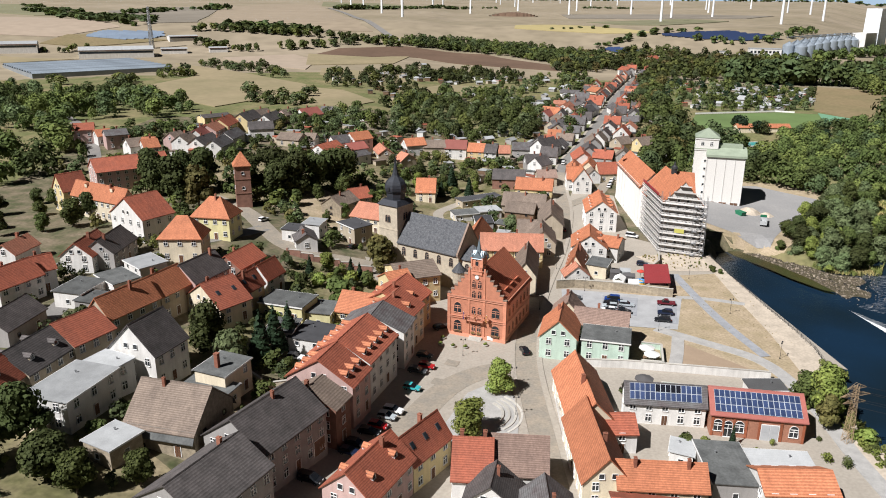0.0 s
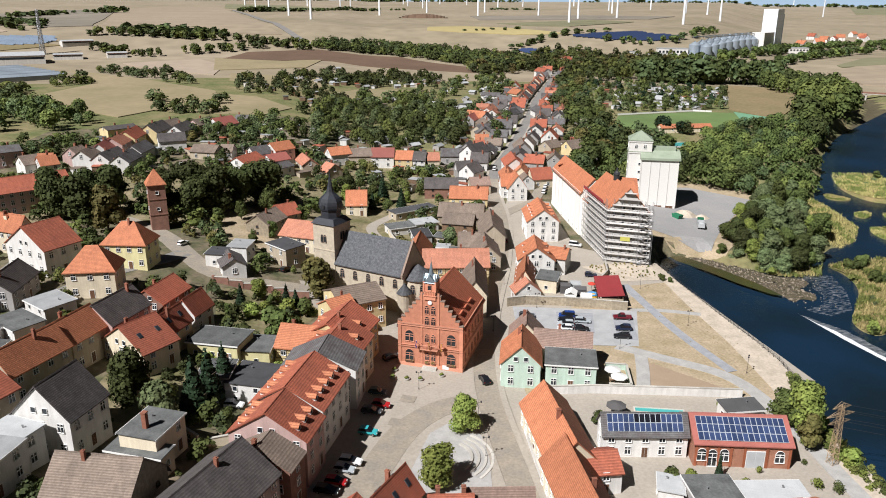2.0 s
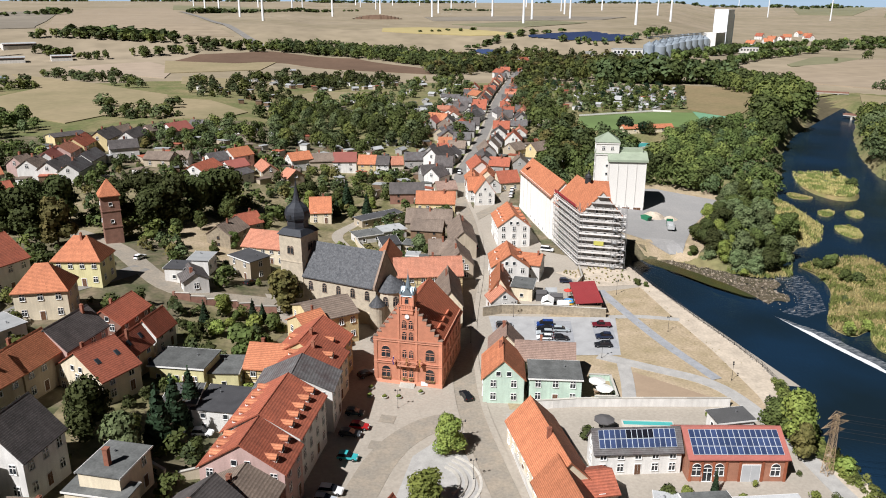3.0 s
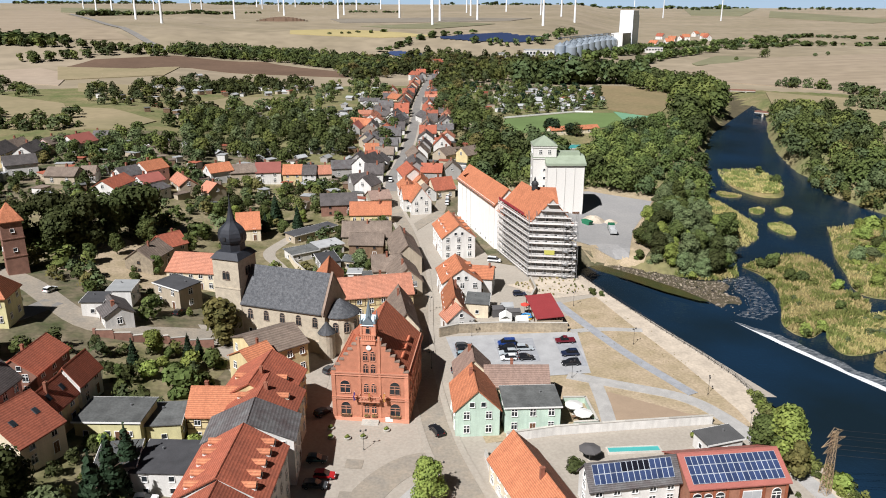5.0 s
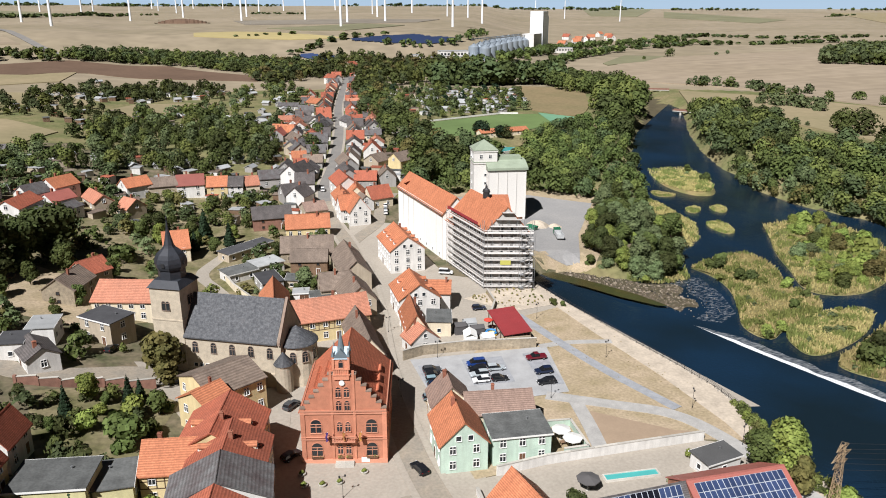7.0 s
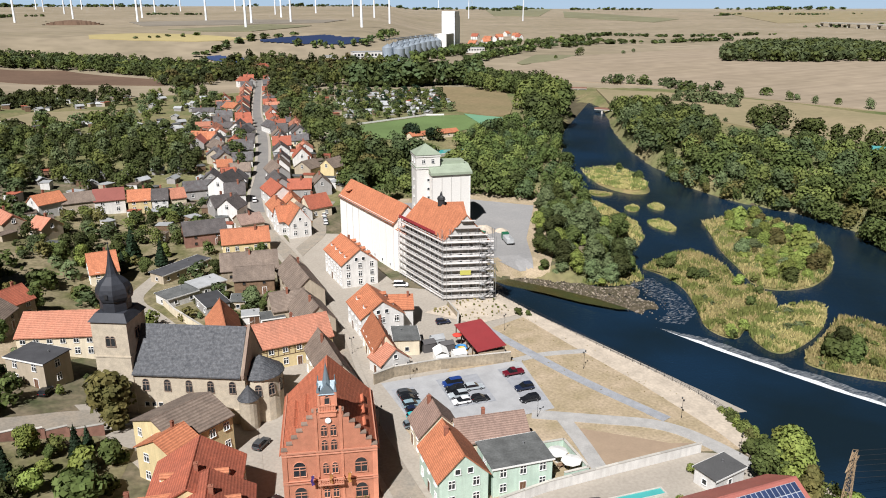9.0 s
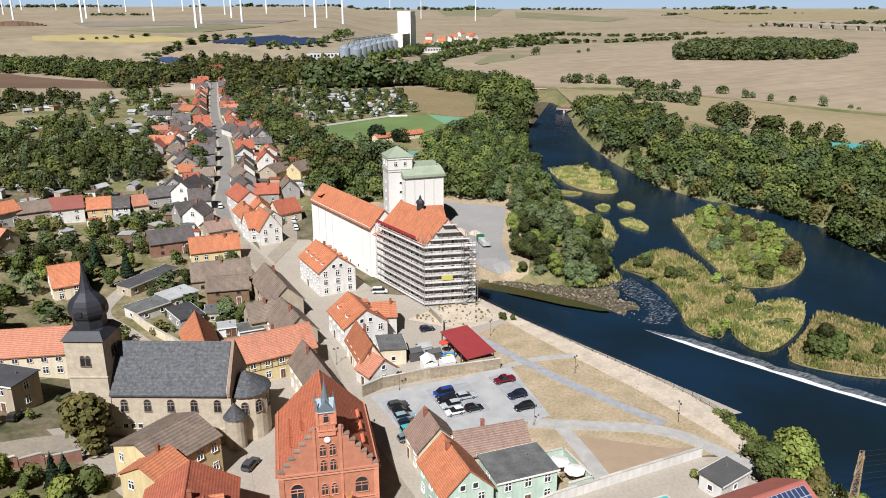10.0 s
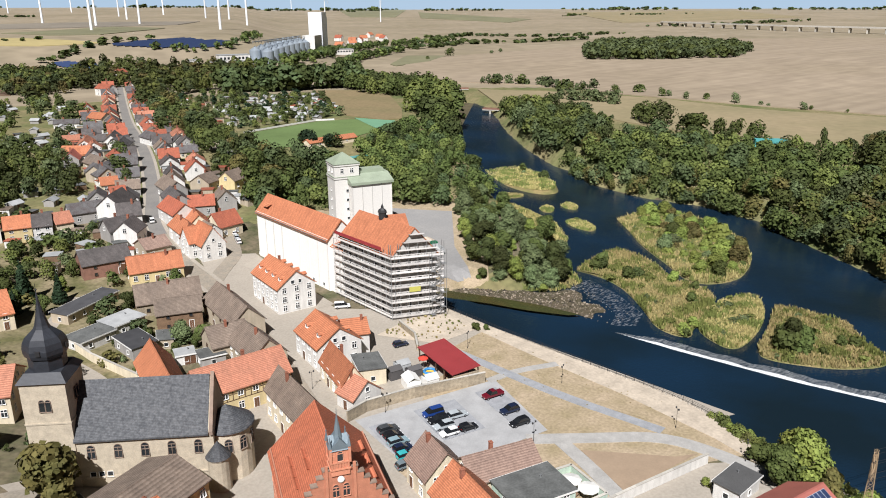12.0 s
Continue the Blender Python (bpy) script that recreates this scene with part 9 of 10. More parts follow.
def stones(label, spots, seed, m):
    r = random.Random(seed)
    bm = bmesh.new()
    for x, y, z, s in spots:
        a = r.uniform(0, 6.28)
        top = [bm.verts.new((x + s * 0.6 * math.cos(a + k * 1.257) * r.uniform(0.6, 1.1), y + s * 0.6 * math.sin(a + k * 1.257) * r.uniform(0.6, 1.1), z + s * r.uniform(0.35, 0.6))) for k in range(5)]
        low = [bm.verts.new((x + s * math.cos(a + k * 1.257) * r.uniform(0.8, 1.2), y + s * math.sin(a + k * 1.257) * r.uniform(0.8, 1.2), z - 0.5)) for k in range(5)]
        bm.faces.new(top)
        for k in range(5):
            bm.faces.new((low[k], low[(k + 1) % 5], top[(k + 1) % 5], top[k]))
    return tagged(obj("river_stones", bm, m), label, "stones", kind="stuff")


STONE_PALE = mat("pale_river_stone", (0.23, 0.19, 0.145), 0.9, 0.3, 1.0, 6, 0.3, island=0.6, rnd=0)
rr = random.Random(91)
SHORE = [(99, 261), (104, 266), (113, 261), (121, 254), (120.5, 246), (126, 240.5), (131.5, 239.5), (133, 235), (129, 231), (126, 230), (129, 224.5), (126, 219), (122.5, 222), (118.5, 218.5), (118, 225), (115.5, 228), (116.5, 234), (112.5, 236.5), (112, 243), (107, 247), (106, 253), (102, 256)]
spots = [(x, y, LOW + 0.12, rr.uniform(0.15, 0.42) * (1.7 if rr.random() < 0.15 else 1)) for x, y, _ in scatter(SHORE, 900, 1, 2, 0.4, 92, False)]
spots += [(x, y, LOW + 0.02, rr.uniform(0.15, 0.4)) for x, y, _ in scatter([(128, 240), (140, 243), (143, 236), (136, 222), (128, 213), (120, 213), (118, 219), (128, 222)], 60, 1, 2, 0.9, 94, False)]
stones("brown and pale stones along the shallow shore", spots, 93, STONE_PALE)
flat_poly("gravel_bar", round_off(SHORE + SHORE[:1], 2)[:-1], LOW + 0.13,
          mat("stony_shore", (0.15, 0.115, 0.075), 0.95, 0.7, 0.3, 2.2, 0.8, grain=0.9, rnd=0, tint=(0.07, 0.065, 0.03), world_space=True), "brown stony shore below the willows", "shore")
grass("tall river grass on the shore", [(106, 267), (116, 264), (128, 251), (140, 247), (146, 250), (140, 240), (132, 239), (125, 241), (121, 246), (121, 254), (113, 260)], 3000, (0.5, 1.2), LOW + 0.6, 81)
for k, x, y, h in (("willow", 123.5, 247, 8), ("willow", 128, 243.5, 7), ("oak", 134, 245, 9), ("willow", 131, 249, 8), ("lime", 139, 246, 6.5), ("bush_light", 124, 242.5, 2.5), ("willow", 119, 257, 6.5), ("bush", 114.5, 261.5, 3), ("lime", 124.5, 255, 8)):
    tree(k, x, y, h, LOW + 0.5)
QUAY_RUBBLE = mat("quay_rubble", (0.50, 0.45, 0.38), 0.9, 0.3, 1.0, 6, 0.3, island=0.2, rnd=0)
for k, x, y, h, w in (("fir", 52.3, 127.0, 5.0, 0.6), ("bush_light", 47.2, 126.8, 2.2, 1.0), ("bush", 43.0, 125.6, 4.0, 0.9), ("bush_dark", 36.5, 147.5, 2.6, 1.2)):
    tree(k, x, y, h, wide=w)
stones("broken pale stones along the quay edge", [(x + rr.gauss(0, 0.25), y + rr.gauss(0, 0.3), 0.15, rr.uniform(0.15, 0.45)) for x, y in resample([(85.3, 197), (86.3, 182), (86.7, 170), (85.7, 160)], 0.45)], 96, QUAY_RUBBLE)
flat_poly("shallows", [(96, 262), (101, 262), (109, 246), (114, 234), (117, 222), (114, 224), (108, 234), (103, 246), (97, 257)], HIGH + 0.03, mat("mossy_shallows", (0.075, 0.06, 0.02), 0.25, 0.5, 0.15, 1.0, 0.2, rnd=0, tint=(0.05, 0.06, 0.02), world_space=True), "brown-green mossy shallows behind the mill race", "shallows")
flat_poly("riffle", [(130, 240), (138, 243.5), (144, 240), (140, 226), (133, 212), (124, 208), (119, 213), (127, 217), (131, 224), (131, 230), (134, 235)], LOW + 0.09, FOAM_RIFFLE, "white ripples over shallow rapids", "foam")


# ---- walls, canopy, terrace ----
def garden_wall(pts, h, m, label, thick=0.35, cap=None, pillars=0.0):
    x, y = pts[0]
    e = thing("garden_wall", label, "wall", x, y, None, 0, "yard walls")
    z0 = ground(x, y)
    line = resample(pts, 4.0)
    for (ax, ay), (bx, by) in zip(line, line[1:]):
        l = math.hypot(bx - ax, by - ay)
        if l < 0.1:
            continue
        bm = bmesh.new()
        a = math.degrees(math.atan2(by - ay, bx - ax))
        g = (ground(ax, ay) + ground(bx, by)) / 2 - z0
        box(bm, 0, l, -thick / 2, thick / 2, -1.2, h)
        at = pose(ax - x, ay - y, g, 0, 0, a)
        p = part("wall_section", bm, m, e, at=at)
        bm = bmesh.new()
        box(bm, -0.02, l + 0.02, -thick / 2 - 0.08, thick / 2 + 0.08, h, h + 0.12)
        part("coping", bm, cap or CONCRETE, p)
        if pillars:
            bm = bmesh.new()
            box(bm, -0.3, 0.3, -0.3, 0.3, -1.2, h + 0.35)
            part("pillar", bm, m, p)
    return e


garden_wall([(38, 159.2), (52, 157.2), (70, 154.4)], 2.0, W_WHITE, "long white plastered garden wall with coping")
garden_wall([(28, 159.5), (38, 159.2)], 2.0, W_WHITE, "white plastered garden wall beside the house")
garden_wall([(28.5, 209.5), (34, 210.5), (45, 208.5), (53, 206), (61, 203.5)], 2.6, W_STONE, "old rubble stone yard wall by the car park")
garden_wall([(-52, 215.5), (-44, 213.5), (-32, 213), (-26, 212)], 1.9, W_BRICKDULL, "red brick garden wall with pillars", pillars=1.0)
garden_wall([(-3, 284), (-1.5, 272), (1, 262), (3, 254)], 2.2, W_CREAM, "cream plastered garden wall along the lane")
garden_wall([(20.5, 118), (20.8, 146), (22.5, 156)], 1.4, W_WHITE, "low white garden wall along the street")
garden_wall([(-33, 139), (-40, 137), (-44, 141)], 1.8, W_CREAM, "cream yard wall behind the houses")
garden_wall([(60, 226), (64, 232), (66, 241)], 1.6, W_STONE, "low rubble wall beside the mill")
garden_wall([(42.5, 160.4), (47.3, 159.6), (49.2, 169.0), (44.6, 170.2)], 1.5, W_MINT, "pale terrace wall round the parasols")


def canopy():
    e = thing("market_canopy", "open timber canopy with a dark red sheet roof", "canopy", 58.4, 213.0, 0.0, 78.5)
    bm = bmesh.new()
    prism(bm, [(-3.6, 4.1), (3.6, 3.5), (3.6, 3.68), (-3.6, 4.28)], -8.2, 8.2)
    part("roof", bm, mat("dark_red_sheet_roof", (0.27, 0.035, 0.038), 0.6, 0.12, 0.3, 2, 0.3, rows=("X", 1.4, 0.2)), e)
    for s in (-3.2, 3.2):
        for i in range(5):
            bm = bmesh.new()
            box(bm, -7.8 + i * 3.9 - 0.12, -7.8 + i * 3.9 + 0.12, s - 0.12, s + 0.12, -0.5, 3.7)
            part("post", bm, TIMBER, e)
    bm = bmesh.new()
    box(bm, -8.0, -7.8, -3.3, 3.3, -0.5, 3.0)
    part("end_wall", bm, W_STONE, e)


canopy()


def parasol(x, y, r, h, m, label, rz=0):
    e = thing("parasol", label, "parasol", x, y, None, rz, "parasols")
    bm = bmesh.new()
    bar(bm, (0, 0, -0.1), (0, 0, h), 0.05, 8)
    part("pole", bm, STEEL, e)
    bm = bmesh.new()
    lathe(bm, [(0.35, 0), (0.35, 0.1), (0.1, 0.12)], 10)
    part("foot", bm, CONCRETE, e)
    bm = bmesh.new()
    n = 8
    rim = [bm.verts.new((r * math.cos(k * math.tau / n), r * math.sin(k * math.tau / n), h - 0.45)) for k in range(n)]
    low = [bm.verts.new((r * 1.0 * math.cos(k * math.tau / n), r * 1.0 * math.sin(k * math.tau / n), h - 0.65)) for k in range(n)]
    top = bm.verts.new((0, 0, h + 0.1))
    for k in range(n):
        bm.faces.new((rim[k], rim[(k + 1) % n], top))
        bm.faces.new((low[k], low[(k + 1) % n], rim[(k + 1) % n], rim[k]))
    part("cover", bm, m, e)


CLOTH_WHITE = mat("white_canvas", (0.80, 0.79, 0.75), 0.9, 0.06)
CLOTH_DARK = mat("dark_canvas", (0.09, 0.085, 0.085), 0.9, 0.1)
CLOTH_RED = mat("red_canvas", (0.55, 0.05, 0.03), 0.8, 0.1)
parasol(44.8, 165.4, 1.9, 2.8, CLOTH_WHITE, "large white octagonal parasol on the terrace")
parasol(45.2, 161.9, 1.9, 2.8, CLOTH_WHITE, "large white octagonal parasol on the terrace", 15)
parasol(40.6, 149.6, 2.1, 2.9, CLOTH_DARK, "large dark parasol in the yard")
parasol(54.8, 217.5, 1.2, 3.4, CLOTH_RED, "red parasol in the yard by the canopy")
for x, y, a in ((44.2, 163.6, 0), (46.6, 166.8, 40), (46.9, 163.2, 20)):
    e = thing("terrace_table", "small wooden terrace table", "table", x, y, None, a, "terrace tables")
    bm = bmesh.new()
    box(bm, -0.6, 0.6, -0.4, 0.4, 0.7, 0.76)
    part("tabletop", bm, W_WOOD, e)
    for sx in (-0.5, 0.5):
        for sy in (-0.3, 0.3):
            bm = bmesh.new()
            box(bm, sx - 0.04, sx + 0.04, sy - 0.04, sy + 0.04, 0.0, 0.7)
            part("leg", bm, W_WOOD, e)


def tent(x, y, a, l, w, h, m, label, name="stall_tent", cat="tent"):
    e = thing(name, label, cat, x, y, None, a, "stalls in the yard")
    part("cover", gable_roof(l, w, h, h + w * 0.3, 0.06, 0.1, 0.05), m, e)
    bm = bmesh.new()
    box(bm, -l / 2, l / 2, -w / 2, w / 2, 0, h - 0.05)
    part("side_cloth", bm, m, e)


tent(47.5, 212.8, 70, 4.2, 3.2, 2.2, CLOTH_WHITE, "white stall tent in the yard")
tent(51.3, 210.8, -10, 3.0, 2.8, 2.0, CLOTH_WHITE, "white covered stall in the yard")
tent(50.6, 220.0, -8, 3.2, 2.6, 2.3, FELTLIGHT, "pale box trailer in the yard", "box_trailer", "trailer")
tent(47.3, 218.6, -8, 3.0, 2.4, 2.4, CLOTH_DARK, "dark stall trailer in the yard", "box_trailer", "trailer")
tent(51.2, 216.5, -8, 3.4, 2.2, 2.0, CLOTH_DARK, "dark covered trailer in the yard", "box_trailer", "trailer")


def bouncy(x, y):
    e = thing("play_ring", "round yellow and blue inflatable play ring", "inflatable", x, y)
    for k, m in enumerate((mat("yellow_vinyl", (0.70, 0.42, 0.05), 0.4, 0.05), mat("blue_vinyl", (0.05, 0.25, 0.55), 0.4, 0.05))):
        bm = bmesh.new()
        n = 14
        r, t = 1.3, 0.3
        rings = [[bm.verts.new(((r + t * math.cos(f)) * math.cos(a), (r + t * math.cos(f)) * math.sin(a), 0.3 + k * 0.55 + t * math.sin(f))) for f in (math.tau * j / 6 for j in range(6))] for a in (math.tau * i / n for i in range(n))]
        for i in range(n):
            for j in range(6):
                bm.faces.new((rings[i][j], rings[(i + 1) % n][j], rings[(i + 1) % n][(j + 1) % 6], rings[i][(j + 1) % 6]))
        part("tube", bm, m, e)


bouncy(54.3, 214.6)


# ---- pool ----
def pool():
    e = thing("swimming_pool", "long narrow turquoise garden pool", "pool", 50.0, 150.0, None, -12)
    bm = bmesh.new()
    for x0, x1, y0, y1 in ((-5.2, 5.2, -1.0, -0.8), (-5.2, 5.2, 0.8, 1.0), (-5.2, -4.9, -0.8, 0.8), (4.9, 5.2, -0.8, 0.8)):
        box(bm, x0, x1, y0, y1, -1, 0.5)
    part("rim", bm, CONCRETE, e)
    bm = bmesh.new()
    box(bm, -4.9, 4.9, -0.8, 0.8, -1, 0.35)
    part("water", bm, POOL_WATER, e)


pool()


# ---- quay railing, lamps, pylon ----
def railing():
    pts = resample([(82.6, 240.5), (83.2, 224), (84.8, 198), (86.3, 182), (86.7, 170), (85.6, 160.5)], 2.2)
    x, y = pts[0]
    e = thing("quay_railing", "dark steel railing along the quay", "railing", x, y, 0.14)
    for px, py in pts:
        bm = bmesh.new()
        bar(bm, (px - x, py - y, -0.3), (px - x, py - y, 1.1), 0.045)
        part("post", bm, IRON, e)
    for z in (0.45, 0.8, 1.1):
        bm = bmesh.new()
        for a, b in zip(pts, pts[1:]):
            bar(bm, (a[0] - x, a[1] - y, z), (b[0] - x, b[1] - y, z), 0.03)
        part("rail", bm, IRON, e)


railing()


def lamp_master():
    e = thing("street_lamp", "slim dark street lamp with two arms", "street lamp", 70, 219, None, 30, "street lamps")
    bm = bmesh.new()
    lathe(bm, [(0.09, -0.3), (0.09, 0.5), (0.04, 0.6), (0.035, 4.2), (0.02, 4.3)], 8)
    part("pole", bm, IRON, e)
    for s in (-1, 1):
        bm = bmesh.new()
        bar(bm, (0, 0, 4.2), (s * 0.5, 0, 4.3), 0.03)
        arm = part("arm", bm, IRON, e)
        bm = bmesh.new()
        lathe(bm, [(0.05, 4.1), (0.16, 4.2), (0.18, 4.45), (0.04, 4.6)], 8, s * 0.5, 0)
        part("lantern", bm, IRON, arm)
    return e


lamp = lamp_master()
for x, y, a in ((73.5, 192, 20), (76.3, 165, 60), (51.3, 180, 10), (1.0, 164, 0), (36.5, 207.5, 0), (12.2, 150, 0), (11.8, 137, 0), (22, 193, 0), (30.5, 226, 0), (75.6, 150, 30)):
    copy_thing(lamp, pose(x, y, ground(x, y), 0, 0, a))
lattice("power_pylon", "rusty lattice power pylon with three cross arms", "pylon", 75.0, 129.2, 12.2, 0.75, 0.3, ((0.72, 2.6), (0.84, 3.4), (0.97, 2.2)), RUST, 0.055, 15, 9)


def wires():
    for k, (dx, z) in enumerate(((-3.3, 10.3), (3.3, 10.3), (-2.5, 8.8), (2.5, 8.8), (-2.1, 11.8), (2.1, 11.8))):
        c = math.cos(radians(15)), math.sin(radians(15))
        a, b = Vector((75.0 + dx * c[0], 129.2 + dx * c[1], z)), Vector((330 + dx * 0.5, 60 + dx * 1.5, z + 4))
        bm = bmesh.new()
        pts = [a.lerp(b, i / 16) - Vector((0, 0, 9 * 4 * (i / 16) * (1 - i / 16))) for i in range(17)]
        for p, q in zip(pts, pts[1:]):
            bar(bm, p, q, 0.03, 3)
        tagged(obj("power_line", bm, IRON), "dark overhead power line across the river", "cable", "power lines")


wires()


# ---- square: tree seat steps, planters, marking bays ----
def tree_steps(x, y, a):
    e = thing("curved_steps", "curved pale stone seat steps on the square", "steps", x, y, None, a)
    for k in range(4):
        bm = bmesh.new()
        r0, r1 = 5.0 + k * 1.3, 5.5 + k * 1.3
        n = 12
        ring = [[bm.verts.new((r * math.cos(radians(-50 + 100 * i / n)), r * math.sin(radians(-50 + 100 * i / n)), z)) for r, z in ((r0, -0.3), (r0, 0.45 - 0.06 * k), (r1, 0.45 - 0.06 * k), (r1, -0.3))] for i in range(n + 1)]
        for p, q in zip(ring, ring[1:]):
            for j in range(3):
                bm.faces.new((p[j], p[j + 1], q[j + 1], q[j]))
        bm.faces.new(ring[0])
        bm.faces.new(ring[-1][::-1])
        bmesh.ops.recalc_face_normals(bm, faces=bm.faces[:])
        part("step", bm, CONCRETE, e)


tree_steps(4.0, 137.5, 0)
drape("plaza", [(-1, 121), (11, 122), (13, 142), (9, 152), (2, 146), (-3, 132)], 0.16, PATH_PALE, 4, label="raised pale stone plaza round the trees", category="pavement", skirt=0.3)
for i in range(5):
    y = 121 + i * 9.5
    x = -14.5 + i * 2.75
    drape("bay_marking", [(x, y), (x + 3.0, y - 1.0), (x + 3.9, y + 1.8), (x + 0.9, y + 2.8)], 0.15, SETTS, 4, label="darker sett square between the parking bays", category="pavement")
for x, y in ((-4.5, 169.5), (-1.4, 168.6), (1.6, 168.2), (-4, 173), (6.5, 169.5)):
    e = thing("planter", "round concrete planter with low flowers", "planter", x, y, None, 0, "planters on the square")
    bm = bmesh.new()
    lathe(bm, [(0.5, -0.1), (0.7, 0.5), (0.6, 0.52), (0.5, 0.42)], 14)
    part("bowl", bm, CONCRETE, e)
    share("plant", KINDS["bush_light"][0][0][0], e, Matrix.Translation((0, 0, 0.35)) @ Matrix.Diagonal((0.32, 0.32, 0.25, 1)))


# ---- cars ----
TYRE = mat("black_rubber", (0.02, 0.02, 0.021), 0.9, 0.1, bump=0)
RIM = mat("alloy_wheel", (0.5, 0.5, 0.51), 0.35, 0.1, metal=0.8, bump=0)
LAMP_RED = mat("red_lamp_glass", (0.35, 0.01, 0.01), 0.2, 0.05, bump=0)
LAMP_CLEAR = mat("clear_lamp_glass", (0.75, 0.76, 0.78), 0.1, 0.05, bump=0)
CAR_GLASS = mat("car_glass", (0.015, 0.017, 0.02), 0.05, 0.1, bump=0, spec=0.7)


def wheel_meshes():
    bm = bmesh.new()
    lathe(bm, [(0.2, -0.1), (0.31, -0.1), (0.33, -0.05), (0.33, 0.05), (0.31, 0.1), (0.2, 0.1)], 14)
    a = bpy.data.meshes.new("tyre")
    bm.to_mesh(a)
    bm.free()
    a.materials.append(TYRE)
    bm = bmesh.new()
    lathe(bm, [(0.21, -0.08), (0.21, 0.09), (0.1, 0.11), (0.03, 0.1)], 10)
    b = bpy.data.meshes.new("rim")
    bm.to_mesh(b)
    bm.free()
    b.materials.append(RIM)
    return a, b


TYRE_ME, RIM_ME = wheel_meshes()
PAINTS = {}


def paint(name, col):
    if name not in PAINTS:
        PAINTS[name] = mat(name + "_car_paint", col, 0.28, 0.04, 0.3, 2, 0.0, rnd=0, spec=0.6)
    return PAINTS[name]


SHAPES = {   # lower body outline, cabin outline (x forward, z), width
    "hatchback": ([(-2.05, 0.35), (-2.1, 0.75), (-2.0, 0.95), (0.75, 0.95), (1.9, 0.78), (2.05, 0.6), (2.05, 0.3)], [(-2.0, 0.93), (-1.75, 1.42), (-1.2, 1.5), (0.0, 1.48), (0.95, 0.93)], 1.76),
    "estate": ([(-2.3, 0.35), (-2.35, 0.8), (-2.25, 0.98), (0.9, 0.98), (2.15, 0.8), (2.3, 0.6), (2.3, 0.3)], [(-2.25, 0.96), (-1.95, 1.46), (-1.3, 1.53), (0.1, 1.5), (1.05, 0.96)], 1.82),
    "suv": ([(-2.2, 0.42), (-2.25, 0.9), (-2.15, 1.1), (0.95, 1.1), (2.1, 0.95), (2.25, 0.7), (2.25, 0.4)], [(-2.15, 1.08), (-1.85, 1.62), (-1.2, 1.7), (0.1, 1.67), (1.0, 1.08)], 1.86),
    "van": ([(-2.3, 0.4), (-2.35, 0.9), (-2.3, 1.1), (1.3, 1.1), (2.2, 0.95), (2.35, 0.6), (2.35, 0.38)], [(-2.32, 1.08), (-2.25, 1.75), (-1.9, 1.85), (0.6, 1.82), (1.55, 1.08)], 1.88),
    "pickup": ([(-2.6, 0.5), (-2.65, 1.05), (-2.6, 1.12), (1.2, 1.12), (2.45, 1.0), (2.6, 0.75), (2.6, 0.48)], [(-0.8, 1.1), (-0.65, 1.68), (-0.3, 1.76), (0.55, 1.74), (1.3, 1.1)], 1.88),
}


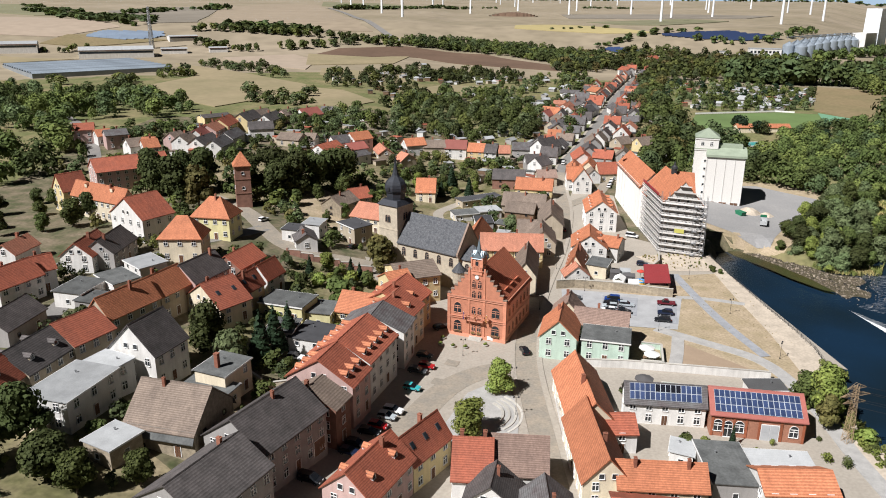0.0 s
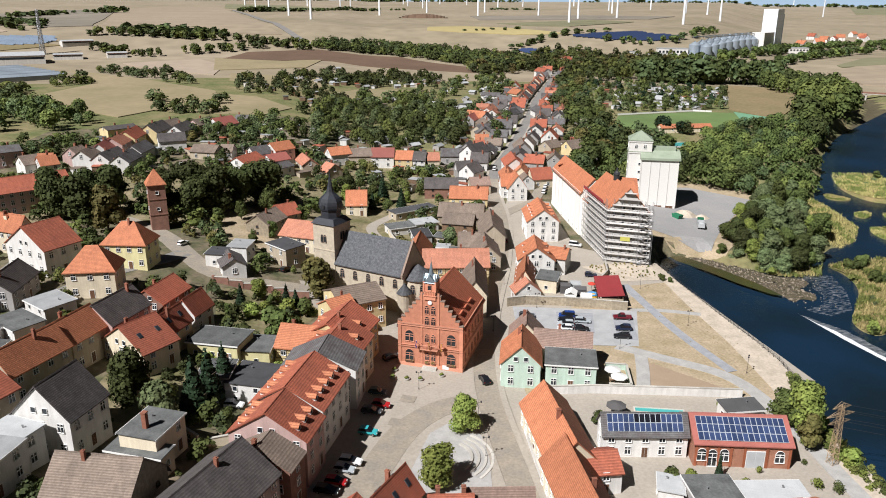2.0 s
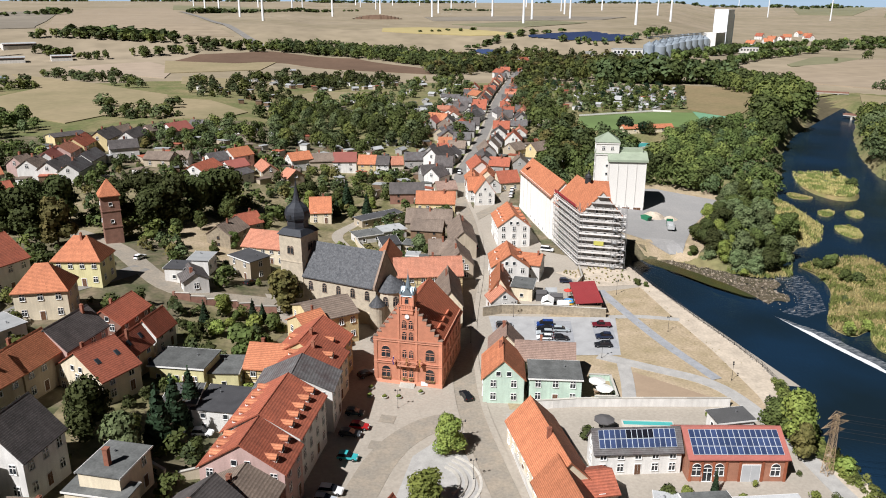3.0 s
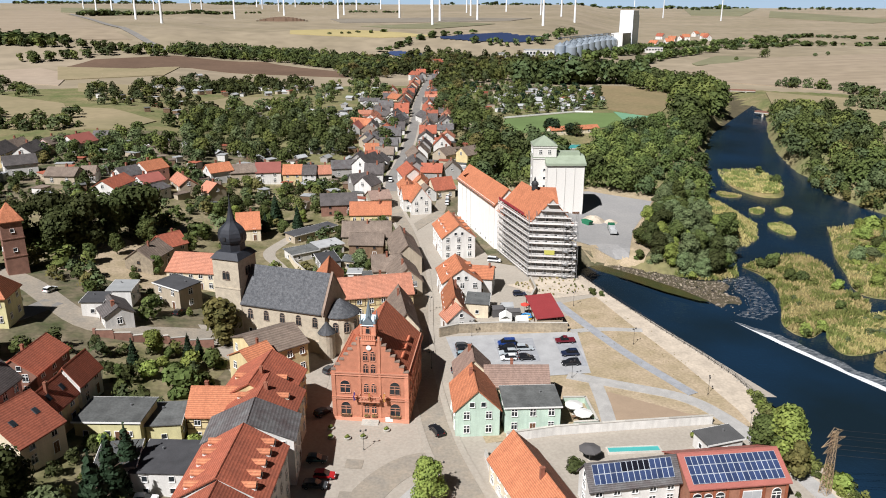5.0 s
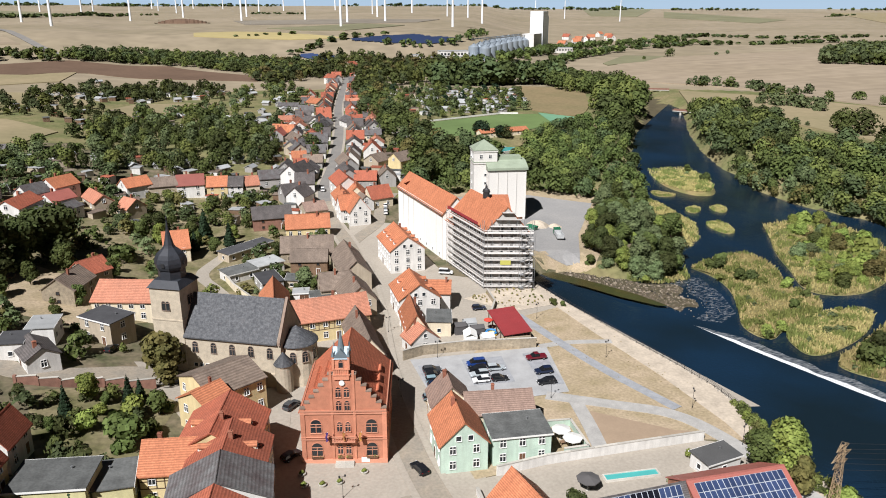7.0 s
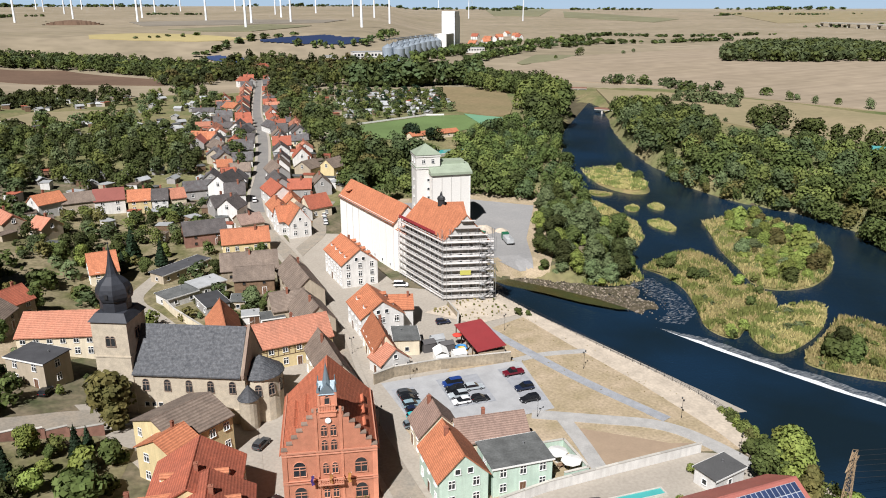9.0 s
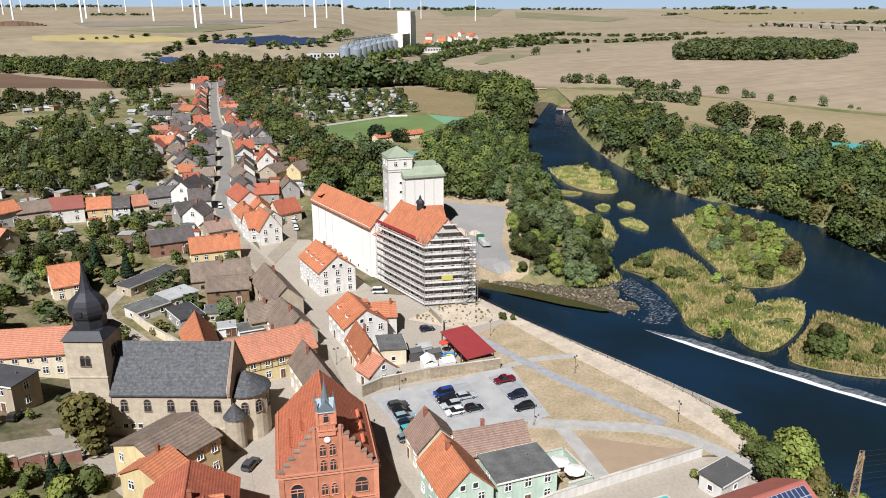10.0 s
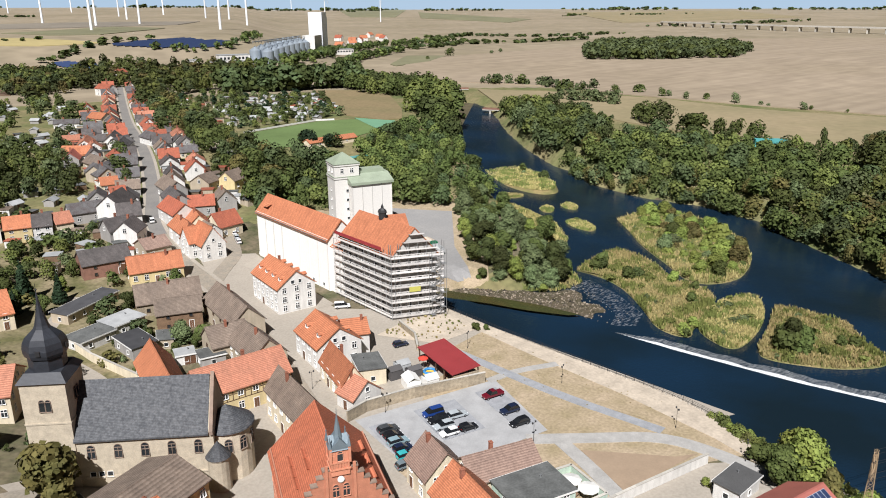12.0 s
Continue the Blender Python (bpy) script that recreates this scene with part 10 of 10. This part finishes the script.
def car(x, y, a, colour, rgb, shape="hatchback"):
    low, top, w = SHAPES[shape]
    e = thing("car", "%s parked %s on pale paving" % (colour, shape), "car", x, y, ground(x, y) + 0.17, a, "parked cars")
    e.matrix_basis = e.matrix_basis @ Matrix.Scale(0.93, 4)
    p = paint(colour.replace(" ", "_"), rgb)
    bm = bmesh.new()
    prism(bm, [(q, z) for q, z in low], -w / 2, w / 2, 0, "y")
    bmesh.ops.bevel(bm, geom=[ed for ed in bm.edges if abs(ed.verts[0].co.y) == abs(ed.verts[1].co.y) and ed.verts[0].co.y == ed.verts[1].co.y], offset=0.1, segments=2, affect="EDGES")
    body = part("body", bm, p, e)
    bm = bmesh.new()
    n = len(top)
    L = [bm.verts.new((q, -w / 2 * (0.97 if z < 1.2 else 0.8), z)) for q, z in top]
    R = [bm.verts.new((q, w / 2 * (0.97 if z < 1.2 else 0.8), z)) for q, z in top]
    bm.faces.new(L)
    bm.faces.new(R[::-1])
    for i in range(n):
        bm.faces.new((L[i], R[i], R[(i + 1) % n], L[(i + 1) % n]))
    bmesh.ops.recalc_face_normals(bm, faces=bm.faces[:])
    part("glasshouse", bm, CAR_GLASS, e, "dark tinted glass")
    bm = bmesh.new()
    hi = [(q, z) for q, z in top if z > 1.3]
    vs = []
    for s in (-1, 1):
        vs.append([bm.verts.new((q * 1.01, s * w / 2 * 0.81, z + 0.02)) for q, z in hi] )
    for i in range(len(hi) - 1):
        bm.faces.new((vs[0][i], vs[1][i], vs[1][i + 1], vs[0][i + 1]))
    ext = bmesh.ops.extrude_face_region(bm, geom=bm.faces[:])
    for v in ext["geom"]:
        if isinstance(v, bmesh.types.BMVert):
            v.co.z += 0.03
    bmesh.ops.recalc_face_normals(bm, faces=bm.faces[:])
    part("roof_panel", bm, p, e)
    f, b = low[-1][0], low[0][0]
    for sx in (b + 0.78, f - 0.82):
        for s in (-1, 1):
            wh = share("tyre", TYRE_ME, e, pose(sx, s * (w / 2 - 0.08), 0.33, -90 * s))
            share("rim", RIM_ME, wh, Matrix())
    for s in (-1, 1):
        bm = bmesh.new()
        box(bm, f - 0.12, f + 0.02, s * (w / 2 - 0.3) - 0.18, s * (w / 2 - 0.3) + 0.18, 0.58, 0.72)
        part("headlight", bm, LAMP_CLEAR, e)
        bm = bmesh.new()
        box(bm, b - 0.04, b + 0.1, s * (w / 2 - 0.22) - 0.12, s * (w / 2 - 0.22) + 0.12, 0.72, 0.92)
        part("tail_light", bm, LAMP_RED, e)
    return e


BLACK, DARKBLUE, BLUE, SILVER, WHITE, RED = (0.012, 0.013, 0.016), (0.012, 0.02, 0.05), (0.015, 0.05, 0.22), (0.42, 0.46, 0.48), (0.78, 0.78, 0.77), (0.42, 0.012, 0.015)
car(57.6, 197.6, 170, "burgundy", (0.14, 0.008, 0.018), "pickup")
car(55.7, 190.7, 170, "dark blue", DARKBLUE, "suv")
car(53.8, 186.1, 170, "black", BLACK, "estate")
car(43.1, 200.2, 168, "bright blue", BLUE, "van")
car(42.3, 197.6, 168, "black", BLACK, "estate")
car(41.6, 195.1, 168, "silver", SILVER, "estate")
car(40.7, 192.4, 168, "white", WHITE, "hatchback")
car(46.4, 196.4, -12, "silver", SILVER, "estate")
car(44.9, 191.5, -12, "black", BLACK, "hatchback")
car(32.5, 201.3, -10, "dark grey", (0.06, 0.065, 0.07), "estate")
car(31.9, 198.9, -10, "black", BLACK, "hatchback")
car(31.3, 196.5, -10, "pale blue", (0.25, 0.36, 0.40), "estate")
car(30.6, 194.1, -10, "dark blue", DARKBLUE, "hatchback")
car(29.6, 191.8, -10, "turquoise", (0.04, 0.40, 0.42), "hatchback")
car(27.6, 189.4, -10, "grey", (0.16, 0.2, 0.22), "hatchback")
car(-8.0, 162.0, -17, "dark teal", (0.03, 0.07, 0.08), "hatchback")
car(-7.3, 156.7, -17, "red", RED, "hatchback")
car(-9.3, 154.0, -17, "dark grey", (0.10, 0.11, 0.12), "estate")
car(-10.0, 146.0, -17, "turquoise", (0.03, 0.42, 0.50), "hatchback")
car(-13.2, 135.8, -17, "white", WHITE, "estate")
car(-14.2, 133.2, -17, "silver", SILVER, "hatchback")
car(-15.6, 129.4, -17, "red", RED, "hatchback")
car(-17.0, 126.8, -17, "black", BLACK, "estate")
car(-18.8, 122.0, -17, "black", BLACK, "suv")
car(-19.8, 119.4, -17, "dark blue", DARKBLUE, "hatchback")
car(-25.0, 109.6, -20, "black", BLACK, "van")
car(15.8, 166.2, 100, "black", BLACK, "estate")
car(-0.6, 197.5, 40, "dark grey", (0.12, 0.125, 0.13), "suv")
car(-4.6, 178.9, 30, "dark brown", (0.035, 0.02, 0.018), "estate")
car(-22.3, 214.6, 5, "black", BLACK, "estate")
car(-34.5, 232.0, 60, "black", BLACK, "hatchback")
car(-36.2, 151.6, -10, "white", WHITE, "hatchback")
car(-41.0, 151.0, -10, "dark blue", DARKBLUE, "hatchback")
car(58.5, 230.8, -12, "dark blue", DARKBLUE, "hatchback")
car(61.5, 261.0, -30, "white", WHITE, "van")
car(-66, 243, 60, "white", WHITE, "hatchback")
car(66.3, 333, 72, "white", WHITE, "estate")
car(67.8, 337.5, 70, "silver", SILVER, "hatchback")
car(69.3, 342, 66, "white", WHITE, "hatchback")
car(50.6, 371, 75, "white", WHITE, "van")
car(38.2, 268, 78, "dark red", (0.2, 0.01, 0.012), "hatchback")


def truck():
    e = thing("tipper_truck", "green and white tipper truck in the mill yard", "truck", 118, 287, None, 70)
    green = mat("green_truck_paint", (0.02, 0.16, 0.08), 0.5, 0.1)
    bm = bmesh.new()
    box(bm, 2.2, 4.2, -1.2, 1.2, 0.7, 3.0)
    part("cab", bm, green, e)
    bm = bmesh.new()
    for x0, x1, y0, y1, z0, z1 in ((-4.2, 2.0, -1.25, 1.25, 1.0, 1.2), (-4.2, 2.0, -1.25, -1.15, 1.2, 2.5), (-4.2, 2.0, 1.15, 1.25, 1.2, 2.5), (-4.2, -4.1, -1.15, 1.15, 1.2, 2.5), (1.9, 2.0, -1.15, 1.15, 1.2, 2.5)):
        box(bm, x0, x1, y0, y1, z0, z1)
    part("bed", bm, FELTLIGHT, e)
    for sx in (-3.2, -1.9, 3.1):
        for s in (-1, 1):
            wh = share("tyre", TYRE_ME, e, pose(sx, s * 1.0, 0.5, -90 * s) @ Matrix.Diagonal((1.5, 1.5, 1.5, 1)))
            share("rim", RIM_ME, wh, Matrix())
    c = thing("container", "green skip container in the mill yard", "container", 113, 298, None, 20)
    bm = bmesh.new()
    prism(bm, [(-2.2, 1.8), (-1.6, 0.1), (1.6, 0.1), (2.2, 1.8)], -1.1, 1.1, 0, "x")
    part("tub", bm, green, c)
    for x, y, r, h in ((118, 303, 5, 2.2), (124, 300, 3.5, 1.5)):
        bm = bmesh.new()
        lathe(bm, [(r, -0.3), (r * 0.6, h * 0.55), (r * 0.2, h * 0.95), (0.2, h)], 16)
        for v in bm.verts:
            v.co += Vector((noise.noise(v.co * 0.7), noise.noise(v.co * 0.7 + Vector((9, 0, 0))), noise.noise(v.co) * 0.4)) * 0.8
        tagged(obj("gravel_heap", bm, GRAVEL, at=pose(x, y, ground(x, y))), "pale heap of gravel in the yard", "heap", "gravel heaps")


truck()


# ---- no openings where one building stands against another ----
def drop_blocked():
    """Takes away windows and doors whose outside lies within a neighbour."""
    plan = np.array(BUILT)
    c, s = np.cos(np.radians(plan[:, 2])), np.sin(np.radians(plan[:, 2]))
    for ob in list(scene.objects):
        if ob.parent is None or not ob.parent.name.startswith(("house", "flat_roofed_house")) or not ob.name.startswith(("window", "door")):
            continue
        p = ob.parent.matrix_basis @ ob.matrix_basis @ Vector((0, 0.7, 0.5))
        dx, dy = p.x - plan[:, 0], p.y - plan[:, 1]
        if np.any((np.abs(dx * c + dy * s) < plan[:, 3] / 2) & (np.abs(dy * c - dx * s) < plan[:, 4] / 2)):
            bpy.data.objects.remove(ob)


drop_blocked()


# ---- gardens and yards between the houses ----
PLAN = np.array(BUILT)


def free_of_houses(x, y, gap):
    dx, dy = x - PLAN[:, 0], y - PLAN[:, 1]
    c, s = np.cos(np.radians(PLAN[:, 2])), np.sin(np.radians(PLAN[:, 2]))
    u, v = np.abs(dx * c + dy * s), np.abs(-dx * s + dy * c)
    return not np.any((u < PLAN[:, 3] / 2 + gap) & (v < PLAN[:, 4] / 2 + gap))


LANES = [(MAIN, 6.5), ([(-4, 214), (-16.5, 217), (-30, 220.5), (-42, 219), (-54, 221), (-64, 236), (-73, 251), (-92, 270)], 5.5), ([(-100, 60), (-93, 110), (-90, 140), (-96, 160), (-93, 186), (-86, 204), (-80, 215), (-70, 226), (-64, 236)], 4.5),
         ([(-130, 90), (-118, 130), (-112, 165), (-108, 200), (-106, 230), (-118, 262), (-150, 300), (-170, 345), (-205, 400)], 4.5), ([(-8, 226), (-4, 240), (-3, 258), (-6, 274), (-10, 288), (-4, 300), (8, 318)], 4.0)]


def free_of_lanes(x, y):
    for line, gap in LANES:
        pts = np.array(resample(line, 4.0))
        if np.min(np.hypot(pts[:, 0] - x, pts[:, 1] - y)) < gap:
            return False
    return True


def garden_spots(poly, n, lo, hi, gap, seed):
    return [(x, y, min(h, 2.2) if not free_of_houses(x, y, 1.6 + h * 0.25) else h) for x, y, h in scatter(poly, n, lo, hi, gap, seed) if free_of_houses(x, y, 0.9) and free_of_lanes(x, y)]


wood("garden shrubs and fruit trees between the houses", garden_spots([(-110, 86), (-40, 86), (-30, 110), (-36, 150), (-24, 180), (-30, 210), (-62, 210), (-110, 210)], 340, 1.2, 5.5, 1.9, 101), MIXED + [LEAF_DARK], MEDIUM, 101)
wood("garden shrubs and fruit trees behind the church", garden_spots([(-112, 212), (-56, 226), (-20, 232), (20, 236), (40, 300), (48, 330), (30, 395), (-60, 400), (-170, 390), (-170, 300)], 500, 1.5, 7.0, 2.6, 102), MIXED + [LEAF_DARK, LEAF_AUTUMN], MEDIUM, 102)
wood("garden trees along the far street", garden_spots([(55, 400), (118, 400), (112, 440), (125, 520), (150, 640), (120, 660), (70, 560), (30, 450)], 230, 2.0, 6.5, 4.0, 103), MIXED + [LEAF_DARK], MEDIUM, 103)
wood("garden trees among the western houses", garden_spots([(-190, 340), (-60, 330), (-40, 380), (-60, 440), (-110, 450), (-170, 400)], 190, 2.0, 6.5, 4.0, 104), MIXED + [LEAF_DARK], MEDIUM, 104)
wood("shrubs in the yards by the river", garden_spots([(28, 106), (74, 106), (74, 150), (36, 154), (24, 150)], 26, 0.8, 2.6, 2.2, 105), [LEAF_LIGHT, LEAF_MID], FINE, 105)
wood("roadside trees along the far street", [(60, 423, 8), (63, 438, 10), (65, 446, 9), (71, 464, 9), (74, 472, 9)], [LEAF_DARK, LEAF_MID], FINE, 106)
wood("weeds and tufts on the sandy green", [(x, y, h) for x, y, h in scatter([(62, 200), (72, 172), (84, 172), (83, 198), (80, 224), (68, 222), (57, 176)], 90, 0.15, 0.35, 1.0, 107)], [REED], COARSE, 107)
wood("weeds on the rubble by the mill", scatter([(60, 240), (66, 228), (79, 228), (80, 240), (70, 242)], 60, 0.3, 0.9, 1.0, 108), [REED, REED_GREEN], COARSE, 108)
wood("bank weeds along the quay", scatter([(80, 136), (86, 158), (84, 160), (77, 138), (78, 100), (84, 100)], 90, 0.8, 2.6, 1.0, 109, False), [REED_GREEN, LEAF_LIGHT, LEAF_MID], MEDIUM, 109, -0.6)
wood("shrubs and weeds at the broken end of the quay", scatter([(85, 163), (87, 160), (84, 150), (81, 140), (79, 142), (82, 154)], 40, 1.0, 3.4, 1.0, 116, False), [REED_GREEN, LEAF_LIGHT, LEAF_MID, LEAF_AUTUMN], FINE, 116, -0.8)


# small sheds and summer houses, too many and too far off to count
def allotment_sheds():
    r = random.Random(110)
    bm = bmesh.new()
    spots = garden_spots([(-84, 675), (-50, 722), (57, 713), (42, 666), (-13, 658)], 26, 1, 2, 9, 111) + garden_spots([(-130, 330), (34, 340), (34, 392), (-20, 440), (-110, 450), (-150, 400)], 90, 1, 2, 6, 112) \
        + garden_spots([(44, 360), (100, 370), (118, 440), (140, 560), (120, 620), (90, 600), (40, 440)], 150, 1, 2, 5, 113) + garden_spots([(-113, 641), (-43, 605), (39, 570), (82, 555), (56, 498), (-57, 532)], 44, 1, 2, 8, 114) + garden_spots([(187, 677), (281, 625), (239, 530), (212, 512), (151, 522)], 60, 1, 2, 6, 115)
    for x, y, _ in spots:
        l, w, h = r.uniform(1.6, 3.4), r.uniform(1.3, 2.4), r.uniform(2.0, 3.0)
        m = pose(x, y, ground(x, y), 0, 0, r.uniform(0, 180))
        box(bm, -l, l, -w, w, -1, h, r.randrange(3), m)
        box(bm, -l - 0.2, l + 0.2, -w - 0.2, w + 0.2, h, h + 0.2, 3 + r.randrange(4), m)
    tagged(obj("allotment_sheds", bm, [W_WHITE, W_BEIGE, W_WOOD, FELT, FELTLIGHT, ROOF_RED, ROOF_BROWN]), "small sheds and summer houses among the gardens", "sheds", kind="stuff")


allotment_sheds()
